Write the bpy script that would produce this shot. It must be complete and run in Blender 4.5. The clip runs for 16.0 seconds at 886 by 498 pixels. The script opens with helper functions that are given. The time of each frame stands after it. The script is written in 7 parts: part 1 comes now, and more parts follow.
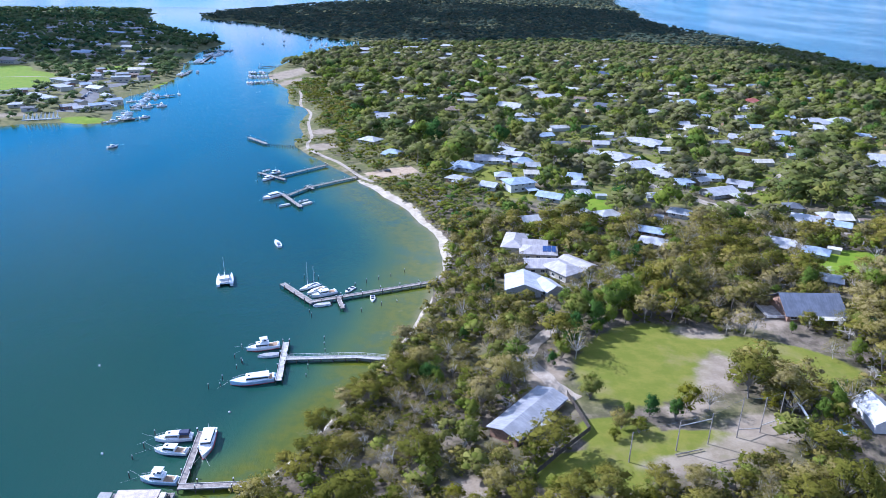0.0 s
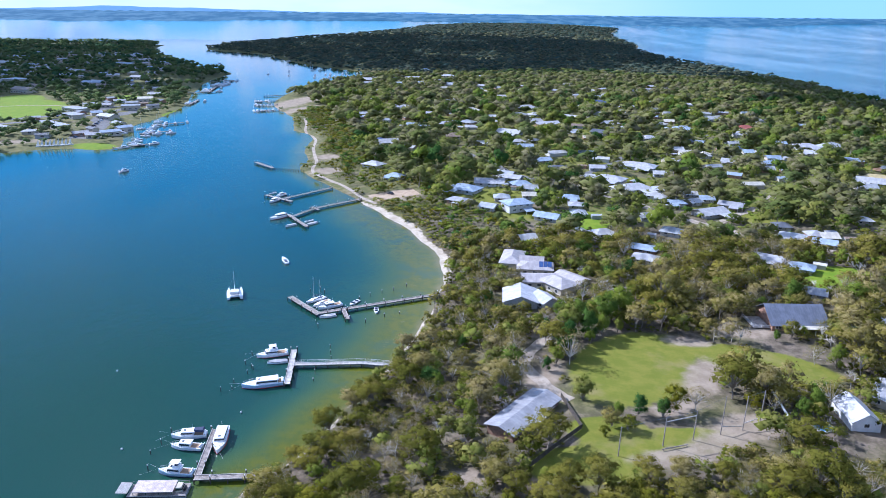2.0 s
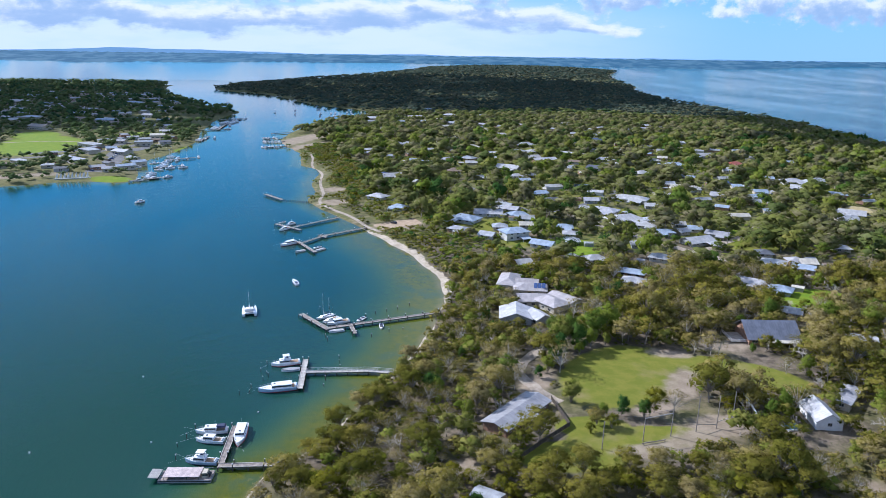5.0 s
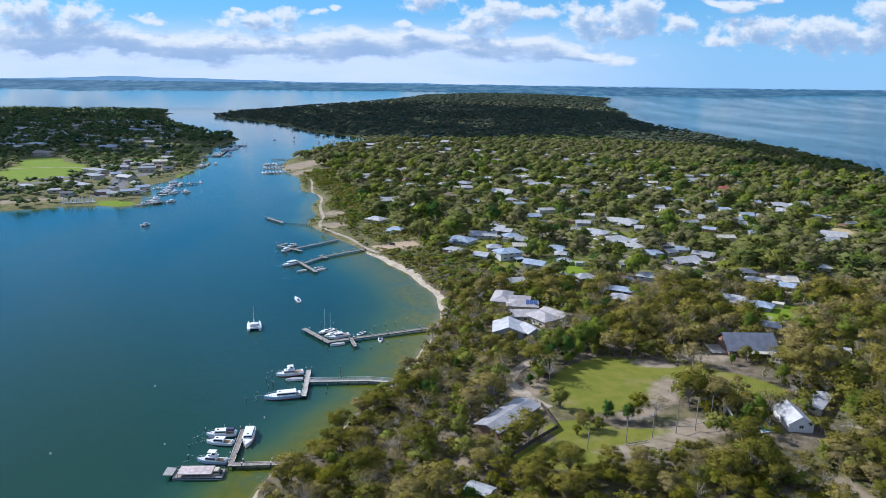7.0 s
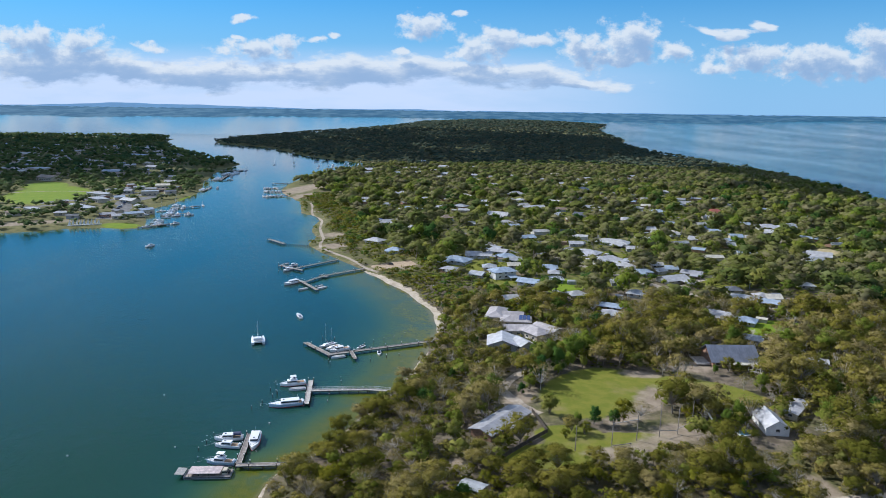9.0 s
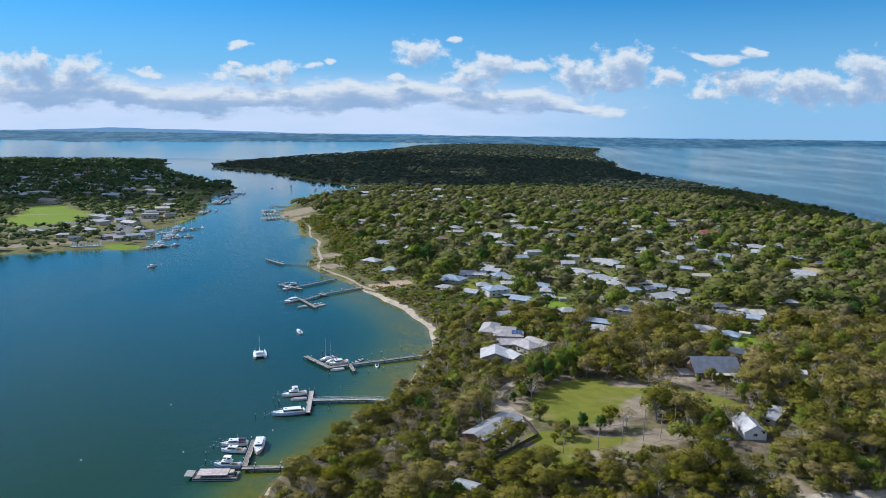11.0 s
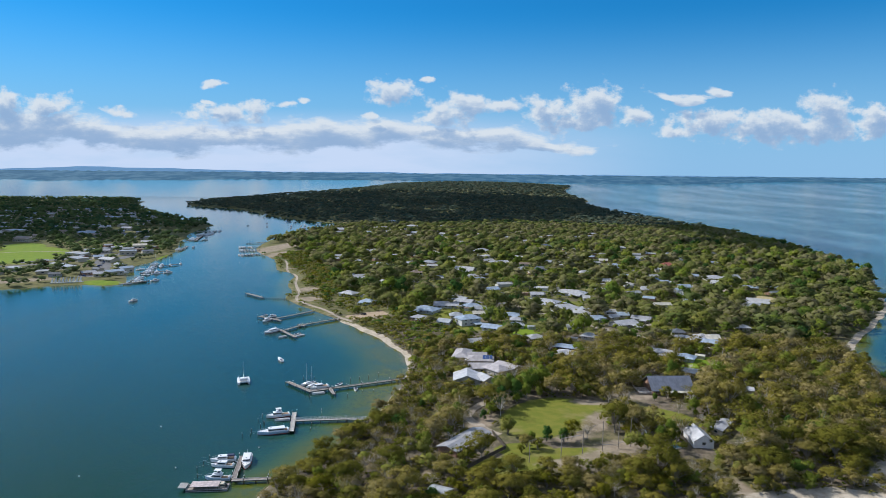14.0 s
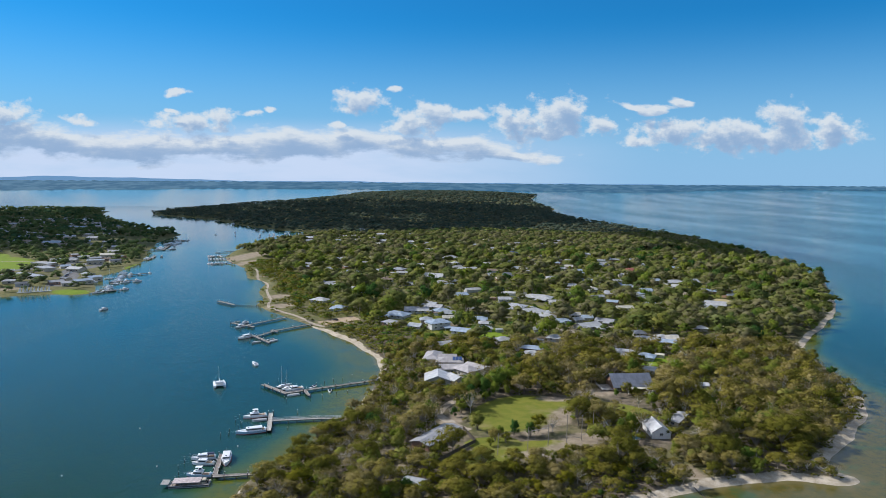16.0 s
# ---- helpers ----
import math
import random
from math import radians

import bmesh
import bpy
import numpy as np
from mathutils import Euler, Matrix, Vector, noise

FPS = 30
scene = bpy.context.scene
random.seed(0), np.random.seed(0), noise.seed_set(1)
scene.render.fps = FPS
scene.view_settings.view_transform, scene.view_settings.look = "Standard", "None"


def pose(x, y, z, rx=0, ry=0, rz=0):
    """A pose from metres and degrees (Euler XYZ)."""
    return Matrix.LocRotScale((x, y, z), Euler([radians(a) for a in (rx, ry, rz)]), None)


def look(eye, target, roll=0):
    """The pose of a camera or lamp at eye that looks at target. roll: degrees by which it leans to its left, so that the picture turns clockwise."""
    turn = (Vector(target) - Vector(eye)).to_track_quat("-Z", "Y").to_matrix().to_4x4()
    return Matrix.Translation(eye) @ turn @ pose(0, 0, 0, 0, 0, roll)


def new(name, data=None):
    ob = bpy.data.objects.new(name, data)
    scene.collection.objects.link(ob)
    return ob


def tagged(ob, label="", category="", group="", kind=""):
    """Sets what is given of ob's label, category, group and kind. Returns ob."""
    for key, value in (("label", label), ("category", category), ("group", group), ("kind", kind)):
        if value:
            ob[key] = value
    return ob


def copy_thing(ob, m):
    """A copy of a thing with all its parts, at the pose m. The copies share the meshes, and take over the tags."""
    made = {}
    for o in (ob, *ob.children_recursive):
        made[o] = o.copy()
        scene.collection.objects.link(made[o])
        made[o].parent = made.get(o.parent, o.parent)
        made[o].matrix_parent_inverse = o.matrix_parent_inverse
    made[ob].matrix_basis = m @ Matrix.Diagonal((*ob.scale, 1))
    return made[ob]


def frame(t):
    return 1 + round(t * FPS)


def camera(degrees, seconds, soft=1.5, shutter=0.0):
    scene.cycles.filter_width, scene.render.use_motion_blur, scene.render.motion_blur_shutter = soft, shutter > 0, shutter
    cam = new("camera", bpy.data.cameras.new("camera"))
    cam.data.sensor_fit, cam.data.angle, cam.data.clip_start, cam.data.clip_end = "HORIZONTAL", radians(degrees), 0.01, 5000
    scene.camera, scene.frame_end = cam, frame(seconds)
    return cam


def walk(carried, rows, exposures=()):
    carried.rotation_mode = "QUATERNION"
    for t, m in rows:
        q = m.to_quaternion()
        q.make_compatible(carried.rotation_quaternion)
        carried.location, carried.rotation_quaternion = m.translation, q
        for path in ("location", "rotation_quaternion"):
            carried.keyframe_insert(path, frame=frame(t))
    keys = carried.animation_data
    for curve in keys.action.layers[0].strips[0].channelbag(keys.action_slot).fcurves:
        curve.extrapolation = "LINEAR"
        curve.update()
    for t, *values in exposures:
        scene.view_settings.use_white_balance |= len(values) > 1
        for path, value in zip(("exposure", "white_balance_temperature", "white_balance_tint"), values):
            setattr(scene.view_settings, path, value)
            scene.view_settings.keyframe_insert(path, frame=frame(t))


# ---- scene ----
cam = camera(64.2, 16.0, soft=0.75)
PATH = [
    (0, (-4.59, 13.776, 114.115), (-4.664, 15.64, 113.394), 0.8),
    (0.5, (-4.368, 10.516, 113.791), (-4.444, 12.387, 113.088), 0.8),
    (1, (-4.051, 6.795, 113.561), (-4.129, 8.673, 112.878), 0.8),
    (1.5, (-3.848, 3.283, 113.352), (-3.927, 5.168, 112.688), 0.7),
    (2, (-3.466, -0.376, 113.122), (-3.547, 1.516, 112.479), 0.7),
    (2.5, (-3.146, -3.98, 112.951), (-3.23, -2.082, 112.326), 0.7),
    (3, (-2.833, -7.999, 112.737), (-2.919, -6.095, 112.131), 0.7),
    (3.5, (-2.698, -11.831, 112.648), (-2.785, -9.922, 112.058), 0.7),
    (4, (-2.477, -15.957, 112.519), (-2.565, -14.043, 111.947), 0.8),
    (6.5, (-1.359, -35.25, 112.84), (-1.444, -33.312, 112.355), 0.8),
    (7, (-0.88, -39.97, 112.87), (-0.961, -38.027, 112.405), 0.8),
    (7.5, (-0.449, -43.999, 112.892), (-0.527, -42.052, 112.443), 0.8),
    (8, (0.085, -47.941, 112.71), (0.006, -45.989, 112.28), 0.8),
    (8.5, (0.45, -51.496, 112.5), (0.372, -49.541, 112.087), 0.8),
    (9, (0.606, -55.378, 112.409), (0.529, -53.419, 112.014), 0.8),
    (11.5, (1.822, -74.532, 111.788), (1.766, -72.557, 111.477), 0.7),
    (12, (2.204, -78.54, 111.707), (2.161, -76.562, 111.414), 0.7),
    (12.5, (2.452, -82.697, 111.777), (2.416, -80.716, 111.501), 0.7),
    (13, (2.608, -87.051, 111.988), (2.579, -85.068, 111.729), 0.7),
    (13.5, (2.539, -91.131, 112.072), (2.525, -89.146, 111.83), 0.7),
    (14, (2.274, -95.314, 111.853), (2.28, -93.326, 111.63), 0.6),
    (14.5, (2.204, -99.029, 112.024), (2.23, -97.04, 111.809), 0.5),
    (15, (1.972, -102.679, 111.917), (2.022, -100.691, 111.707), 0.6),
    (15.5, (1.343, -106.334, 111.78), (1.419, -104.346, 111.576), 0.5),
    (16, (0.808, -109.702, 111.357), (0.904, -107.714, 111.16), 0.5),
]
# the lens closes down as the bright sky comes into view
EXPOSURES = [(0.0, 0.84, 5200, 20), (3.5, 0.60, 5550, 18), (8.0, 0.24, 6050, 12), (12.0, 0.15, 6200, 11), (16.0, 0.12, 6400, 11)]
walk(cam, [(t, look(eye, target, roll)) for t, eye, target, roll in PATH], EXPOSURES)

# ---- sun, sky and clouds ----
SUN_ELEVATION, SUN_AZIMUTH = radians(37), radians(-68)
TO_SUN = Vector((math.sin(SUN_AZIMUTH) * math.cos(SUN_ELEVATION), math.cos(SUN_AZIMUTH) * math.cos(SUN_ELEVATION), math.sin(SUN_ELEVATION)))
sun_data = bpy.data.lights.new("sun", "SUN")
sun_data.energy, sun_data.angle, sun_data.color = 4.7, radians(0.5), (1.0, 0.965, 0.91)
sun = new("sun", sun_data)
sun.matrix_world = look(TO_SUN * 500, (0, 0, 0))

# centre and radii of the clouds over the horizon: across and up, as slopes from the lake
PUFFS = [
    (-0.071, 0.107, 0.0288, 0.016), (-0.024, 0.12, 0.0072, 0.0064), (0.031, 0.093, 0.0272, 0.0144), (0.002, 0.075, 0.0352, 0.0176), (0.085, 0.092, 0.0304, 0.0088),
    (0.152, 0.08, 0.0336, 0.024), (0.21, 0.086, 0.04, 0.0256), (0.183, 0.064, 0.0496, 0.0096), (0.272, 0.074, 0.024, 0.0112), (0.32, 0.055, 0.024, 0.0096),
    (0.377, 0.069, 0.056, 0.0208), (0.454, 0.067, 0.072, 0.0208), (0.532, 0.086, 0.032, 0.0272), (0.523, 0.062, 0.064, 0.0128), (-0.614, 0.082, 0.0432, 0.0208),
    (-0.55, 0.077, 0.0368, 0.016), (-0.446, 0.076, 0.0192, 0.0048), (-0.318, 0.114, 0.012, 0.0056), (-0.327, 0.087, 0.0072, 0.0048), (-0.307, 0.075, 0.0496, 0.0104),
    (-0.263, 0.087, 0.0272, 0.0104), (-0.212, 0.088, 0.0144, 0.0064), (-0.181, 0.097, 0.0088, 0.0048), (-0.106, 0.069, 0.0088, 0.0056), (0.606, 0.073, 0.048, 0.0192),
]
# the long soft bank under them
BANK = [
    (-0.601, 0.049, 0.136, 0.016), (-0.488, 0.045, 0.112, 0.0136), (-0.376, 0.042, 0.104, 0.0152), (-0.264, 0.046, 0.088, 0.0128), (-0.169, 0.047, 0.096, 0.0136),
    (-0.074, 0.048, 0.08, 0.012), (0.036, 0.044, 0.088, 0.0104), (0.13, 0.034, 0.064, 0.0064), (0.328, 0.107, 0.0336, 0.0048), (0.385, 0.113, 0.016, 0.004),
    (-0.746, 0.051, 0.128, 0.0208),
]


def node(nt, kind, **values):
    """A node with the named settings; sockets are set by name or number through link() or the inputs given as a dict."""
    n = nt.nodes.new(kind)
    for key, value in values.items():
        if key == "inputs":
            for k, v in value.items():
                n.inputs[k].default_value = v
        elif key == "operation":
            n.operation = value
        elif key == "blend":
            n.blend_type = value
    return n


def math_node(nt, op, a, b=0.0, c=0.0, clamp=False):
    n = nt.nodes.new("ShaderNodeMath")
    n.operation, n.use_clamp = op, clamp
    for i, v in enumerate((a, b, c)):
        if isinstance(v, (int, float)):
            n.inputs[i].default_value = v
        else:
            nt.links.new(v, n.inputs[i])
    return n.outputs[0]


def vec_node(nt, op, a, b=None, c=None):
    n = nt.nodes.new("ShaderNodeVectorMath")
    n.operation = op
    for i, v in enumerate((a, b, c)):
        if v is None:
            continue
        if isinstance(v, tuple):
            n.inputs[i].default_value = v
        else:
            nt.links.new(v, n.inputs[i])
    return n.outputs["Value"] if op in ("LENGTH", "DOT_PRODUCT") else n.outputs[0]


def mix_node(nt, fac, a, b, blend="MIX"):
    n = nt.nodes.new("ShaderNodeMix")
    n.data_type, n.blend_type = "RGBA", blend
    for sock, v in ((n.inputs[0], fac), (n.inputs[6], a), (n.inputs[7], b)):
        if isinstance(v, (int, float)):
            sock.default_value = v
        elif isinstance(v, tuple):
            sock.default_value = (*v, 1.0) if len(v) == 3 else v
        else:
            nt.links.new(v, sock)
    return n.outputs[2]


def noise_node(nt, vector, scale, detail=4.0, rough=0.55, colour=False):
    n = nt.nodes.new("ShaderNodeTexNoise")
    n.inputs["Scale"].default_value, n.inputs["Detail"].default_value, n.inputs["Roughness"].default_value = scale, detail, rough
    if vector is not None:
        nt.links.new(vector, n.inputs["Vector"])
    return n.outputs[1 if colour else 0]


def map_range(nt, v, a, b, lo=0.0, hi=1.0, smooth=True):
    n = nt.nodes.new("ShaderNodeMapRange")
    n.interpolation_type = "SMOOTHSTEP" if smooth else "LINEAR"
    for i, x in enumerate((v, a, b, lo, hi)):
        if isinstance(x, (int, float)):
            n.inputs[i].default_value = x
        else:
            nt.links.new(x, n.inputs[i])
    return n.outputs[0]


def make_world():
    world = bpy.data.worlds.new("sky")
    world.use_nodes = True
    scene.world = world
    nt = world.node_tree
    nt.nodes.clear()
    sky = nt.nodes.new("ShaderNodeTexSky")
    sky.sky_type, sky.sun_disc = "NISHITA", False
    sky.sun_elevation, sky.sun_rotation = SUN_ELEVATION, SUN_AZIMUTH
    sky.altitude, sky.air_density, sky.dust_density, sky.ozone_density = 0.0, 1.0, 0.12, 2.0
    coord = nt.nodes.new("ShaderNodeTexCoord")
    split = nt.nodes.new("ShaderNodeSeparateXYZ")
    nt.links.new(coord.outputs["Generated"], split.inputs[0])
    ahead = math_node(nt, "MAXIMUM", split.outputs[1], 0.05)
    across, up = math_node(nt, "DIVIDE", split.outputs[0], ahead), math_node(nt, "DIVIDE", split.outputs[2], ahead)
    flat = nt.nodes.new("ShaderNodeCombineXYZ")
    nt.links.new(across, flat.inputs[0])
    nt.links.new(up, flat.inputs[1])

    def nearest(p, heap):
        best = None
        for cu, cv, ru, rv in heap:
            q = vec_node(nt, "MULTIPLY_ADD", p, (0.95 / ru, 0.95 / rv, 0.0), (-cu * 0.95 / ru, -cv * 0.95 / rv, 0.0))
            d = vec_node(nt, "LENGTH", q)
            best = d if best is None else math_node(nt, "MINIMUM", best, d)
        return math_node(nt, "SUBTRACT", 1.0, best)

    def density(p):
        # the outlines are torn by noise at three sizes
        wide = vec_node(nt, "SUBTRACT", noise_node(nt, vec_node(nt, "MULTIPLY", p, (1.0, 1.6, 1.0)), 13.0, 3.0, 0.5, True), (0.5, 0.5, 0.5))
        torn = vec_node(nt, "MULTIPLY_ADD", wide, (0.075, 0.042, 0.0), p)
        billow = noise_node(nt, vec_node(nt, "MULTIPLY", p, (1.0, 1.3, 1.0)), 42.0, 9.0, 0.6)
        streaks = noise_node(nt, vec_node(nt, "MULTIPLY", p, (1.0, 2.6, 1.0)), 17.0, 9.0, 0.64)
        heap = math_node(nt, "ADD", nearest(torn, PUFFS), math_node(nt, "MULTIPLY_ADD", billow, 3.0, -1.35))
        bank = math_node(nt, "ADD", nearest(torn, BANK), math_node(nt, "MULTIPLY_ADD", streaks, 3.0, -1.1))
        return math_node(nt, "MAXIMUM", heap, bank)

    here = density(flat.outputs[0])
    # how much cloud lies between a place and the sun
    depth = None
    for du, dv in ((-0.004, 0.007), (-0.011, 0.018)):
        d = math_node(nt, "MAXIMUM", density(vec_node(nt, "ADD", flat.outputs[0], (du, dv, 0.0))), 0.0)
        depth = d if depth is None else math_node(nt, "ADD", depth, d)
    cover = map_range(nt, here, -0.15, 0.65)
    lit = map_range(nt, math_node(nt, "EXPONENT", math_node(nt, "MULTIPLY", depth, -0.95)), 0.08, 0.8)
    front = map_range(nt, split.outputs[1], 0.05, 0.3)
    cover = math_node(nt, "MULTIPLY", math_node(nt, "MULTIPLY", cover, front), 0.93)
    # scattered fair-weather clouds over the rest of the sky, out of view, added to whiten the water's reflection
    high = noise_node(nt, coord.outputs["Generated"], 3.5, 6.0, 0.6)
    aside = math_node(nt, "MAXIMUM", map_range(nt, split.outputs[1], 0.25, -0.2), map_range(nt, split.outputs[2], 0.25, 0.34))
    rest = math_node(nt, "MULTIPLY", map_range(nt, high, 0.39, 0.63), aside)
    rest = math_node(nt, "MULTIPLY", rest, map_range(nt, split.outputs[2], 0.0, 0.15))
    cloud = mix_node(nt, lit, (2.8, 4.2, 6.3), (7.0, 7.6, 8.1))
    deep = mix_node(nt, 1.0, sky.outputs[0], (0.085, 0.66, 1.11), "MULTIPLY")
    level = math_node(nt, "ABSOLUTE", split.outputs[2])
    deep = mix_node(nt, map_range(nt, level, 0.0, 0.22, 0.92, 0.0), deep, (2.9, 5.2, 7.9))
    # a thin veil under the cloud bank
    veil = math_node(nt, "MULTIPLY", map_range(nt, up, 0.088, 0.034), map_range(nt, across, 0.38, -0.08))
    veil = math_node(nt, "MULTIPLY", math_node(nt, "MULTIPLY", veil, front), map_range(nt, noise_node(nt, vec_node(nt, "MULTIPLY", flat.outputs[0], (1.0, 5.0, 1.0)), 7.0, 4.0), 0.3, 0.6, 0.78, 1.0))
    deep = mix_node(nt, veil, deep, (5.7, 6.9, 8.9))
    colour = mix_node(nt, rest, mix_node(nt, cover, deep, cloud), (6.6, 7.2, 8.1))
    back = nt.nodes.new("ShaderNodeBackground")
    back.inputs[1].default_value = 0.092
    nt.links.new(colour, back.inputs[0])
    out = nt.nodes.new("ShaderNodeOutputWorld")
    nt.links.new(back.outputs[0], out.inputs[0])


make_world()

# ---- materials ----
MATS = {}


def principled(name, rough=0.7, metal=0.0, spec=0.5):
    mat = bpy.data.materials.new(name)
    mat.use_nodes = True
    nt = mat.node_tree
    bsdf = nt.nodes["Principled BSDF"]
    bsdf.inputs["Roughness"].default_value, bsdf.inputs["Metallic"].default_value = rough, metal
    bsdf.inputs["Specular IOR Level"].default_value = spec
    return mat, nt, bsdf


def bump(nt, bsdf, height, strength, distance):
    n = nt.nodes.new("ShaderNodeBump")
    n.inputs["Strength"].default_value, n.inputs["Distance"].default_value = strength, distance
    nt.links.new(height, n.inputs["Height"])
    nt.links.new(n.outputs[0], bsdf.inputs["Normal"])


def position(nt):
    return nt.nodes.new("ShaderNodeNewGeometry").outputs["Position"]


def local(nt):
    return nt.nodes.new("ShaderNodeTexCoord").outputs["Object"]


def attr(nt, name):
    n = nt.nodes.new("ShaderNodeAttribute")
    n.attribute_name = name
    return n.outputs["Fac"]


def plain(name, colour, rough=0.6, metal=0.0, vary=0.12, scale=1.5, spec=0.5):
    """Paint, plastic, metal or timber with stains at two scales and a slight difference from object to object."""
    if name in MATS:
        return MATS[name]
    mat, nt, bsdf = principled(name, rough, metal, spec)
    p = local(nt)
    stain = math_node(nt, "ADD", noise_node(nt, p, scale, 3.0), noise_node(nt, p, scale * 9, 3.0))
    fac = map_range(nt, stain, 0.7, 1.3)
    dark = tuple(c * (1 - 2 * vary) for c in colour)
    light = tuple(min(1.0, c * (1 + vary)) for c in colour)
    col = mix_node(nt, fac, dark, light)
    info = nt.nodes.new("ShaderNodeObjectInfo")
    tone = map_range(nt, info.outputs["Random"], 0.0, 1.0, 0.88, 1.06, False)
    hsv = nt.nodes.new("ShaderNodeHueSaturation")
    nt.links.new(tone, hsv.inputs["Value"])
    nt.links.new(col, hsv.inputs["Color"])
    nt.links.new(hsv.outputs[0], bsdf.inputs["Base Color"])
    bump(nt, bsdf, stain, 0.15, 0.02)
    MATS[name] = mat
    return mat


def roofing(name, colour, rough=0.45, metal=0.0, rib=0.2):
    """Ribbed steel sheet: ribs down the slope, sheet by sheet tone, streaks of dirt."""
    if name in MATS:
        return MATS[name]
    mat, nt, bsdf = principled(name, rough, metal)
    p = local(nt)
    wave = nt.nodes.new("ShaderNodeTexWave")
    wave.bands_direction = "X"
    wave.inputs["Scale"].default_value, wave.inputs["Distortion"].default_value = 1.0 / rib / 3.14, 0.0
    nt.links.new(p, wave.inputs["Vector"])
    streak = noise_node(nt, vec_node(nt, "MULTIPLY", p, (1.4, 0.18, 0.3)), 1.6, 5.0, 0.65)
    blotch = noise_node(nt, p, 0.35, 3.0)
    fac = map_range(nt, math_node(nt, "ADD", streak, blotch), 0.75, 1.3)
    col = mix_node(nt, fac, tuple(c * 0.66 for c in colour), colour)
    info = nt.nodes.new("ShaderNodeObjectInfo")
    hsv = nt.nodes.new("ShaderNodeHueSaturation")
    nt.links.new(map_range(nt, info.outputs["Random"], 0.0, 1.0, 0.82, 1.08, False), hsv.inputs["Value"])
    nt.links.new(col, hsv.inputs["Color"])
    nt.links.new(hsv.outputs[0], bsdf.inputs["Base Color"])
    bump(nt, bsdf, wave.outputs["Fac"], 0.5, 0.03)
    MATS[name] = mat
    return mat


def foliage(name, low, high, dry, leaf_range=(0.62, 1.32)):
    """Leaves: tone from tree to tree, leaf to leaf, and a share of dry, greyish leaves."""
    mat, nt, bsdf = principled(name, 0.8, 0.0, 0.03)
    info = nt.nodes.new("ShaderNodeObjectInfo")
    tone = math_node(nt, "PINGPONG", math_node(nt, "ADD", info.outputs["Random"], attr(nt, "tone")), 1.0)
    geo = nt.nodes.new("ShaderNodeNewGeometry")
    leaf = geo.outputs["Random Per Island"]
    col = mix_node(nt, map_range(nt, tone, 0.0, 0.75), low, high)
    patch = noise_node(nt, geo.outputs["Position"], 0.03, 3.0)
    dryness = math_node(nt, "ADD", math_node(nt, "MULTIPLY", leaf, 0.2), math_node(nt, "ADD", math_node(nt, "MULTIPLY", patch, 0.6), math_node(nt, "MULTIPLY", tone, 0.35)))
    col = mix_node(nt, map_range(nt, dryness, 0.55, 0.85), col, dry)
    hsv = nt.nodes.new("ShaderNodeHueSaturation")
    nt.links.new(map_range(nt, leaf, 0.0, 1.0, *leaf_range, False), hsv.inputs["Value"])
    nt.links.new(col, hsv.inputs["Color"])
    nt.links.new(hsv.outputs[0], bsdf.inputs["Base Color"])
    through_leaf = nt.nodes.new("ShaderNodeBsdfTranslucent")
    nt.links.new(hsv.outputs[0], through_leaf.inputs["Color"])
    mix = nt.nodes.new("ShaderNodeMixShader")
    mix.inputs[0].default_value = 0.34
    nt.links.new(bsdf.outputs[0], mix.inputs[1])
    nt.links.new(through_leaf.outputs[0], mix.inputs[2])
    nt.links.new(mix.outputs[0], nt.nodes["Material Output"].inputs["Surface"])
    MATS[name] = mat
    return mat


LEAF_GUM = foliage("gum_leaves", (0.118, 0.121, 0.018), (0.220, 0.192, 0.032), (0.275, 0.225, 0.100), (0.72, 1.27))
LEAF_TEA = foliage("tea_tree_leaves", (0.164, 0.152, 0.014), (0.104, 0.126, 0.013), (0.232, 0.190, 0.058), (0.72, 1.27))
LEAF_GREEN = foliage("garden_leaves", (0.044, 0.104, 0.024), (0.170, 0.222, 0.026), (0.190, 0.186, 0.048), (0.74, 1.27))
LEAF_TOWN = foliage("town_leaves", (0.046, 0.102, 0.048), (0.120, 0.172, 0.052), (0.136, 0.156, 0.076), (0.78, 1.18))
# blue lifted a little here to stand in for aerial haze
LEAF_FAR = foliage("hazed_woodland_leaves", (0.050, 0.096, 0.034), (0.162, 0.182, 0.042), (0.190, 0.172, 0.092), (0.74, 1.27))
# headland leaves: distance haze and cloud shade are put into this bluer, darker colour
LEAF_HEAD = foliage("hazed_headland_leaves", (0.040, 0.084, 0.076), (0.076, 0.112, 0.076), (0.108, 0.112, 0.074), (0.85, 1.14))
LEAF_GREY = foliage("grey_gum_leaves", (0.165, 0.148, 0.034), (0.235, 0.196, 0.060), (0.295, 0.240, 0.120), (0.8, 1.2))
BARK = plain("grey_bark", (0.30, 0.26, 0.22), 0.85, 0, 0.25, 1.0)
BARK_PALE = plain("bleached_wood", (0.52, 0.48, 0.43), 0.8, 0, 0.2, 1.0)
TIMBER = plain("weathered_timber", (0.30, 0.26, 0.23), 0.8, 0, 0.25, 0.8)
TIMBER_PALE = plain("pale_timber", (0.50, 0.47, 0.43), 0.75, 0, 0.2, 0.8)
PILE = plain("pile_timber", (0.09, 0.075, 0.06), 0.85, 0, 0.25, 1.0)
WHITE = plain("white_paint", (0.80, 0.80, 0.80), 0.35, 0, 0.06, 0.8)
GELCOAT = plain("white_gelcoat", (0.82, 0.83, 0.84), 0.2, 0, 0.04, 0.6)
NAVY = plain("navy_canvas", (0.03, 0.04, 0.09), 0.7)
BLACK = plain("black_rubber", (0.02, 0.02, 0.022), 0.6)
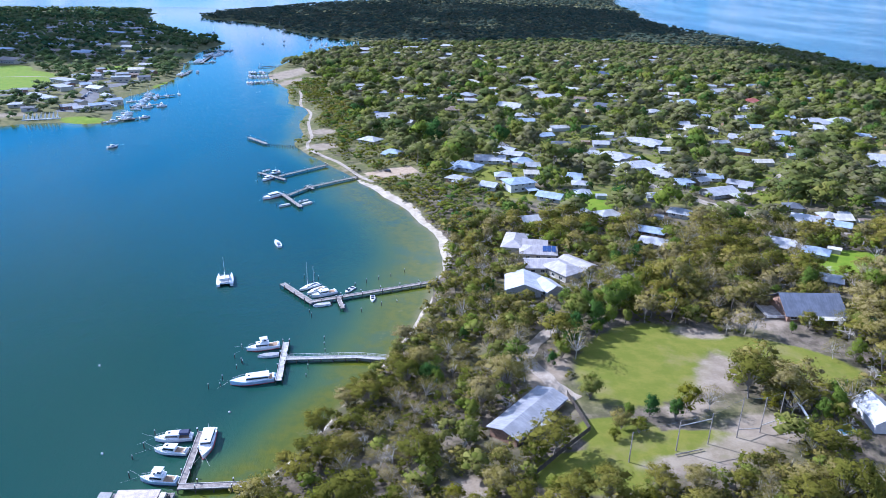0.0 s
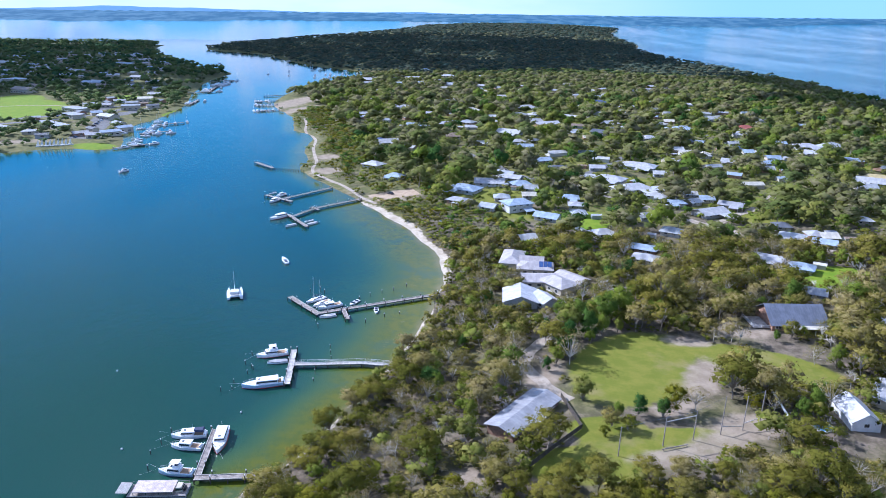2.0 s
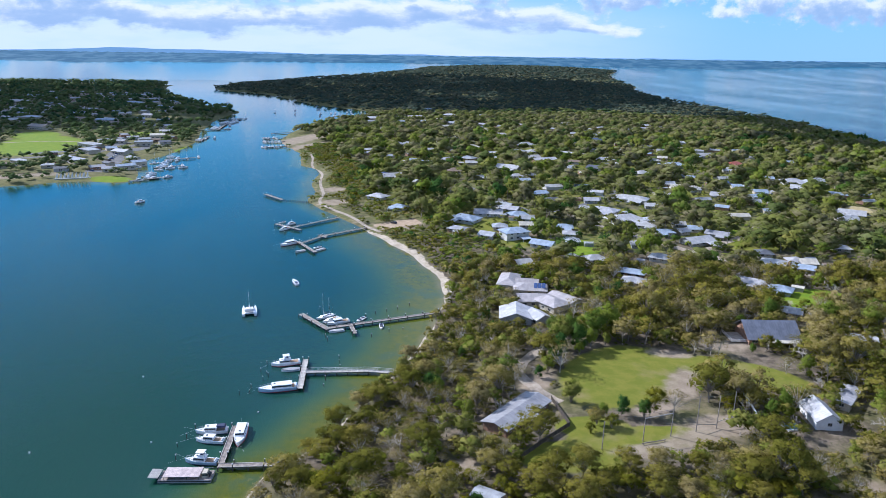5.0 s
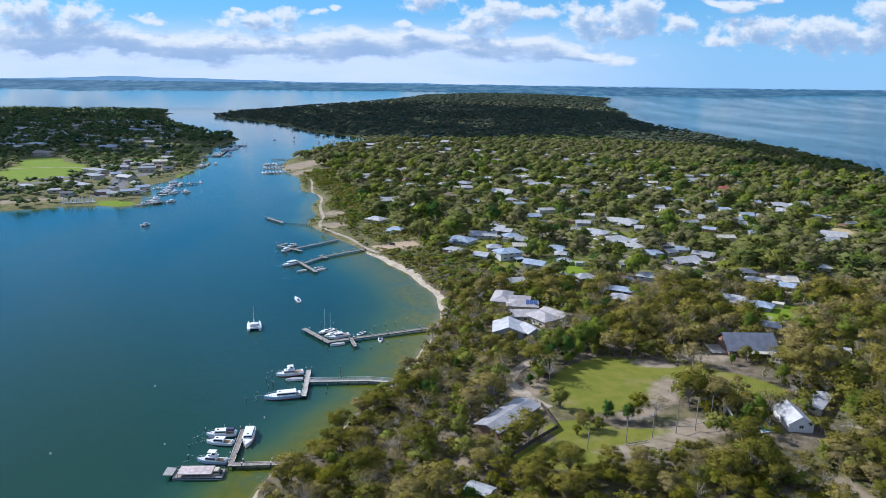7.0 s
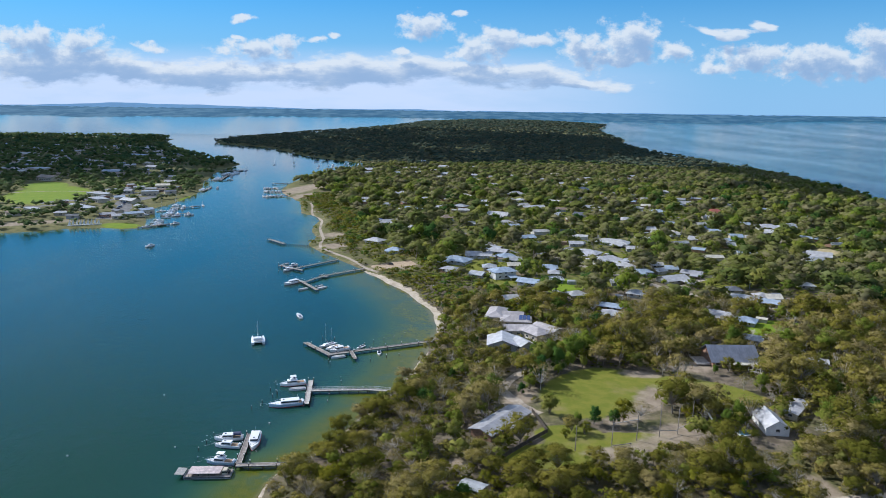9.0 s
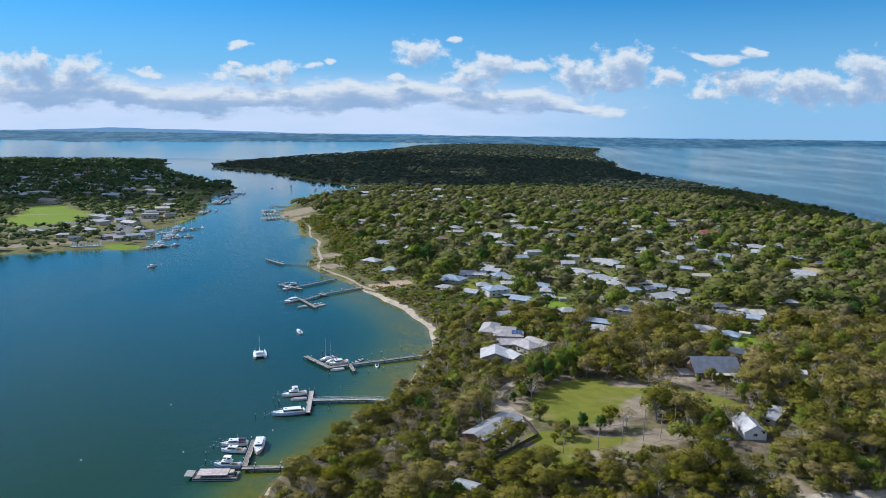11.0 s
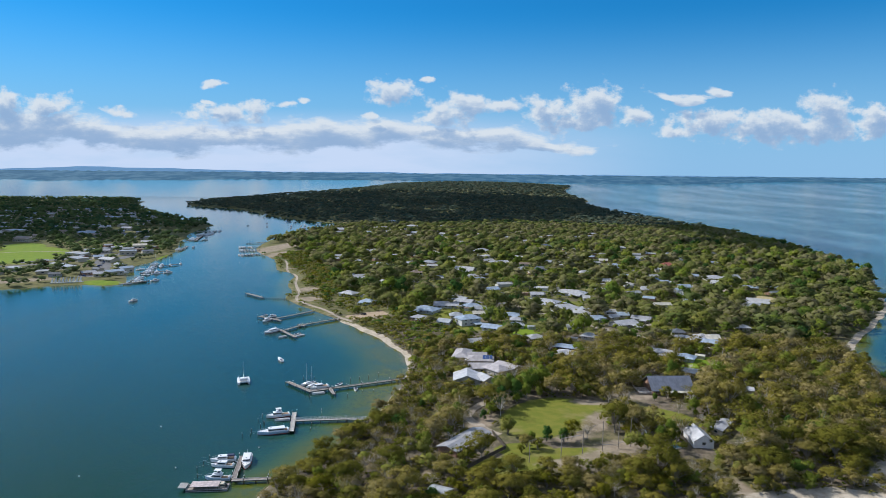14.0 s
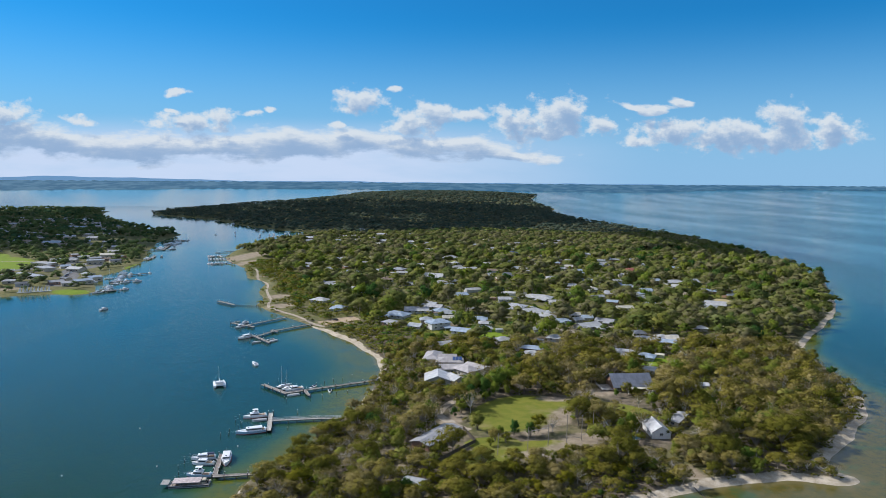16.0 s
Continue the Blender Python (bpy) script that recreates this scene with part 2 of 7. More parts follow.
STEEL = plain("bright_steel", (0.6, 0.6, 0.62), 0.25, 1.0, 0.1)
GLASS_DARK = plain("dark_glass", (0.02, 0.03, 0.04), 0.06, 0, 0.1, 1.0, 0.8)
TEAK = plain("teak_deck", (0.33, 0.22, 0.13), 0.7)
HULL_BLUE = plain("pale_blue_hull", (0.45, 0.60, 0.74), 0.25, 0, 0.06)
HULL_RED = plain("red_boot_stripe", (0.35, 0.05, 0.05), 0.4)
SOLAR = plain("solar_glass", (0.03, 0.07, 0.20), 0.12, 0, 0.15, 2.0, 0.8)
CONCRETE = plain("concrete", (0.42, 0.40, 0.37), 0.85, 0, 0.2, 0.4)
BRICK = plain("brick_wall", (0.33, 0.20, 0.14), 0.85, 0, 0.2, 1.5)
CLAD_WHITE = plain("white_weatherboard", (0.58, 0.58, 0.56), 0.6, 0, 0.1, 0.6)
CREAM = plain("cream_cladding", (0.48, 0.43, 0.34), 0.7, 0, 0.1, 0.6)
GREY_WALL = plain("grey_cladding", (0.36, 0.37, 0.38), 0.7, 0, 0.12, 0.6)
BARGE_ROOF = plain("faded_pink_steel", (0.50, 0.42, 0.41), 0.6, 0, 0.2, 0.7)
BLUE_TARP = plain("blue_tarpaulin", (0.07, 0.24, 0.38), 0.5, 0, 0.2, 0.8)
ROOFS = {
    "w": roofing("off_white_roof", (0.50, 0.50, 0.50)), "g": roofing("grey_roof", (0.40, 0.42, 0.44)), "b": roofing("blue_grey_roof", (0.36, 0.44, 0.54)),
    "l": roofing("pale_grey_roof", (0.44, 0.44, 0.46)), "d": roofing("slate_roof", (0.13, 0.14, 0.16)), "n": roofing("navy_roof", (0.06, 0.10, 0.22)),
    "r": roofing("red_roof", (0.36, 0.10, 0.07)), "y": roofing("straw_yellow_roof", (0.52, 0.42, 0.20)), "k": roofing("brown_roof", (0.30, 0.22, 0.16)),
    "e": roofing("cream_roof", (0.62, 0.58, 0.48)),
}
ROOF_WORDS = {"w": "off-white", "g": "grey", "b": "blue-grey", "l": "pale grey", "d": "dark slate", "n": "navy blue", "r": "rust red", "y": "straw yellow", "k": "brown", "e": "cream"}
HALL_ROOF = roofing("hall_roof", (0.175, 0.195, 0.245), 0.5, 0.0, 0.35)


def ground_material():
    mat, nt, bsdf = principled("island_ground", 0.95, 0, 0.2)
    p = position(nt)
    coarse, mid, fine = noise_node(nt, p, 0.03, 4.0), noise_node(nt, p, 0.22, 5.0, 0.65), noise_node(nt, p, 1.6, 4.0, 0.7)
    litter = mix_node(nt, map_range(nt, mid, 0.35, 0.68), (0.085, 0.068, 0.050), (0.210, 0.168, 0.130))
    litter = mix_node(nt, map_range(nt, fine, 0.45, 0.75), litter, (0.10, 0.095, 0.05))
    scrub = mix_node(nt, map_range(nt, mid, 0.4, 0.65), (0.10, 0.105, 0.035), (0.17, 0.155, 0.06))
    base = mix_node(nt, map_range(nt, math_node(nt, "ADD", coarse, attr(nt, "scrub")), 0.55, 0.85), litter, scrub)
    grass = mix_node(nt, map_range(nt, mid, 0.35, 0.7), (0.132, 0.152, 0.018), (0.180, 0.180, 0.028))
    grass = mix_node(nt, map_range(nt, noise_node(nt, p, 0.075, 4.0, 0.6), 0.52, 0.78), grass, (0.225, 0.192, 0.072))
    grass = mix_node(nt, map_range(nt, fine, 0.5, 0.85, 0.0, 0.6), grass, (0.120, 0.138, 0.020))
    grass = mix_node(nt, attr(nt, "lush"), grass, mix_node(nt, map_range(nt, mid, 0.35, 0.7), (0.120, 0.200, 0.010), (0.180, 0.235, 0.018)))
    edge = math_node(nt, "MULTIPLY_ADD", mid, 0.5, -0.25)
    base = mix_node(nt, map_range(nt, math_node(nt, "ADD", attr(nt, "grass"), edge), 0.4, 0.6), base, grass)
    worn = mix_node(nt, map_range(nt, math_node(nt, "ADD", math_node(nt, "MULTIPLY", mid, 0.8), math_node(nt, "MULTIPLY", fine, 0.3)), 0.4, 0.75), (0.245, 0.195, 0.140), (0.340, 0.280, 0.212))
    base = mix_node(nt, math_node(nt, "MULTIPLY", map_range(nt, math_node(nt, "ADD", attr(nt, "worn"), math_node(nt, "MULTIPLY", edge, 1.6)), 0.25, 0.8), 0.9), base, worn)
    sand = mix_node(nt, map_range(nt, math_node(nt, "ADD", mid, math_node(nt, "MULTIPLY", fine, 0.5)), 0.55, 1.0), (0.32, 0.27, 0.20), (0.52, 0.455, 0.365))
    base = mix_node(nt, map_range(nt, math_node(nt, "ADD", attr(nt, "sand"), math_node(nt, "MULTIPLY", edge, 1.4)), 0.4, 0.6), base, sand)
    nt.links.new(base, bsdf.inputs["Base Color"])
    bump(nt, bsdf, math_node(nt, "ADD", mid, math_node(nt, "MULTIPLY", fine, 0.2)), 0.4, 0.4)
    return mat


def water_material():
    mat, nt, bsdf = principled("lake_water", 0.09, 0, 0.42)
    bsdf.inputs["IOR"].default_value = 1.33
    p = position(nt)
    weed = noise_node(nt, p, 0.045, 5.0, 0.62)
    weed2 = noise_node(nt, p, 0.3, 4.0, 0.6)
    d = math_node(nt, "ADD", attr(nt, "depth"), math_node(nt, "MULTIPLY_ADD", weed, 0.16, -0.08))
    green = mix_node(nt, map_range(nt, weed2, 0.38, 0.66), (0.094, 0.102, 0.008), (0.066, 0.088, 0.011))
    brown = mix_node(nt, map_range(nt, weed2, 0.38, 0.66), (0.105, 0.086, 0.020), (0.078, 0.076, 0.020))
    sandbar = mix_node(nt, attr(nt, "peat"), green, brown)
    sandbar = mix_node(nt, map_range(nt, weed, 0.52, 0.66), sandbar, (0.055, 0.088, 0.032))
    sandbar = mix_node(nt, map_range(nt, noise_node(nt, p, 0.16, 3.0, 0.7), 0.62, 0.72, 0.0, 0.55), sandbar, (0.125, 0.126, 0.040))
    col = mix_node(nt, map_range(nt, d, -0.06, 0.08), (0.185, 0.155, 0.080), sandbar)
    col = mix_node(nt, map_range(nt, d, 0.20, 0.50), col, (0.044, 0.086, 0.030))
    col = mix_node(nt, map_range(nt, d, 0.40, 0.68), col, (0.017, 0.064, 0.042))
    col = mix_node(nt, map_range(nt, d, 0.60, 1.0), col, (0.010, 0.048, 0.038))
    nt.links.new(col, bsdf.inputs["Base Color"])
    swell = noise_node(nt, vec_node(nt, "MULTIPLY", p, (1.0, 0.5, 1.0)), 0.24, 4.0, 0.62)
    ripple = noise_node(nt, vec_node(nt, "MULTIPLY", p, (1.0, 0.45, 1.0)), 1.7, 3.0, 0.6)
    calm = map_range(nt, noise_node(nt, vec_node(nt, "MULTIPLY", p, (1.0, 0.22, 1.0)), 0.006, 3.0), 0.35, 0.65, 0.25, 1.0)
    height = math_node(nt, "MULTIPLY", math_node(nt, "ADD", swell, math_node(nt, "MULTIPLY", ripple, 0.45)), calm)
    apart = nt.nodes.new("ShaderNodeSeparateXYZ")
    nt.links.new(p, apart.inputs[0])
    # ripples flattened beyond the channel and raised over the open lake to the east, to fit the reflections in the
    # camera's view
    height = math_node(nt, "MULTIPLY", height, math_node(nt, "MAXIMUM", map_range(nt, apart.outputs[1], 250.0, 1300.0, 1.0, 0.09), map_range(nt, apart.outputs[0], 150.0, 600.0, 0.0, 1.9)))
    bump(nt, bsdf, height, 0.34, 0.7)
    return mat


GROUND, WATER = ground_material(), water_material()


def track_material(name, a, b):
    mat, nt, bsdf = principled(name, 0.95, 0, 0.2)
    p = position(nt)
    n = math_node(nt, "ADD", noise_node(nt, p, 0.4, 4.0), math_node(nt, "MULTIPLY", noise_node(nt, p, 3.0, 3.0), 0.6))
    nt.links.new(mix_node(nt, map_range(nt, n, 0.6, 1.0), a, b), bsdf.inputs["Base Color"])
    bump(nt, bsdf, n, 0.4, 0.1)
    return mat


GRAVEL = track_material("pale_gravel", (0.27, 0.225, 0.175), (0.39, 0.34, 0.275))
SANDY = track_material("orange_sand", (0.33, 0.245, 0.165), (0.43, 0.335, 0.235))
ASPHALT = track_material("asphalt", (0.12, 0.12, 0.12), (0.19, 0.19, 0.19))

# ---- the lie of the land ----
# shorelines of the island, from the near west beach round the far woods to the near east spit
WEST = [
    (-62, 118), (-59, 143), (-52, 150), (-45, 166), (-37, 187), (-30, 208), (-21, 238), (-18, 265), (-15, 292), (-19, 320), (-28, 343), (-41, 370),
    (-55, 390), (-71, 417), (-87, 442), (-104, 462), (-122, 491), (-133, 506), (-131, 539), (-146, 576), (-149, 632), (-159, 660), (-176, 672),
    (-182, 690), (-196, 752), (-213, 789), (-234, 820), (-256, 886), (-263, 960), (-262, 1050), (-240, 1130), (-200, 1230), (-190, 1330), (-270, 1400),
    (-370, 1513), (-551, 1840), (-710, 1932), (-782, 2063), (-800, 2300),
]
EAST = [
    (-700, 2700), (-420, 4500), (-420, 6100), (500, 6300), (1060, 5600), (760, 4300), (600, 3300), (575, 2650), (490, 2300), (470, 2000), (520, 1500),
    (545, 1200), (540, 1000), (500, 800), (470, 660), (455, 632), (425, 580), (405, 535), (365, 469), (318, 410), (285, 372), (262, 340), (254, 300), (246, 262),
    (236, 236), (220, 208), (189, 175), (163, 149), (172, 138), (162, 132), (145, 140), (131, 138), (108, 131), (92, 126), (70, 116), (30, 100), (-30, 96),
]
TOWN = [
    (-620, 420), (-480, 500), (-420, 522), (-389, 537), (-373, 549), (-357, 562), (-335, 567), (-312, 560), (-301, 568), (-306, 592), (-330, 640), (-345, 690), (-338, 730),
    (-346, 818), (-366, 895), (-392, 960), (-400, 1010), (-425, 1100), (-436, 1200), (-436, 1285), (-491, 1338), (-591, 1466), (-760, 1700), (-900, 2000), (-964, 2240),
    (-1200, 2260), (-1500, 2200), (-1900, 2000), (-2200, 1500), (-2000, 800), (-1200, 420),
]
NEAR_LIMIT, FAR_LIMIT = 2600.0, 4800.0


def far(x, y):
    """The lie of the sheet: flat as far as NEAR_LIMIT, then drawn in and raised gently to fit the camera's view, so
    that it closes at the horizon.
    """
    x, y = np.asarray(x, float), np.asarray(y, float)
    beyond = y > NEAR_LIMIT
    yy = np.where(beyond, NEAR_LIMIT + (FAR_LIMIT - NEAR_LIMIT) * (1 - NEAR_LIMIT / np.maximum(y, 1.0)), y)
    k = np.where(beyond, (yy + 50) / (np.maximum(y, 1.0) + 50), 1.0)
    return x * k, yy, 112.0 * (1 - k) - 30.0 * (np.maximum(yy - NEAR_LIMIT, 0) / (FAR_LIMIT - NEAR_LIMIT)) ** 2


def shore(poly, x, y):
    """Signed distance to a closed shoreline: positive on land."""
    p = np.array(poly, float)
    q = np.roll(p, -1, 0)
    best, inside = np.full(x.shape, 1e9), np.zeros(x.shape, bool)
    for (ax, ay), (bx, by) in zip(p, q):
        dx, dy = bx - ax, by - ay
        t = np.clip(((x - ax) * dx + (y - ay) * dy) / (dx * dx + dy * dy), 0, 1)
        best = np.minimum(best, np.hypot(x - ax - t * dx, y - ay - t * dy))
        cross = ((ay > y) != (by > y)) & (x < dx * (y - ay) / (dy if dy else 1e-9) + ax)
        inside ^= cross
    return np.where(inside, best, -best)


def smooth_line(points, rounds=2):
    """Corner cutting, so that the shore runs in curves."""
    p = [Vector(a) for a in points]
    for _ in range(rounds):
        out = []
        for a, b in zip(p, p[1:] + p[:1]):
            out += [a * 0.75 + b * 0.25, a * 0.25 + b * 0.75]
        p = out
    return [tuple(a) for a in p]


ISLAND_LINE, TOWN_LINE = smooth_line(WEST + EAST, 1), smooth_line(TOWN, 1)


def step(v, a, b):
    t = np.clip((v - a) / (b - a), 0, 1)
    return t * t * (3 - 2 * t)


def wobble(x, y, size):
    """Slow unevenness between about -1 and 1."""
    return np.sin(x / size + 1.3 * np.sin(y / size * 0.7)) * 0.5 + np.sin(y / size * 1.31 + 0.9 * np.sin(x / size * 0.57 + 2)) * 0.5


def land(x, y):
    x, y = np.asarray(x, float), np.asarray(y, float)
    jag = 0.9 * wobble(x, y, 7.0) + 0.4 * wobble(x, y, 2.3)
    return np.maximum(shore(ISLAND_LINE, x, y), shore(TOWN_LINE, x, y)) + jag


def height(x, y, sd=None):
    """Height of the ground over the lake at a place of the plan, before the sheet's far rise."""
    x, y = np.asarray(x, float), np.asarray(y, float)
    sd = land(x, y) if sd is None else sd
    on = np.clip(sd * 0.16, 0, 1.1) + 2.2 * step(sd, 6, 70) + 0.35 * wobble(x, y, 23.0) * step(sd, 8, 30) + 9.0 * step(sd, 60, 400) * step(y, 1500, 2400)
    return np.where(sd > 0, on, np.maximum(sd * 0.12, -5.0))


def spots(x, y, sd=None):
    """Many places on the ground at once."""
    fx, fy, fz = far(x, y)
    return list(zip(fx.tolist(), fy.tolist(), (fz + height(x, y, sd)).tolist()))


def spot(x, y):
    """A place on the ground as the sheet lies, for things that stand there."""
    fx, fy, fz = far(x, y)
    return float(fx), float(fy), float(fz + height(x, y))


def unit(a):
    return a / (np.linalg.norm(a, axis=-1, keepdims=True) + 1e-9)


def grid_lines(fine):
    s = [-1.0, -0.9, -0.8]
    while s[-1] < 1.0:
        v = s[-1]
        s.append(v + (0.0028 * fine if -0.19 < v < 0.38 else 0.009 * fine if -0.75 < v < 0.62 else 0.05))
    y = [-900.0, -500.0, -250.0, -100.0, 0.0, 50.0, 80.0]
    while y[-1] < 60000:
        v = y[-1]
        y.append(v + (2.5 * fine if v < 460 else 6 * fine if v < 900 else 18 * fine if v < 2600 else v * 0.07 * fine))
    s, y = np.array(s), np.array(y)
    s, y = np.meshgrid(s, y)
    return s * np.maximum(900.0, 0.95 * (y + 150)), y


def sheet(name, x, y, z, material, fields, level=0.0):
    fx, fy, fz = far(x, y)
    rows, cols = x.shape
    v = np.stack([fx, fy, fz + z], -1).reshape(-1, 3)
    i = np.arange(rows * cols).reshape(rows, cols)
    q = np.stack([i[:-1, :-1], i[:-1, 1:], i[1:, 1:], i[1:, :-1]], -1).reshape(-1, 4)
    if level:
        slope = np.gradient(v[:, 2].reshape(rows, cols), axis=0) / np.maximum(np.gradient(v[:, 1].reshape(rows, cols), axis=0), 1e-3)
        up = unit(np.stack([0 * slope, -level * slope, 1 + 0 * slope], -1)).reshape(-1, 3)
    ob = new(name, quads(name, v, q, material, True, up if level else None))
    for key, values in fields.items():
        ob.data.attributes.new(key, "FLOAT", "POINT").data.foreach_set("value", values.astype(np.float32).ravel())
    return ob


def quads(name, v, q, material, smooth=False, facing=None):
    """A mesh from arrays of places and faces of three or four corners."""
    me = bpy.data.meshes.new(name)
    me.vertices.add(len(v))
    me.vertices.foreach_set("co", np.asarray(v, np.float32).ravel())
    me.loops.add(q.size)
    me.loops.foreach_set("vertex_index", np.asarray(q, np.int32).ravel())
    me.polygons.add(len(q))
    me.polygons.foreach_set("loop_start", np.arange(0, q.size, q.shape[1], dtype=np.int32))
    me.polygons.foreach_set("use_smooth", np.full(len(q), smooth))
    me.materials.append(material)
    me.update(calc_edges=True)
    if facing is not None:
        me.normals_split_custom_set_from_vertices(np.asarray(facing, np.float32))
    return me


def oval(x, y, cx, cy, rx, ry, turn=0.0, soft=0.45):
    c, s = math.cos(radians(turn)), math.sin(radians(turn))
    u, v = ((x - cx) * c + (y - cy) * s) / rx, (-(x - cx) * s + (y - cy) * c) / ry
    return 1 - step(np.hypot(u, v), 1 - soft, 1 + soft)


# lawns and bare earth: centre, radii and turn
LAWNS = [
    (51, 209, 29, 19, 55), (94, 214, 24, 11, -24), (27, 155, 16, 8, 8), (48, 165, 24, 7, 12), (58, 376, 13, 22, 0), (155, 298, 22, 14, 20), (170, 425, 12, 10, 0),
    (-505, 765, 92, 46, -66), (-560, 850, 46, 28, -60), (-447, 880, 24, 26, -20), (-322, 575, 20, 12, -10), (-340, 775, 7, 30, 12), (36, 171, 12, 7, 0), (180, 470, 10, 9, 0),
]
BARE = [
    (71, 203, 6, 14, -22), (20, 198, 5, 14, -20), (77, 176, 14, 6, 8), (-52, 430, 17, 13, 30), (-230, 870, 20, 95, -17), (-119, 548, 10, 11, 0), (96, 240, 13, 7, 0), (73, 229, 9, 4, -10),
    (-28, 157, 4, 3, 40), (-3, 148, 6, 4, 20), (108, 144, 5, 8, 12), (-420, 562, 60, 9, 30), (-110, 498, 13, 10, 20), (-95, 674, 13, 8, 0), (-206, 815, 12, 34, -20), (57, 183, 8, 4, 25), (66, 167, 10, 4, 12), (53, 160, 14, 4, 12),
]


# ground without trees that is neither mown nor bare
OPEN = [(46, 180, 24, 9, 12), (66, 186, 14, 12, 12), (46, 162, 26, 9, 12), (100, 236, 12, 7, 0), (28, 188, 9, 9, 0), (98, 163, 8, 6, 0), (11, 166, 7, 5, 20), (22, 172, 8, 8, 0), (38, 230, 15, 13, 20), (82, 176, 12, 6, 0), (101, 201, 15, 8, -24), (92, 204, 10, 7, 0), (108, 222, 15, 8, -10), (107, 171, 9, 7, 0), (-117, 532, 13, 12, 0)]


def make_ground():
    x, y = grid_lines(1.15)
    sd = land(x, y)
    z = height(x, y, sd)
    width = 0.7 + 1.5 * wobble(x, y, 15.0) + 3.6 * step(y, 280, 315) * (1 - step(y, 400, 425)) * (x < 60) + 5.0 * (x > 60) * (1 - step(y, 158, 200)) + 3.6 * (x > 180) * (1 - step(y, 640, 700))
    width = np.maximum(width * (1 - step(y, 700, 1000) * 0.6), 0.2)
    sand = (1 - step(sd, width * 0.45, width * 1.6)) * (1 - step(y, 415, 440) * (x < 60))
    grass, worn, lush = np.zeros_like(x), np.zeros_like(x), np.zeros_like(x)
    for cx, cy, rx, ry, turn in LAWNS:
        grass = np.maximum(grass, oval(x, y, cx, cy, rx, ry, turn))
        if cy > 280:
            lush = np.maximum(lush, oval(x, y, cx, cy, rx * 1.1, ry * 1.1, turn))
    for cx, cy, rx, ry, turn in BARE:
        worn = np.maximum(worn, oval(x, y, cx, cy, rx, ry, turn, 0.7))
    # the trodden, weedy strip between the foreshore path and the water
    worn = np.maximum(worn, 0.34 * (1 - step(sd, 8, 14)) * step(y, 415, 440) * (1 - step(y, 900, 1000)) * (x < -50) * (x > -300))
    village = step(y, 330, 400) * (1 - step(y, 800, 1100)) * (x > -100) * step(sd, 20, 60)
    grass = np.maximum(grass, village * (0.46 + 0.25 * wobble(x, y, 11.0)))
    scrub = 0.12 + 0.25 * step(y, 300, 500) + 0.3 * step(y, 800, 1100)
    ob = sheet("ground", x, y, z, GROUND, {"sand": sand, "grass": grass, "worn": worn * (1 - lush), "lush": lush, "scrub": scrub + 0 * x})
    tagged(ob, "sandy island ground with leaf litter, lawns and beaches", "ground", kind="structure")


def make_water():
    x, y = grid_lines(1.6)
    sd = -land(x, y)
    shelf = 19.0 + 16.0 * step(y, 165, 300) - 20.0 * step(y, 380, 450) + 30.0 * (x > 60) * (1 - step(y, 165, 240)) - 24.0 * (x > 150) * step(y, 210, 280) * (1 - step(y, 380, 450)) + 20.0 * step(y, 900, 1500)
    depth = np.clip(sd / shelf * 0.62, -0.2, 1.2)
    ob = sheet("water", x, y, np.zeros_like(x), WATER, {"depth": depth, "peat": step(x, 60, 110) * (1 - step(y, 210, 300))}, 0.85)
    tagged(ob, "calm teal lake water, olive over the shallows", "water", kind="structure")


make_ground()
make_water()


def strip(name, points, width, material, label, lift=0.07):
    """A road or path laid over the ground along a line of the plan."""
    pts = [Vector(p) for p in points]
    for _ in range(2):
        pts = [pts[0]] + [q for a, b in zip(pts, pts[1:]) for q in (a * 0.75 + b * 0.25, a * 0.25 + b * 0.75)] + [pts[-1]]
    line = []
    for a, b in zip(pts, pts[1:]):
        n = max(1, int((b - a).length / 4))
        line += [a.lerp(b, i / n) for i in range(n)]
    line.append(pts[-1])
    verts = []
    for i, p in enumerate(line):
        d = (line[min(i + 1, len(line) - 1)] - line[max(i - 1, 0)]).normalized()
        side = Vector((-d.y, d.x))
        for k in range(5):
            q = p + side * width * (k / 4 - 0.5) * (1 + 0.12 * math.sin(i * 1.7 + k))
            verts.append(q)
    xy = np.array([tuple(v) for v in verts])
    z = height(xy[:, 0], xy[:, 1]) + lift
    v = np.c_[xy, z]
    i = np.arange(len(v)).reshape(-1, 5)
    q = np.stack([i[:-1, :-1], i[:-1, 1:], i[1:, 1:], i[1:, :-1]], -1).reshape(-1, 4)
    ob = new(name, quads(name, v, q[:, ::-1], material, True))
    ROADS.append((xy[2::5], width))
    return tagged(ob, label, "road" if name == "road" else "path", kind="structure")


ROADS = []
strip("path", [(27, 186), (22, 192), (18, 201), (14, 208), (17, 218), (23, 227), (34, 242), (44, 255), (58, 272), (74, 290)], 4.4, GRAVEL, "pale gravel track through the trees beside the oval")
strip("road", [(60, 470), (82, 433), (93, 424), (103, 404), (115, 387), (126, 372), (148, 352), (175, 335)], 6, GRAVEL, "pale unsealed village road between the houses")
strip("road", [(126, 372), (148, 398), (166, 413), (191, 451), (225, 479), (262, 545), (288, 602)], 5, GRAVEL, "unsealed side road with grassy verges")
strip("road", [(-30, 600), (10, 530), (28, 480), (60, 470), (115, 558), (190, 705), (216, 675)], 5.5, ASPHALT, "grey sealed village road under gum trees")
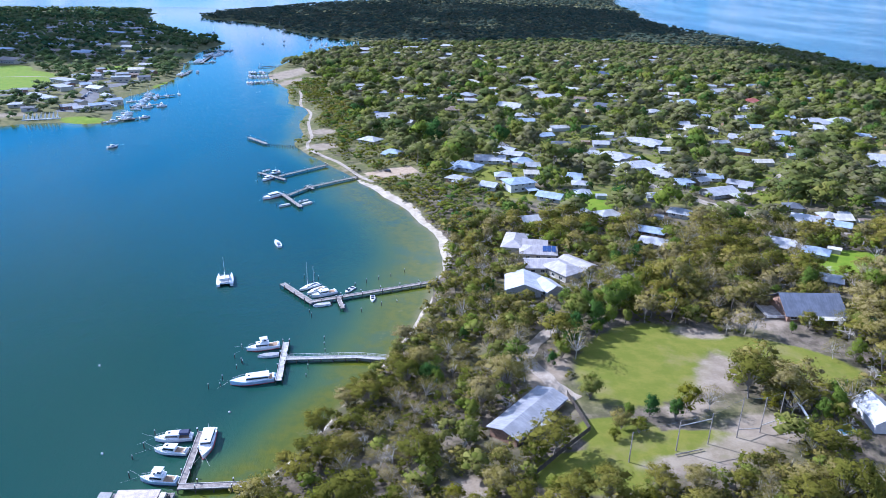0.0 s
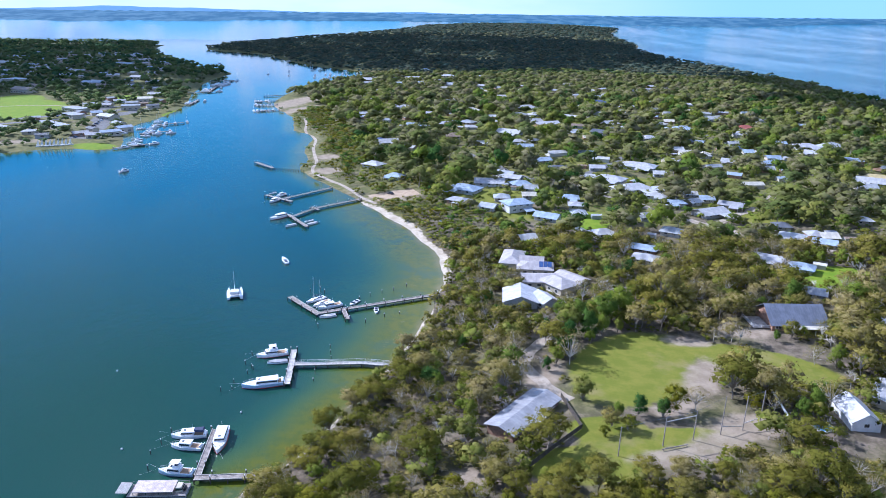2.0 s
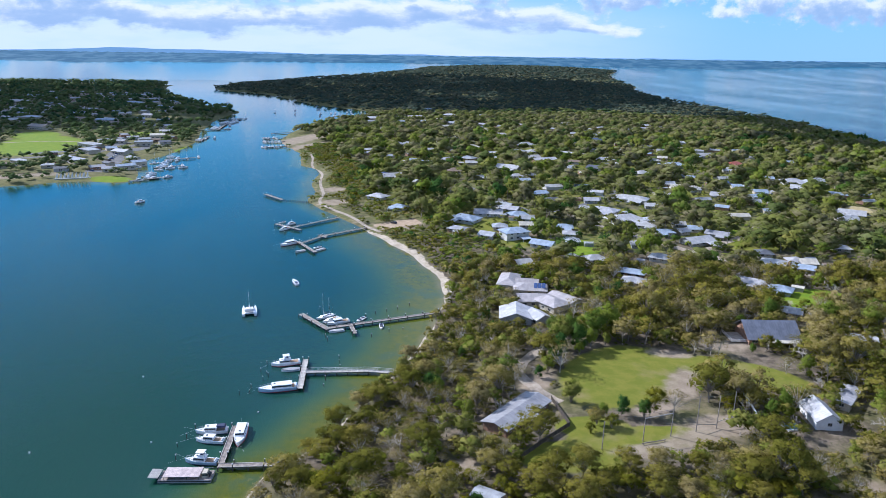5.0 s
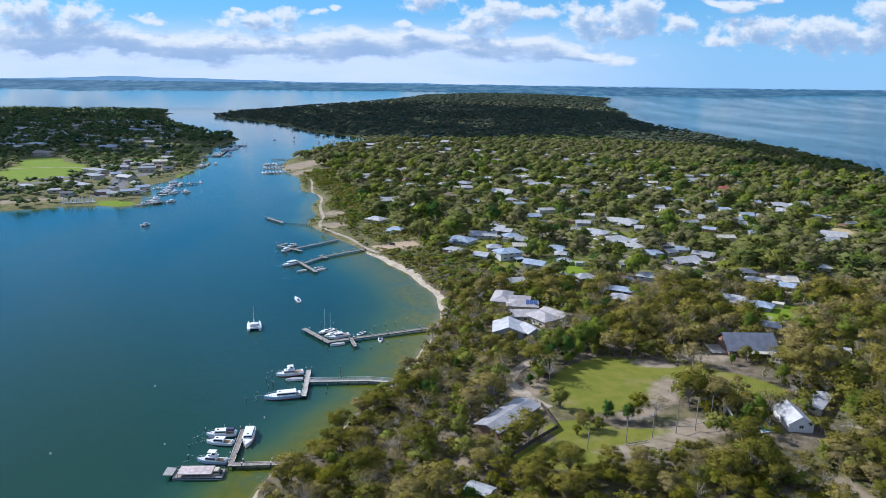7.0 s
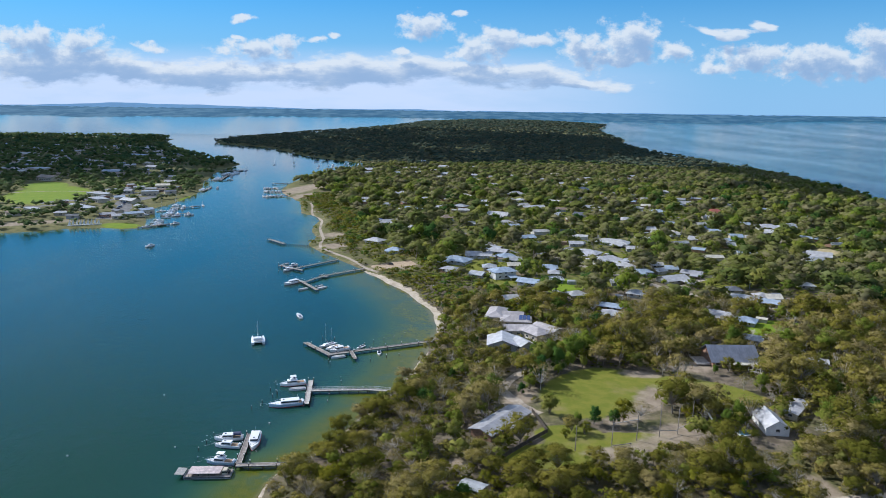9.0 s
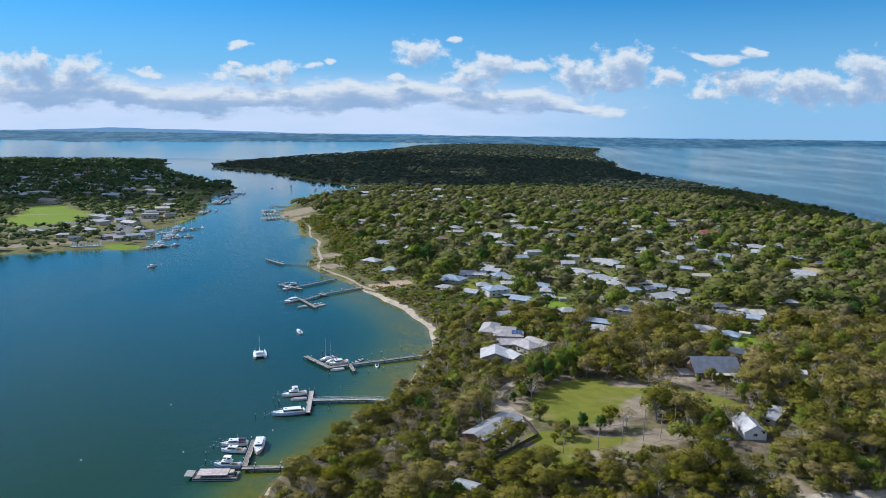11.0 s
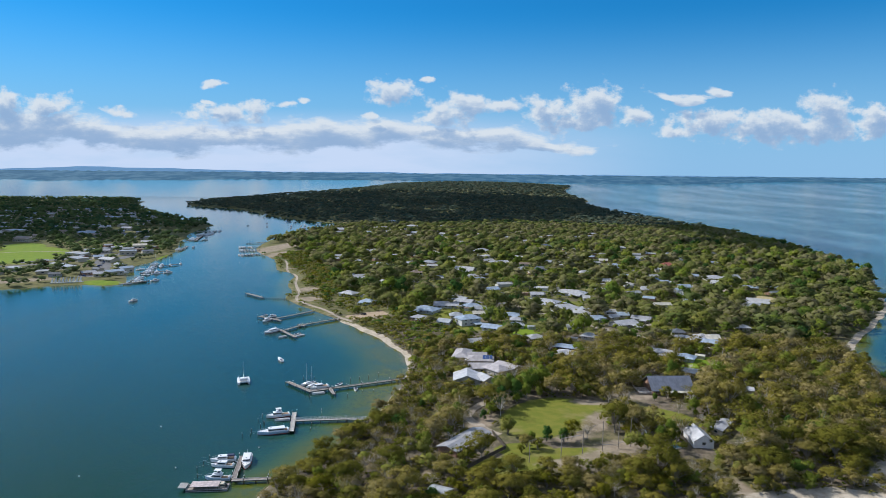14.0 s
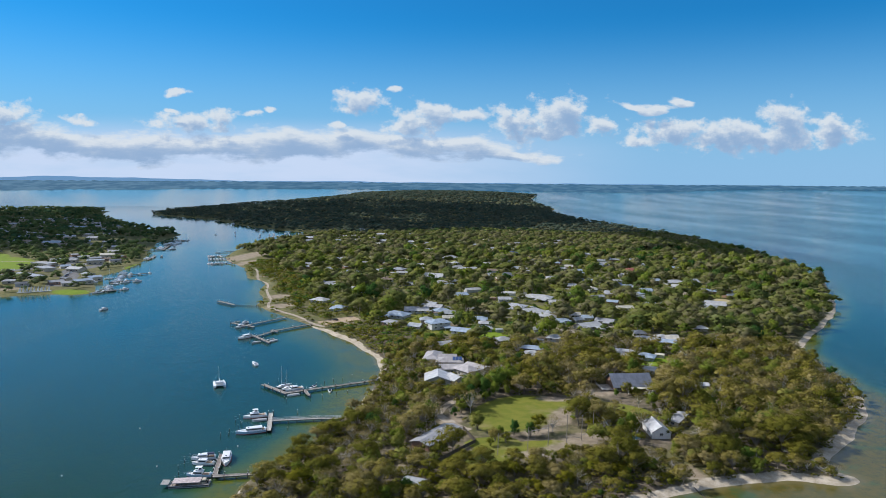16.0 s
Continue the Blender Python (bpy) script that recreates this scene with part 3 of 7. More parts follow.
strip("path", [(-185, 750), (-174, 712), (-165, 664), (-152, 645), (-144, 620), (-140, 588), (-130, 550), (-123, 528), (-122, 498), (-107, 476), (-87, 452), (-73, 426), (-62, 412)], 2.4, GRAVEL, "pale gravel foreshore path along the water")
strip("path", [(-171, 681), (-152, 682), (-142, 703), (-150, 741), (-182, 790)], 2.6, GRAVEL, "pale sandy side path behind the foreshore")
strip("path", [(-66, 424), (-52, 434), (-40, 440)], 15, SANDY, "orange sandy parking area by the shore")
strip("road", [(-620, 560), (-500, 640), (-420, 690), (-395, 760), (-405, 860), (-440, 960), (-520, 1060)], 8, ASPHALT, "sealed town road by the waterfront")
strip("path", [(-560, 770), (-500, 800), (-440, 790)], 3, GRAVEL, "pale path across the town green")
strip("path", [(-352, 600), (-358, 640), (-372, 688), (-392, 712), (-380, 760), (-370, 800)], 15, ASPHALT, "sealed waterfront street and parking by the wharf")
strip("path", [(-470, 690), (-430, 735), (-415, 800)], 14, ASPHALT, "sealed car park by the shops")

# ---- building blocks ----
def part(name, bm, material, parent, label="", at=None, smooth=False):
    """Links a bmesh as one mesh object under a thing or a part."""
    me = bpy.data.meshes.new(name)
    bmesh.ops.recalc_face_normals(bm, faces=bm.faces[:])
    bm.to_mesh(me)
    bm.free()
    return hang(name, me, material, parent, label, at, smooth)


def hang(name, me, material, parent, label="", at=None, smooth=False):
    if not me.materials:
        me.materials.append(material)
    if smooth:
        me.polygons.foreach_set("use_smooth", np.full(len(me.polygons), True))
    ob = new(name, me)
    ob.parent = parent
    if at is not None:
        ob.matrix_basis = at
    return tagged(ob, label) if label else ob


def thing(name, m, label, category, group="", kind=""):
    ob = new(name)
    ob.empty_display_size = 0.5
    ob.matrix_world = m
    return tagged(ob, label, category, group, kind)


def box(bm, x0, x1, y0, y1, z0, z1, inset=0.0):
    """A box whose top may be drawn in by inset."""
    a = [bm.verts.new(p) for p in ((x0, y0, z0), (x1, y0, z0), (x1, y1, z0), (x0, y1, z0))]
    i = inset
    b = [bm.verts.new(p) for p in ((x0 + i, y0 + i, z1), (x1 - i, y0 + i, z1), (x1 - i, y1 - i, z1), (x0 + i, y1 - i, z1))]
    bm.faces.new(a[::-1])
    bm.faces.new(b)
    for k in range(4):
        bm.faces.new((a[k], a[(k + 1) % 4], b[(k + 1) % 4], b[k]))
    return bm


def boxes(*dims):
    bm = bmesh.new()
    for d in dims:
        box(bm, *d)
    return bm


def rod(bm, p, q, r0, r1=None, n=6):
    """A tapered round bar from p to q."""
    p, q = Vector(p), Vector(q)
    r1 = r0 if r1 is None else r1
    d = (q - p).normalized()
    u = d.orthogonal().normalized()
    w = d.cross(u)
    rings = []
    for c, r in ((p, r0), (q, r1)):
        rings.append([bm.verts.new(c + (u * math.cos(2 * math.pi * k / n) + w * math.sin(2 * math.pi * k / n)) * r) for k in range(n)])
    for k in range(n):
        bm.faces.new((rings[0][k], rings[0][(k + 1) % n], rings[1][(k + 1) % n], rings[1][k]))
    bm.faces.new(rings[0][::-1])
    bm.faces.new(rings[1])
    return bm


def rods(*bars, n=6):
    bm = bmesh.new()
    for b in bars:
        rod(bm, *b, n=n)
    return bm


def prism(bm, profile, x0, x1):
    """A profile of (y, z) drawn along x."""
    a = [bm.verts.new((x0, y, z)) for y, z in profile]
    b = [bm.verts.new((x1, y, z)) for y, z in profile]
    n = len(profile)
    bm.faces.new(a[::-1])
    bm.faces.new(b)
    for k in range(n):
        bm.faces.new((a[k], a[(k + 1) % n], b[(k + 1) % n], b[k]))
    return bm


# ---- houses ----
HOUSES = []


def gable_roof(length, width, eave, pitch, over=0.55, thick=0.18):
    w, r = width / 2 + over, eave + (width / 2 + over) * pitch
    prof = [(-w, eave - 0.05), (0, r), (w, eave - 0.05), (w, eave - 0.05 - thick), (0, r - thick), (-w, eave - 0.05 - thick)]
    bm = bmesh.new()
    a = [bm.verts.new((-length / 2 - over, y, z)) for y, z in prof]
    b = [bm.verts.new((length / 2 + over, y, z)) for y, z in prof]
    n = len(prof)
    for k in range(n):
        bm.faces.new((a[k], a[(k + 1) % n], b[(k + 1) % n], b[k]))
    for ring in (a, b):
        bm.faces.new((ring[0], ring[1], ring[4], ring[5]))
        bm.faces.new((ring[1], ring[2], ring[3], ring[4]))
    return bm


def hip_roof(length, width, eave, pitch, over=0.55, thick=0.18, tip=0.0):
    l, w = length / 2 + over, width / 2 + over
    r = eave + w * pitch
    k = max(l - w, tip)
    bm = bmesh.new()
    low = [bm.verts.new(p) for p in ((-l, -w, eave - thick), (l, -w, eave - thick), (l, w, eave - thick), (-l, w, eave - thick))]
    top = [bm.verts.new(p) for p in ((-l, -w, eave), (l, -w, eave), (l, w, eave), (-l, w, eave))]
    e, f = bm.verts.new((-k, 0, r)), bm.verts.new((k + 0.01, 0, r))
    bm.faces.new(low[::-1])
    for i in range(4):
        bm.faces.new((low[i], low[(i + 1) % 4], top[(i + 1) % 4], top[i]))
    bm.faces.new((top[0], top[1], f, e))
    bm.faces.new((top[2], top[3], e, f))
    bm.faces.new((top[1], top[2], f))
    bm.faces.new((top[3], top[0], e))
    return bm


def wall_shell(length, width, eave, gable=0.0, thick=0.18):
    """Four walls with their thickness, and the gable ends when the roof has them."""
    l, w = length / 2, width / 2
    bm = boxes((-l, l, -w, -w + thick, -0.6, eave), (-l, l, w - thick, w, -0.6, eave), (-l, -l + thick, -w + thick, w - thick, -0.6, eave), (l - thick, l, -w + thick, w - thick, -0.6, eave))
    if gable:
        for x in (-l, l - thick):
            prism(bm, [(-w, eave + 0.002), (w, eave + 0.002), (0, eave + w * gable)], x, x + thick)
    return bm


WINDOW_MESH, PANE_MESH, DOOR_MESH = {}, {}, {}


def mesh_of(name, bm):
    me = bpy.data.meshes.new(name)
    bmesh.ops.recalc_face_normals(bm, faces=bm.faces[:])
    bm.to_mesh(me)
    bm.free()
    return me


def window(parent, x, y, z, yaw, wide=1.5, high=1.2):
    """A framed window set proud of a wall; x, y, z is its middle, yaw the way it faces."""
    key = (wide, high)
    if key not in WINDOW_MESH:
        a, b = wide / 2, high / 2
        WINDOW_MESH[key] = mesh_of("window", boxes((-a, a, -0.05, 0.02, b - 0.08, b), (-a, a, -0.09, 0.02, -b - 0.04, -b + 0.06), (-a, -a + 0.08, -0.05, 0.02, -b + 0.06, b - 0.08), (a - 0.08, a, -0.05, 0.02, -b + 0.06, b - 0.08), (-0.03, 0.03, -0.045, 0.02, -b + 0.06, b - 0.08)))
        PANE_MESH[key] = mesh_of("pane", boxes((-a + 0.08, a - 0.08, -0.02, 0.012, -b + 0.06, b - 0.08)))
    w = hang("window", WINDOW_MESH[key], WHITE, parent, at=pose(x, y, z, 0, 0, yaw))
    hang("pane", PANE_MESH[key], GLASS_DARK, w, "dark window glass")
    return w


def door(parent, x, y, z, yaw, material=None):
    if "door" not in DOOR_MESH:
        DOOR_MESH["door"] = mesh_of("door", boxes((-0.45, 0.45, -0.05, 0.02, 0, 2.05), (-0.53, -0.45, -0.07, 0.02, 0, 2.12), (0.45, 0.53, -0.07, 0.02, 0, 2.12), (-0.45, 0.45, -0.07, 0.02, 2.05, 2.12)))
    return hang("door", DOOR_MESH["door"], material or CREAM, parent, "painted timber door", at=pose(x, y, z, 0, 0, yaw))


def place_house(x, y, yaw, length, width):
    HOUSES.append((x, y, yaw, length, width))
    px, py, pz = spot(x, y)
    return pose(px, py, pz + 0.1, 0, 0, yaw)


WALLS = [(CREAM, "cream weatherboard"), (GREY_WALL, "grey-clad"), (CLAD_WHITE, "white weatherboard"), (BRICK, "brick")]
dice = random.Random(5)


def house(colour, x, y, yaw, length, width, wing=None):
    """A village house: walls, windows, a door, a hipped or gabled steel roof, on many a lower wing or carport."""
    length, width = min(length * 1.08, 25.0), min(width * 1.28, 13.0)
    wall, words = WALLS[dice.choice((0, 0, 1, 2, 3))]
    hip = dice.random() < 0.5
    eave = 2.3 if dice.random() < 0.96 or length < 12 else 4.7
    pitch = dice.uniform(0.28, 0.44)
    label = "%s house with a %s %s steel roof" % (words, ROOF_WORDS[colour], "hipped" if hip else "gabled")
    ob = thing("house", place_house(x, y, yaw, length, width), label, "house", "village houses")
    part("wall", wall_shell(length, width, eave, 0.0 if hip else pitch), wall, ob)
    roof = (hip_roof if hip else gable_roof)(length, width, eave, pitch, 0.95)
    part("roof", roof, ROOFS[colour], ob, "%s ribbed steel roof" % ROOF_WORDS[colour])
    n = 2 if length < 11 else 3
    for storey in range(1 if eave < 3 else 2):
        for i in range(n):
            window(ob, length * ((i + 0.5) / n - 0.5) * 0.85, -width / 2, 1.5 + 2.5 * storey, 0, 1.8, 1.2)
        window(ob, length / 2, width * 0.1, 1.5 + 2.5 * storey, 90, 1.8, 1.2)
    door(ob, length * 0.08 + 1.1, -width / 2, 0, 0)
    if length > 9 and dice.random() < 0.6:
        s = dice.choice((-1, 1))
        lw, ww = length * 0.42, width * 0.55
        bm = bmesh.new()
        box(bm, -lw / 2, lw / 2, -ww, 0, 2.32, 2.46)
        part("wing_roof", bm, ROOFS[colour], ob, "low lean-to roof", at=pose(s * length * 0.22, -width / 2 - 0.6, 0.12, 6, 0, 0))
        for px in (-lw / 2 + 0.2, lw / 2 - 0.2):
            part("post", boxes((-0.07, 0.07, -0.07, 0.07, -0.6, 2.25)), WHITE, ob, at=pose(s * length * 0.22 + px, -width / 2 - 0.4 - ww, 0))
    return ob


house("w", -178, 1155, 21, 24.0, 11.0)
house("w", -166, 1178, -4, 11.3, 6.9)
house("e", -136, 1173, -2, 9.3, 6.0)
house("w", -107, 1189, 19, 24.0, 11.0)
house("b", -99, 1360, -5, 12.9, 7.0)
house("w", -51, 1210, 2, 18.2, 10.7)
house("g", -64, 1176, 27, 12.1, 7.1)
house("g", -42, 1093, -2, 14.8, 7.8)
house("w", 1, 1230, -27, 10.5, 6.9)
house("w", -0, 1147, -3, 9.1, 6.0)
house("w", 4, 1083, -1, 12.1, 6.2)
house("e", 11, 995, -0, 10.3, 6.3)
house("w", -139, 891, -5, 8.6, 6.0)
house("l", -97, 818, 28, 14.2, 8.3)
house("w", -86, 830, -1, 8.7, 6.0)
house("w", -46, 857, -1, 11.7, 7.8)
house("e", -10, 809, 23, 20.3, 11.0)
house("g", -11, 719, -29, 13.8, 9.2)
house("w", -7, 685, 1, 10.0, 6.0)
house("l", -39, 708, -7, 8.6, 6.0)
house("g", -28, 721, 2, 9.4, 6.0)
house("b", -53, 683, -2, 9.5, 6.0)
house("b", -64, 693, -3, 10.2, 6.0)
house("g", 44, 778, -4, 13.8, 8.3)
house("l", 56, 839, 25, 20.3, 11.0)
house("w", 61, 780, 26, 12.2, 8.1)
house("w", 58, 736, 28, 11.5, 7.8)
house("w", 68, 714, 26, 24.0, 11.0)
house("w", 29, 658, -24, 19.6, 11.0)
house("w", 35, 612, 1, 10.0, 6.0)
house("w", 3, 605, -1, 10.9, 6.0)
house("b", 39, 587, 0, 10.6, 6.4)
house("w", 49, 619, 22, 7.1, 6.0)
house("k", -22, 635, 1, 12.0, 8.1)
house("w", -77, 596, 20, 14.8, 9.5)
house("n", -85, 606, 23, 7.5, 6.0)
house("w", -77, 509, -30, 12.8, 8.2)
house("b", -57, 473, -24, 10.2, 6.0)
house("l", -41, 547, -2, 8.2, 6.0)
house("b", 48, 533, 26, 11.3, 6.3)
house("d", 57, 504, 1, 15.8, 10.7)
house("b", -9, 438, -28, 17.4, 11.0)
house("l", -12, 412, -30, 11.3, 6.0)
house("l", 7, 456, -2, 16.8, 8.5)
house("g", 18, 482, -31, 13.0, 7.4)
house("l", 24, 470, -27, 9.3, 6.0)
house("b", 27, 454, 19, 10.6, 7.0)
house("g", 33, 442, -5, 8.1, 6.0)
house("g", 14, 418, 1, 7.8, 6.0)
house("l", 18, 406, 24, 7.0, 6.0)
house("b", 22, 397, 25, 13.7, 8.3)
house("g", 6, 398, -27, 8.0, 6.0)
house("e", 31, 425, 1, 7.0, 6.0)
house("b", 55, 421, -4, 9.9, 6.2)
house("l", 57, 404, -6, 7.0, 6.0)
house("g", 56, 386, 2, 7.0, 6.0)
house("b", 38, 377, -28, 11.7, 6.0)
house("w", 63, 349, 23, 9.6, 6.0)
house("w", 24, 339, 19, 7.0, 6.0)
house("w", 101, 981, -2, 7.8, 6.0)
house("w", 161, 1035, -2, 9.0, 6.0)
house("k", 207, 976, -1, 12.4, 7.0)
house("w", 181, 868, -1, 10.4, 6.6)
house("w", 123, 859, -33, 8.1, 6.0)
house("n", 150, 898, -1, 14.3, 9.6)
house("w", 99, 768, -30, 13.3, 7.7)
house("l", 158, 813, 25, 11.2, 6.2)
house("e", 120, 762, -4, 7.9, 6.0)
house("w", 131, 730, 23, 11.4, 6.9)
house("d", 119, 669, -30, 22.1, 11.0)
house("w", 142, 697, -0, 8.4, 6.0)
house("g", 204, 844, -2, 8.7, 6.0)
house("w", 213, 811, -5, 10.3, 6.0)
house("w", 153, 644, 27, 12.3, 6.7)
house("b", 199, 700, -6, 15.7, 9.1)
house("w", 249, 774, 26, 20.6, 10.7)
house("b", 191, 627, -30, 12.0, 6.7)
house("w", 164, 588, 0, 8.1, 6.0)
house("e", 167, 575, 1, 8.4, 6.0)
house("w", 245, 671, -5, 14.0, 8.6)
house("r", 265, 716, 1, 12.6, 7.3)
house("n", 213, 598, 21, 10.4, 6.0)
house("l", 191, 542, -28, 8.5, 6.0)
house("b", 219, 581, 0, 7.0, 6.0)
house("w", 180, 564, -6, 7.0, 6.0)
house("w", 118, 521, -25, 24.0, 11.0)
house("l", 86, 511, 0, 9.3, 6.0)
house("l", 90, 475, -32, 16.9, 9.4)
house("w", 75, 479, -0, 7.1, 6.0)
house("w", 127, 494, -5, 7.0, 6.0)
house("w", 99, 450, 23, 21.7, 11.0)
house("w", 110, 432, -24, 11.6, 6.1)
house("g", 116, 448, -8, 7.0, 6.0)
house("b", 118, 416, 1, 9.7, 6.6)
house("w", 132, 437, -4, 7.0, 6.0)
house("w", 129, 419, 28, 7.0, 6.0)
house("b", 139, 426, -1, 7.0, 6.0)
house("w", 132, 395, 26, 15.7, 9.3)
house("l", 150, 413, -30, 11.8, 6.6)
house("w", 94, 382, -6, 7.1, 6.0)
house("g", 100, 355, -27, 8.8, 6.0)
house("b", 79, 327, -25, 12.1, 6.1)
house("w", 77, 312, -24, 9.8, 6.2)
house("l", 281, 617, 1, 17.8, 11.0)
house("w", 275, 584, -24, 15.2, 9.2)
house("g", 302, 617, 19, 18.1, 11.0)
house("b", 265, 630, -6, 7.0, 6.0)
house("b", 231, 560, -1, 9.1, 6.0)
house("w", 211, 518, -4, 7.0, 6.0)
house("w", 266, 482, -27, 15.2, 8.5)
house("y", 277, 494, -30, 19.9, 11.0)
house("g", 253, 464, -3, 12.1, 7.8)
house("b", 315, 560, -29, 7.8, 6.0)
house("w", 160, 351, -28, 10.8, 7.0)
house("d", 162, 370, -6, 7.0, 6.0)
house("l", 173, 355, 1, 7.0, 6.0)
house("e", 178, 352, 0, 7.0, 6.0)
house("b", 172, 342, -27, 9.3, 6.1)
house("l", 135, 317, -33, 11.1, 6.1)
house("b", 145, 305, -30, 9.0, 6.0)
house("w", 212, 386, -4, 8.3, 6.0)
house("g", 137, 274, -25, 7.2, 6.0)
house("e", 181, 572, 20, 7.0, 6.0)
house("l", -55, 774, -7, 7.5, 6.0)
house("g", -93, 721, 2, 7.1, 6.0)
house("w", 13, 731, 20, 8.9, 6.0)
house("g", 88, 672, 22, 9.4, 6.0)
house("g", 23, 915, -4, 8.8, 6.0)
house("e", 69, 942, -2, 7.5, 6.0)
house("g", 168, 894, -6, 7.8, 6.0)
house("e", 185, 729, -32, 10.0, 6.0)
house("l", 362, 831, -1, 7.9, 6.0)
house("g", 343, 683, -32, 8.2, 6.0)

# small houses and sheds among the trees between the others
def small_house(name, label, group, x, y, yaw, length, width, colour, eave, pitch, wall):
    ob = thing(name, place_house(x, y, yaw, length, width), label, name, group)
    part("wall", wall_shell(length, width, eave, pitch), wall, ob)
    part("roof", gable_roof(length, width, eave, pitch, 0.35), ROOFS[colour], ob)
    return ob


def small_houses():
    g = random.Random(33)
    placed = 0
    for k in range(900):
        x, y = g.uniform(-190, 380), 560 + 560 * g.random()
        if placed < 50 and all(math.hypot(x - h[0], y - h[1]) > 25 for h in HOUSES) and float(land(np.array([x]), np.array([y]))[0]) > 50 and x < 330 - 0.1 * (y - 560):
            colour = g.choice("wwwlgebk")
            ob = small_house("house", "small village house with a %s gabled roof" % ROOF_WORDS[colour], "village houses", x, y, g.uniform(-35, 35), g.uniform(9, 15), g.uniform(6.5, 9), colour, 2.4, g.uniform(0.3, 0.45), g.choice(WALLS)[0])
            window(ob, 0, -3.3, 1.5, 0, 1.8, 1.2)
            placed += 1
    placed = 0
    for k in range(600):
        x, y = g.uniform(90, 330), g.uniform(440, 900)
        if placed < 22 and all(math.hypot(x - h[0], y - h[1]) > 21 for h in HOUSES) and float(land(np.array([x]), np.array([y]))[0]) > 60:
            colour = g.choice("wwlgebgb")
            small_house("house", "small village house with a %s gabled roof" % ROOF_WORDS[colour], "village houses", x, y, g.uniform(-35, 35), g.uniform(9, 15), g.uniform(6.5, 9), colour, 2.4, g.uniform(0.25, 0.4), g.choice(WALLS)[0])
            placed += 1
    for hx, hy, yaw, length, width in list(HOUSES)[:120]:
        x, y = hx + g.choice((-1, 1)) * (length / 2 + g.uniform(4, 7)), hy + g.uniform(-7, 7)
        if g.random() < 0.42 and y > 290 and float(land(np.array([x]), np.array([y]))[0]) > 25 and all(math.hypot(x - h[0], y - h[1]) > 8 for h in HOUSES):
            colour = g.choice("wwlgek")
            small_house("shed", "garden shed with a %s steel roof" % ROOF_WORDS[colour], "garden sheds", x, y, yaw + g.choice((0, 90)), g.uniform(3.5, 6), g.uniform(2.8, 4), colour, 2.1, 0.25, g.choice(WALLS)[0])


small_houses()

# ---- the houses by the beach, the store hut, the hall and the cabins ----
def compound_house(name, label, spots, walls, roofs):
    """A house of several wings, each with its own roof: wings of (kind, x, y, yaw, length, width, eave, pitch)."""
    cx, cy = spots[0][1], spots[0][2]
    px, py, pz = spot(cx, cy)
    ob = thing(name, pose(px, py, pz + 0.1), label, "house", "houses by the beach")
    for k, (kind, x, y, yaw, length, width, eave, pitch) in enumerate(spots):
        HOUSES.append((x, y, yaw, length, width))
        m = pose(x - cx, y - cy, 0, 0, 0, yaw)
        hip = kind == "hip"
        part("wall", wall_shell(length, width, eave, 0 if hip else pitch), walls, ob, at=m)
        part("roof", (hip_roof if hip else gable_roof)(length, width, eave, pitch, 0.7), roofs, ob, at=m)
        n = max(2, int(length / 4))
        holder = part("window_band", boxes((-length / 2 + 0.4, length / 2 - 0.4, -width / 2 - 0.05, -width / 2 + 0.001, 0.35, 0.55)), WHITE, ob, at=m)
        for i in range(n):
            window(holder, length * ((i + 0.5) / n - 0.5) * 0.9, -width / 2, 1.5, 0, 1.8, 1.2)
    return ob


PINKISH = roofing("pinkish_white_roof", (0.46, 0.425, 0.42), 0.5)
WHITE_ROOF = roofing("white_steel_roof", (0.56, 0.56, 0.57), 0.4)
beach_a = compound_house("house", "large house with pinkish-white roofs and solar panels", [
    ("hip", 25, 297, -4, 15, 10, 3.0, 0.36), ("hip", 15.5, 308, 80, 18, 9, 3.0, 0.4), ("gable", 24, 305, -6, 10, 8, 3.2, 0.32)], CREAM, PINKISH)
for i in range(3):
    part("solar_panel", boxes((-0.85, 0.85, -1.9, 1.9, 0, 0.06), (-0.8, 0.8, -1.85, 1.85, 0.062, 0.075)), SOLAR, beach_a, "dark blue solar panel", at=pose(2.4 + i * 1.9, -2.1, 4.4, 19.8, 0, -4))
compound_house("house", "long house with pale folded hipped roofs", [
    ("gable", 25, 282, 2, 13, 10, 3.0, 0.3), ("hip", 33, 277, -52, 14, 10, 3.4, 0.36), ("gable", 40, 285, -48, 14, 6, 2.8, 0.25)], CREAM, PINKISH)
compound_house("house", "white-roofed house with a crossing gable beside the track", [
    ("gable", 16.5, 262, 88, 14, 13, 3.0, 0.36), ("gable", 26, 260, -62, 9, 7, 3.0, 0.45)], GREY_WALL, WHITE_ROOF)


def store_hut():
    x, y, yaw = 12.6, 176.0, 54.0
    ob = thing("hut", place_house(x, y, yaw, 25, 9), "long low brick camp hut with a pale steel roof", "hut")
    part("wall", wall_shell(24, 8.4, 2.6, 0.24), BRICK, ob, "brick wall")
    part("roof", gable_roof(24, 8.4, 2.6, 0.24, 0.8), ROOFS["l"], ob, "pale grey ribbed steel roof")
    part("porch_roof", boxes((-3.2, 3.2, -6.6, -5.1, 2.25, 2.34)), WHITE_ROOF, ob)
    for px in (-3.0, 3.0):
        part("post", boxes((px - 0.06, px + 0.06, -6.5, -6.38, -0.5, 2.25)), WHITE, ob)
    part("gutter", boxes((-12.8, 12.8, -5.15, -5.02, 2.22, 2.34)), STEEL, ob)
    for i in range(5):
        window(ob, -9.6 + 4.8 * i, -4.2, 1.4, 0, 1.8, 1.0)
    door(ob, 1.2, -4.2, 0, 0)


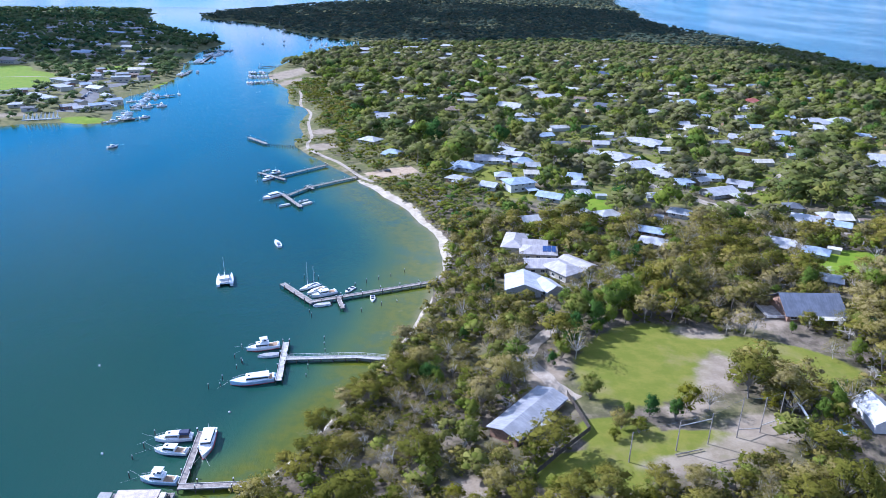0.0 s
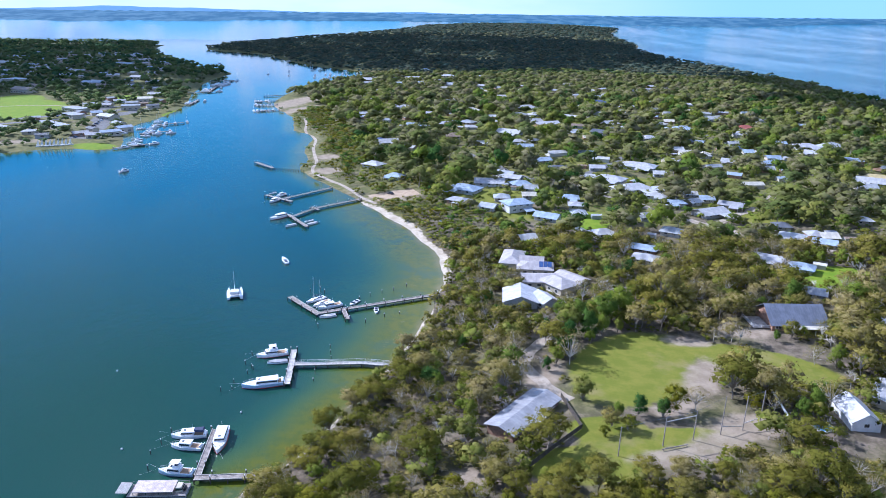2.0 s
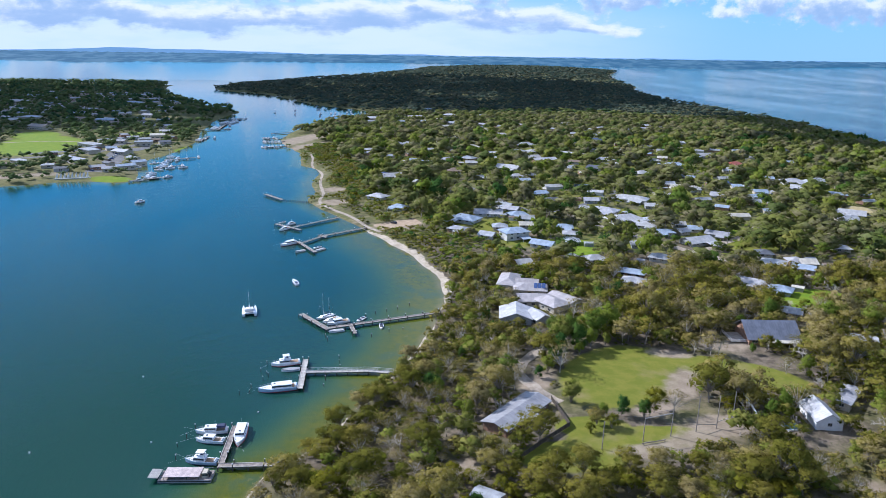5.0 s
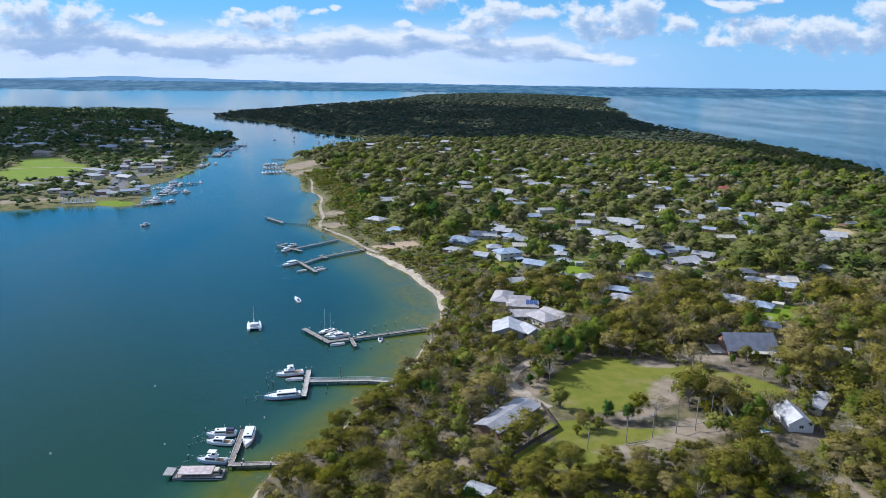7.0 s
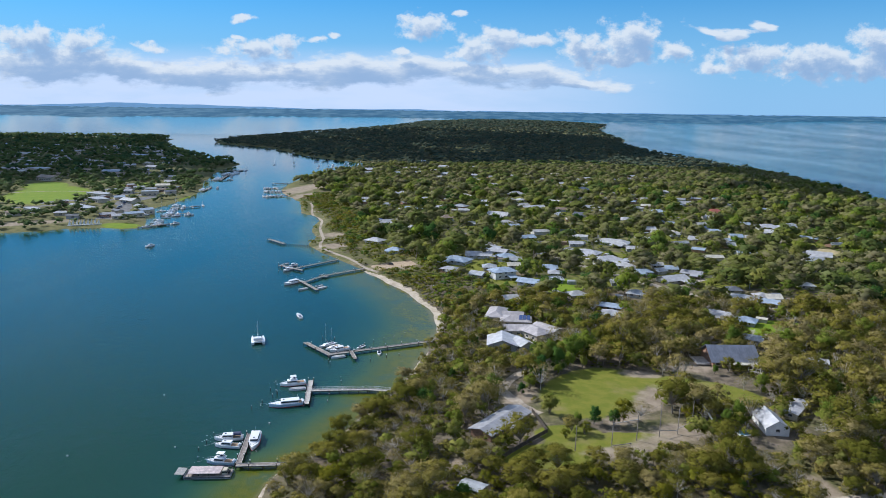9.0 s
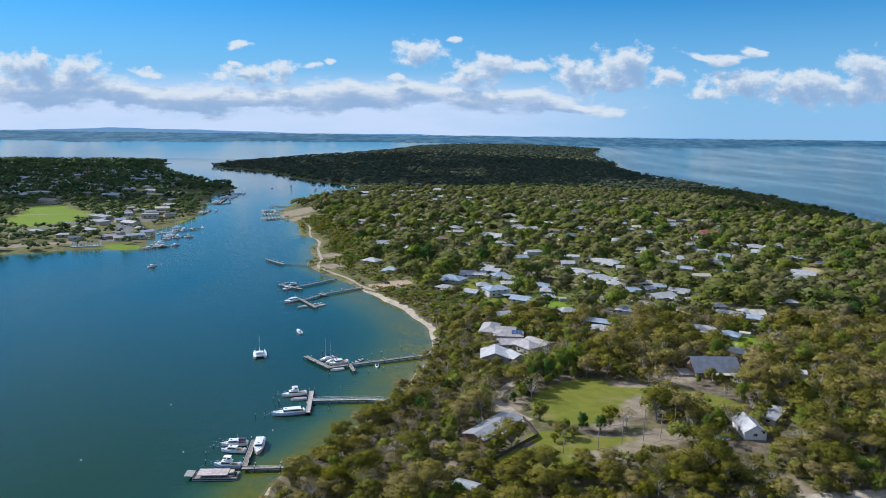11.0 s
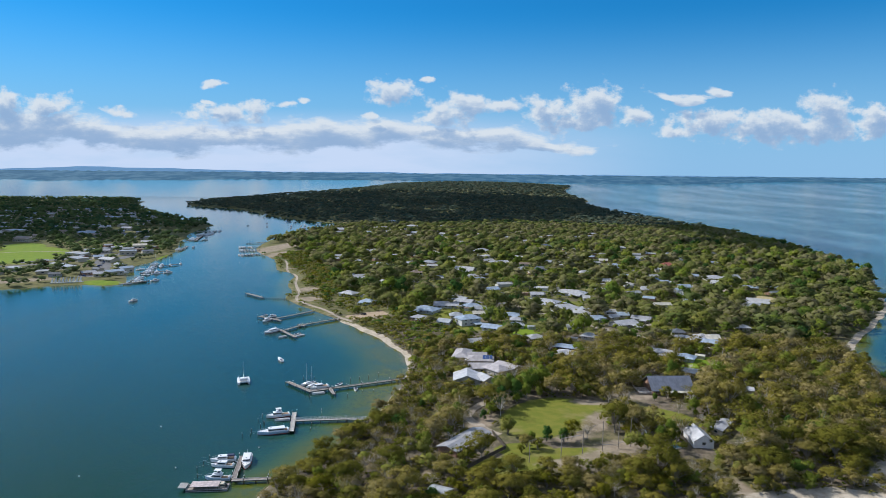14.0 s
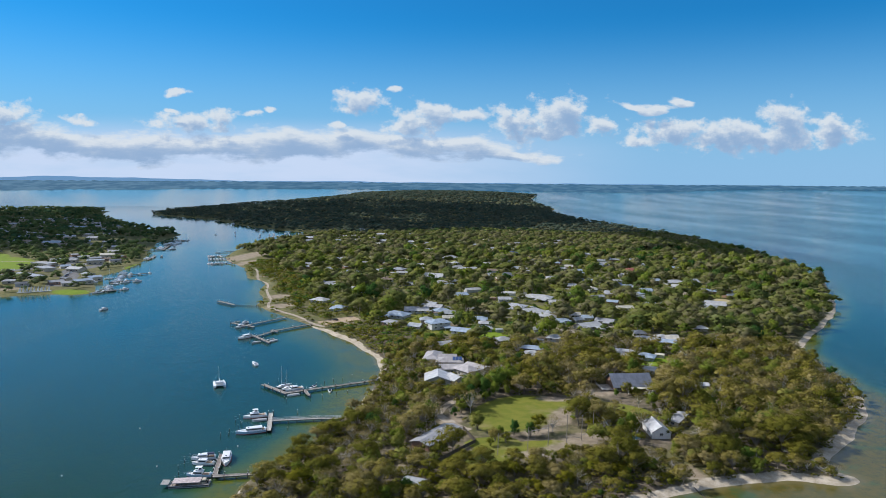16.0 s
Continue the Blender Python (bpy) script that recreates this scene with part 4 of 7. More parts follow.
def hall():
    x, y, yaw = 116.3, 247.5, 2.0
    ob = thing("hall", place_house(x, y, yaw, 20, 15), "large hall with a broad dark slate steel roof and glazed gable", "hall")
    part("wall", wall_shell(19.5, 15, 2.3, 0.6), BRICK, ob)
    part("roof", gable_roof(19.5, 15, 2.3, 0.6, 1.1), HALL_ROOF, ob, "dark slate ribbed steel roof")
    part("verandah_roof", boxes((-4.0, 8.5, -11.5, -8.4, 2.25, 2.35)), ROOFS["e"], ob, "cream verandah roof")
    for px in (-3.8, 0.2, 4.2, 8.2):
        part("post", boxes((px - 0.08, px + 0.08, -11.4, -11.2, -0.5, 2.25)), WHITE, ob)
    for i in range(4):
        window(ob, -7.5 + 5 * i, -7.5, 1.3, 0, 2.4, 1.4)
    deck = part("deck", boxes((-16, -9.8, -6, 4, 0.2, 0.4)), TIMBER_PALE, ob, "pale timber deck")
    part("rail", rods(((-16, -6, 1.3), (-16, 4, 1.3), 0.06), ((-16, -6, 1.3), (-9.9, -6, 1.3), 0.06), ((-16, -6, 0.4), (-16, -6, 1.3), 0.06), ((-16, -1, 0.4), (-16, -1, 1.3), 0.06), ((-16, 4, 0.4), (-16, 4, 1.3), 0.06), ((-13, -6, 0.4), (-13, -6, 1.3), 0.06)), WHITE, deck)


def cabin(x, y, yaw, length, width, roof, label, eave=3.2, pitch=0.6, wall=None):
    ob = thing("cabin", place_house(x, y, yaw, length, width), label, "cabin")
    part("wall", wall_shell(length, width, eave, pitch), wall or CREAM, ob)
    part("roof", gable_roof(length, width, eave, pitch, 0.4), roof, ob)
    for i in range(2):
        window(ob, length * (i - 0.5) * 0.5, -width / 2, 1.6, 0, 1.5, 1.2)
    window(ob, -length / 2, 0, 1.6, -90, 1.5, 1.2)
    door(ob, 0, -width / 2, 0, 0)
    return ob


store_hut()
hall()
cabin(108.0, 182.0, 90, 12.5, 8.0, WHITE_ROOF, "steep-roofed white cabin beside the play ground", 2.6, 0.62, WHITE)
cabin(122.5, 195, 52, 15, 5, ROOFS["l"], "long pale grey-roofed cabin under gum trees", 2.5, 0.15)
cabin(151, 244, -20, 12, 6, WHITE_ROOF, "low white cabin half hidden by trees", 2.6, 0.3)
cabin(3.0, 133, -28, 7, 4.6, ROOFS["g"], "weathered grey shed roof in the scrub", 2.3, 0.25)
HOUSES[-1] = (3.0, 133, -28, 4, 3)


def ribbed(edge, base, half):
    """Boards in one piece: a grooved top line drawn across the width, closed below and at the ends."""
    bm = bmesh.new()
    line = edge + [(edge[-1][0], base), (edge[0][0], base)]
    one = [bm.verts.new((u, -half, z)) for u, z in line]
    two = [bm.verts.new((u, half, z)) for u, z in line]
    for k in range(len(line)):
        j = (k + 1) % len(line)
        bm.faces.new((one[k], two[k], two[j], one[j]))
    bm.faces.new(one)
    bm.faces.new(two[::-1])
    return bm


def fence(points, label):
    """Dark paling fence: posts, rails and palings along a line."""
    px, py, pz = spot(*points[0])
    ob = thing("fence", pose(px, py, pz), label, "fence", kind="")
    for (ax, ay), (bx, by) in zip(points, points[1:]):
        d = Vector((bx - ax, by - ay))
        n = max(1, round(d.length / 2.4))
        yaw = math.degrees(math.atan2(d.y, d.x))
        for i in range(n):
            x, y = ax + d.x * i / n, ay + d.y * i / n
            z = float(height(x, y)) - pz
            span = d.length / n
            part("post", boxes((-0.07, 0.07, -0.07, 0.07, -0.4, 1.75)), PILE, ob, at=pose(x - px, y - py, z, 0, 0, yaw))
            edge = []
            for k in range(12):
                u = 0.08 + (span - 0.16) * k / 12
                edge += [(u, 0.0), (u + 0.01, 0.03), (u + (span - 0.16) / 12 - 0.02, 0.03)]
            bm = ribbed(edge + [(span - 0.08, 0.0)], -0.02, 0.78)
            part("panel", bm, PILE, ob, at=pose(x - px, y - py, z + 0.86, 90, 0, yaw))


fence([(24.5, 188), (26.8, 178), (28.4, 171), (20, 161.5), (11.7, 151.5)], "dark stained paling fence round the camp hut")


# ---- ropes course on the lawn ----
def ropes_course():
    row = [(36.2, 159.2), (49.0, 164.3), (57.9, 167.6), (66.3, 170.9), (73.2, 173.5), (78.5, 175.6), (84.2, 171.6)]
    px, py, pz = spot(*row[0])
    ob = thing("ropes_course", pose(px, py, pz), "row of tall timber poles with beams and wires", "ropes course")
    tops = []
    for i, (x, y) in enumerate(row):
        z = float(height(x, y)) - pz
        h = (8.8, 9.0, 9.2, 12.0, 10.8, 11.5, 7.5)[i]
        part("pole", rods(((0, 0, -0.8), (0.15, 0, h), 0.17, 0.12), n=7), TIMBER, ob, at=pose(x - px, y - py, z))
        tops.append(Vector((x - px, y - py, z + h)))
    for i, j, drop in ((1, 2, 1.6), (3, 4, 9.5), (4, 5, 8.6)):
        a, b = tops[i] - Vector((0, 0, drop)), tops[j] - Vector((0, 0, drop))
        part("beam", rods((a, b, 0.13), n=6), TIMBER_PALE, ob)
    for i in range(5):
        part("wire", rods((tops[i] - Vector((0, 0, 0.3)), tops[i + 1] - Vector((0, 0, 0.3)), 0.025), n=4), STEEL, ob)
    x, y, z = spot(86, 180)
    log = part("sloping_beam", rods(((85.2 - px, 186 - py, 6.0), (88.0 - px, 176.0 - py, 1.0), 0.32, 0.32), n=8), WHITE, ob, "white painted sloping beam")
    part("prop", rods(((85.2 - px, 186 - py, -0.5), (85.2 - px, 186 - py, 6.0), 0.15), n=6), TIMBER, log)
    low = thing("log_bench", pose(*spot(52, 163.5), 0, 0, 20), "low timber balance beam on the grass", "beam")
    part("beam", rods(((-4, 0, 0.5), (4, 0, 0.5), 0.14), n=6), TIMBER, low)
    for k in (-3.5, 0, 3.5):
        part("leg", rods(((k, 0, -0.3), (k, 0, 0.45), 0.1), n=6), TIMBER, low)


ropes_course()
pool = thing("trampoline_pit", pose(*spot(97, 176.5), 0, 0, 20), "blue tarpaulin over a play pit with white edging", "play equipment")
part("cover", boxes((-2.4, 2.4, -1.7, 1.7, 0.25, 0.4, 0.1)), BLUE_TARP, pool)
part("edging", boxes((-2.7, 2.7, -2.0, -1.7, -0.2, 0.32), (-2.7, 2.7, 1.7, 2.0, -0.2, 0.32), (-2.7, -2.4, -1.7, 1.7, -0.2, 0.32), (2.4, 2.7, -1.7, 1.7, -0.2, 0.32)), WHITE, pool)


# ---- jetties ----
PILE_MESH, CAP_MESH = {}, {}


def pile_parts(parent, m, h, r=0.17, cap=False, name="post"):
    key = (round(h, 1), r)
    if key not in PILE_MESH:
        PILE_MESH[key] = mesh_of("pile", rods(((0, 0, -3.0), (0, 0, h), r * 1.1, r), n=8))
        CAP_MESH[key] = mesh_of("cap", rods(((0, 0, h), (0, 0, h + 0.28), r * 1.25, r * 0.9), n=8))
    p = hang(name, PILE_MESH[key], PILE, parent, at=m)
    if cap:
        hang("cap", CAP_MESH[key], WHITE, p, "white pile cap")
    return p


def jetty(label, legs, rail=(), pile_gap=4.0, deck=TIMBER, level=1.15):
    """A timber jetty: legs of (start, end, width), each with its deck, bearers, kerbs and piles; rail: numbers of the legs with a handrail."""
    x0, y0 = legs[0][0]
    ob = thing("jetty", pose(x0, y0, 0), label, "jetty", "jetties")
    for i, (a, b, width) in enumerate(legs):
        d = Vector(b) - Vector(a)
        length = d.length
        m = pose(a[0] - x0, a[1] - y0, 0.006 * i, 0, 0, math.degrees(math.atan2(d.y, d.x)))
        w = width / 2
        n = int(length / 0.6)
        edge = []
        for k in range(n):
            u, lift = length * k / n, level + 0.012 * math.sin(k * 2.7)
            edge += [(u, level - 0.04), (u + 0.03, lift), (u + length / n - 0.03, lift)]
        bm = ribbed(edge + [(length, level - 0.04)], level - 0.09, w)
        leg = part("deck", bm, deck, ob)
        leg.matrix_basis = m
        part("bearer", boxes((0, length, -w + 0.15, -w + 0.35, level - 0.35, level - 0.075), (0, length, w - 0.35, w - 0.15, level - 0.35, level - 0.075)), PILE, leg)
        part("kerb", boxes((0, length, -w, -w + 0.14, level + 0.02, level + 0.18), (0, length, w - 0.14, w, level + 0.02, level + 0.18)), TIMBER_PALE, leg)
        count = max(2, round(length / pile_gap))
        for k in range(count + 1):
            for s in (-1, 1):
                tall = (k + i) % 2 == 0
                pile_parts(leg, pose(min(length - 0.2, max(0.2, length * k / count)), s * (w + 0.1), 0), level + (1.0 if tall and i not in rail else 0.12), 0.15, tall and i not in rail)
        if i in rail:
            for s in (-1, 1):
                bm = rods(((0, s * (w - 0.05), level + 1.05), (length, s * (w - 0.05), level + 1.05), 0.05), ((0, s * (w - 0.05), level + 0.6), (length, s * (w - 0.05), level + 0.6), 0.03), n=4)
                for k in range(int(length / 2) + 1):
                    rod(bm, (min(length, k * 2.0), s * (w - 0.05), level), (min(length, k * 2.0), s * (w - 0.05), level + 1.05), 0.05, n=4)
                part("handrail", bm, WHITE, leg, "pale painted handrail")
    return ob


jetty("timber jetty with a cross head and white-capped piles", [((-50.5, 148.3), (-71.5, 145.8), 2.0), ((-71.0, 146.9), (-73.8, 167.5), 1.8)])
jetty("pale timber jetty with handrails and a cross head", [((-30, 208.2), (-39, 209.0), 2.0), ((-39, 209.0), (-61.7, 206.3), 2.0), ((-63.8, 217.0), (-60.2, 193.5), 1.9)], rail=(0, 1), deck=TIMBER_PALE)
jetty("long timber jetty with an angled outer arm", [((-16.5, 270.8), (-62.6, 247.9), 2.0), ((-61.6, 247.0), (-77.2, 263.6), 2.2), ((-52.9, 251.8), (-49.9, 243.4), 1.6)])
jetty("timber jetty with a cross arm and a small landing", [((-73, 421.5), (-96, 398.0), 2.2), ((-96, 398.0), (-104.5, 380.5), 2.0), ((-108.5, 383.2), (-92.8, 361.0), 2.0), ((-99.0, 400.5), (-93.5, 394.5), 1.6)])
jetty("timber jetty with an angled cross arm", [((-96.5, 448.5), (-119.5, 418.8), 2.2), ((-134.0, 426), (-114, 411.8), 2.0)])
jetty("old jetty with a broken row of piles", [((-169.5, 523), (-151, 504), 2.4)])
old = thing("pile_row", pose(-151, 504, 0), "row of bare jetty piles leading ashore", "piles")
for k in range(13):
    for s in (-0.9, 0.9):
        pile_parts(old, pose(26 * k / 13, -5.2 * k / 13 + s, 0), 1.3 + 0.3 * math.sin(k * 3.1), 0.16)
for k, (a, b) in enumerate((((-253, 896), (-275, 880)), ((-229, 813), (-249, 800)), ((-243, 857), (-264, 848)), ((-261, 957), (-284, 940)))):
    jetty("low timber jetty off the sandy point", [(a, b, 2.2)], pile_gap=6.0)
# town jetties
for a, b, c in (((-312, 637), (-291, 655), 2.4), ((-322, 684), (-299, 708), 2.4), ((-302, 566), (-282, 587), 2.6), ((-347, 843), (-354, 893), 3.0), ((-372, 975), (-388, 1060), 3.0), ((-392, 1062), (-392, 1145), 3.0), ((-396, 962), (-362, 980), 2.6), ((-420, 1120), (-392, 1146), 2.6)):
    jetty("timber town jetty for moored boats", [(a, b, c)], pile_gap=7.0)


def mooring_pile(x, y, h=1.3):
    ob = thing("mooring_pile", pose(x, y, 0), "dark timber mooring pile with a white cap", "pile", "mooring piles")
    pile_parts(ob, pose(0, 0, 0), h, 0.12, True, "post")


for x, y in ((-86, 166.5), (-86.5, 161), (-87.5, 156.5), (-85, 149.5), (-77.5, 213.5), (-78, 207.5), (-75, 204.8), (-74.3, 204), (-75.3, 201), (-77.5, 194.5), (-77, 191), (-80, 189.5), (-52.3, 222), (-51.5, 218),
             (-50.3, 213.5), (-53.4, 202.5), (-53.0, 198), (-70.5, 272), (-67, 275), (-64.5, 271), (-49, 266.5), (-45, 269), (-40.5, 272.5), (-36, 276), (-31, 281), (-61.5, 241), (-60, 237.5), (-43, 243), (-36.5, 249), (-31, 252),
             (-112, 372), (-107, 366), (-103.5, 360), (-88, 371), (-136, 432), (-130, 410), (-122, 404)):
    mooring_pile(x, y, 1.2 + 0.4 * math.sin(x * 3.3 + y))


# ---- boats ----
def hull_mesh(length, beam, free, draft=0.35, flare=0.12, bow=0.55, stern=0.9, stations=12):
    """A boat's hull with its sheer, bow up ahead along +x; deck edge closed."""
    bm = bmesh.new()
    rings = []
    for i in range(stations + 1):
        t = i / stations
        x = (t - 0.5) * length
        half = beam / 2 * (stern + (1 - stern) * min(1, t * 3)) * (1 - max(0, (t - bow) / (1 - bow)) ** 2.2)
        half = max(half, 0.03)
        sheer = free * (1 + 0.45 * max(0, t - 0.3) ** 2)
        rise = draft * (1 - max(0, (t - 0.6) / 0.4) ** 2)
        prof = [(half, sheer), (half * (1 - flare), 0.25 * sheer), (half * 0.72, -0.1), (0, -rise), (-half * 0.72, -0.1), (-half * (1 - flare), 0.25 * sheer), (-half, sheer)]
        rings.append([bm.verts.new((x + 0.12 * length * max(0, t - 0.85) * z / max(free, 0.1), y, z)) for y, z in prof])
    for a, b in zip(rings, rings[1:]):
        for k in range(6):
            bm.faces.new((a[k], a[k + 1], b[k + 1], b[k]))
        bm.faces.new((a[6], a[0], b[0], b[6]))
    bm.faces.new(rings[0])
    bm.faces.new(rings[-1][::-1])
    return bm


def cabin_block(x0, x1, half, z0, z1, rake=0.5, inset=0.18):
    bm = bmesh.new()
    low = [bm.verts.new(p) for p in ((x0, -half, z0), (x1, -half * 0.85, z0), (x1, half * 0.85, z0), (x0, half, z0))]
    top = [bm.verts.new(p) for p in ((x0 + inset, -half + inset, z1), (x1 - rake, -half * 0.85 + inset, z1), (x1 - rake, half * 0.85 - inset, z1), (x0 + inset, half - inset, z1))]
    bm.faces.new(low[::-1])
    bm.faces.new(top)
    for k in range(4):
        bm.faces.new((low[k], low[(k + 1) % 4], top[(k + 1) % 4], top[k]))
    return bm


def rails(parent, length, beam, free, x0=0.0):
    bm = bmesh.new()
    pts = []
    for t in np.linspace(0.5 + x0 / length, 0.97, 6):
        half = beam / 2 * (1 - max(0, (t - 0.55) / 0.45) ** 2.2) * 0.95
        pts.append(((t - 0.5) * length, half, free * (1 + 0.45 * max(0, t - 0.3) ** 2)))
    for s in (-1, 1):
        for p, q in zip(pts, pts[1:]):
            rod(bm, (p[0], s * p[1], p[2] + 0.6), (q[0], s * q[1], q[2] + 0.6), 0.035, n=4)
            rod(bm, (p[0], s * p[1], p[2]), (p[0], s * p[1], p[2] + 0.6), 0.03, n=4)
    return part("bow_rail", bm, STEEL, parent, "stainless bow rail")


def cruiser(x, y, yaw, length, label, hull=None, fly=False, canopy=None, long_cabin=False, group="moored boats"):
    ob = thing("motor_cruiser", pose(x, y, 0, 0, 0, yaw), label, "boat", group)
    beam, free = length * 0.32, 0.55 + length * 0.055
    h = part("hull", hull_mesh(length, beam, free), hull or GELCOAT, ob, smooth=False)
    part("boot_stripe", hull_mesh(length * 1.004, beam * 0.99, 0.12, 0.36), HULL_RED if length > 10 else NAVY, h, "dark boot stripe")
    part("deck", hull_mesh(length * 0.95, beam * 0.9, free + 0.03, -0.1), WHITE, ob, "pale deck")
    top = free + 1.1
    x0, x1 = (-0.34 * length, 0.18 * length) if long_cabin else (-0.15 * length, 0.24 * length)
    c = part("cabin", cabin_block(x0, x1, beam * 0.40, free + 0.02, top), GELCOAT, ob, "white moulded cabin")
    part("window_band", cabin_block(x0 + 0.2, x1 - 0.12, beam * 0.405, free + 0.45, free + 0.85, 0.26, 0.06), GLASS_DARK, c, "tinted cabin windows")
    part("cabin_roof", cabin_block(x0 - 0.3, x1 - 0.2, beam * 0.41, top + 0.005, top + 0.11, 0.35, 0.08), GELCOAT, ob, "white cabin roof")
    part("hatch", boxes((x1 - 1.5, x1 - 0.9, -0.3, 0.3, top + 0.11, top + 0.16)), GLASS_DARK, ob)
    part("cockpit", boxes((-0.46 * length, x0 - 0.02, -beam * 0.36, beam * 0.36, free + 0.035, free + 0.06)), TEAK, ob, "brown cockpit sole")
    part("transom_seat", boxes((-0.465 * length, -0.42 * length, -beam * 0.33, beam * 0.33, free + 0.06, free + 0.5, 0.05)), GELCOAT, ob)
    rails(ob, length, beam, free, 0.1 * length)
    if group == "moored boats":
        part("mooring_line", rods(*[((0.47 * length, 0, free + 0.3), (0.5 * length + 4.0, w, 0.9), 0.014) for w in (-2.4, 2.4)], n=3), WHITE, ob, "slack pale mooring lines")
    if fly:
        f = part("flybridge", cabin_block(x0 + 0.2, x1 - 1.4, beam * 0.33, top + 0.11, top + 0.75, 0.4, 0.06), GELCOAT, ob, "white flybridge")
        part("helm_seat", boxes((x0 + 0.6, x0 + 1.3, -0.7, 0.7, top + 0.75, top + 1.15, 0.06)), NAVY, f)
        part("bimini", cabin_block(x0 + 0.1, x0 + 2.6, beam * 0.36, top + 1.55, top + 1.64, 0.15, 0.06), WHITE, f, "white bimini top")
        part("bimini_frame", rods(*[((x0 + 0.3 + a * 2.0, s * beam * 0.3, top + 0.7), (x0 + 0.3 + a * 2.0, s * beam * 0.3, top + 1.55), 0.03) for a in (0, 1) for s in (-1, 1)], n=4), STEEL, f)
    if canopy:
        part("canopy", cabin_block(-0.44 * length, x0 + 0.05, beam * 0.37, free + 0.95, free + 1.45, 0.1, 0.25), canopy, ob, "dark cockpit canopy")
    part("mast", rods(((x0 + 0.5, 0, top), (x0 + 0.3, 0, top + 1.8), 0.04, 0.02), n=5), WHITE, ob)
    return ob


def yacht(x, y, yaw, length, label, mast=True, cover=None, group="moored boats"):
    ob = thing("sailing_boat", pose(x, y, 0, 0, 0, yaw), label, "boat", group)
    beam, free = length * 0.3, 0.4 + length * 0.05
    h = part("hull", hull_mesh(length, beam, free, 0.4, 0.2, 0.42, 0.72), GELCOAT, ob)
    part("boot_stripe", hull_mesh(length * 1.004, beam * 0.97, 0.1, 0.41, 0.2, 0.42, 0.72), NAVY, h)
    part("deck", hull_mesh(length * 0.94, beam * 0.88, free + 0.03, -0.1, 0.1, 0.42, 0.72), WHITE, ob, "white deck")
    c = part("cabin", cabin_block(-0.1 * length, 0.24 * length, beam * 0.28, free + 0.02, free + 0.5, 0.6, 0.1), GELCOAT, ob)
    part("window_band", cabin_block(-0.08 * length, 0.2 * length, beam * 0.285, free + 0.18, free + 0.36, 0.4, 0.05), GLASS_DARK, c)
    part("cockpit", boxes((-0.42 * length, -0.12 * length, -beam * 0.26, beam * 0.26, free + 0.035, free + 0.06)), cover or TEAK, ob, "dark open cockpit")
    if mast:
        tall = length * 1.25
        part("mast", rods(((0.08 * length, 0, free), (0.08 * length, 0, tall), 0.075, 0.05), n=6), WHITE, ob)
        boom = part("boom", rods(((0.08 * length, 0, free + 1.3), (-0.36 * length, 0, free + 1.25), 0.05), n=6), WHITE, ob)
        part("furled_sail", rods(((0.06 * length, 0, free + 1.42), (-0.35 * length, 0, free + 1.36), 0.14, 0.09), n=7), cover or WHITE, boom)
        part("stay", rods(((0.48 * length, 0, free + 0.2), (0.08 * length, 0, tall), 0.015), ((-0.48 * length, 0, free), (0.08 * length, 0, tall), 0.015), ((0.06 * length, beam * 0.45, free), (0.08 * length, 0, tall * 0.8), 0.015), ((0.06 * length, -beam * 0.45, free), (0.08 * length, 0, tall * 0.8), 0.015), n=3), STEEL, ob)
    return ob


def runabout(x, y, yaw, length, label, cover=None, group="moored boats", z=0.0):
    ob = thing("runabout", pose(x, y, z, 0, 0, yaw), label, "boat", group)
    beam, free = length * 0.36, 0.55
    h = part("hull", hull_mesh(length, beam, free, 0.25, 0.1, 0.5, 0.85), GELCOAT, ob)
    if cover:
        part("cover", hull_mesh(length * 0.93, beam * 0.93, free + 0.28, -0.2, 0.3, 0.5, 0.8, 8), cover, ob, "fitted boat cover")
    else:
        part("deck", hull_mesh(length * 0.92, beam * 0.84, free + 0.03, -0.1, 0.1, 0.5, 0.85), WHITE, ob)
        part("cockpit", boxes((-0.42 * length, 0.12 * length, -beam * 0.34, beam * 0.34, free + 0.05, free + 0.075)), GREY_WALL, ob, "grey cockpit floor")
        part("windscreen", cabin_block(0.1 * length, 0.24 * length, beam * 0.36, free + 0.03, free + 0.5, 0.35, 0.06), GLASS_DARK, ob)
        part("seat", boxes((-0.3 * length, -0.2 * length, -beam * 0.3, beam * 0.3, free + 0.08, free + 0.42, 0.05)), NAVY, ob)
    motor = part("outboard", boxes((-0.56 * length, -0.5 * length, -0.18, 0.18, 0.1, free + 0.55, 0.05)), BLACK, ob)
    part("leg", boxes((-0.545 * length, -0.515 * length, -0.08, 0.08, -0.7, 0.1)), BLACK, motor)
    return ob


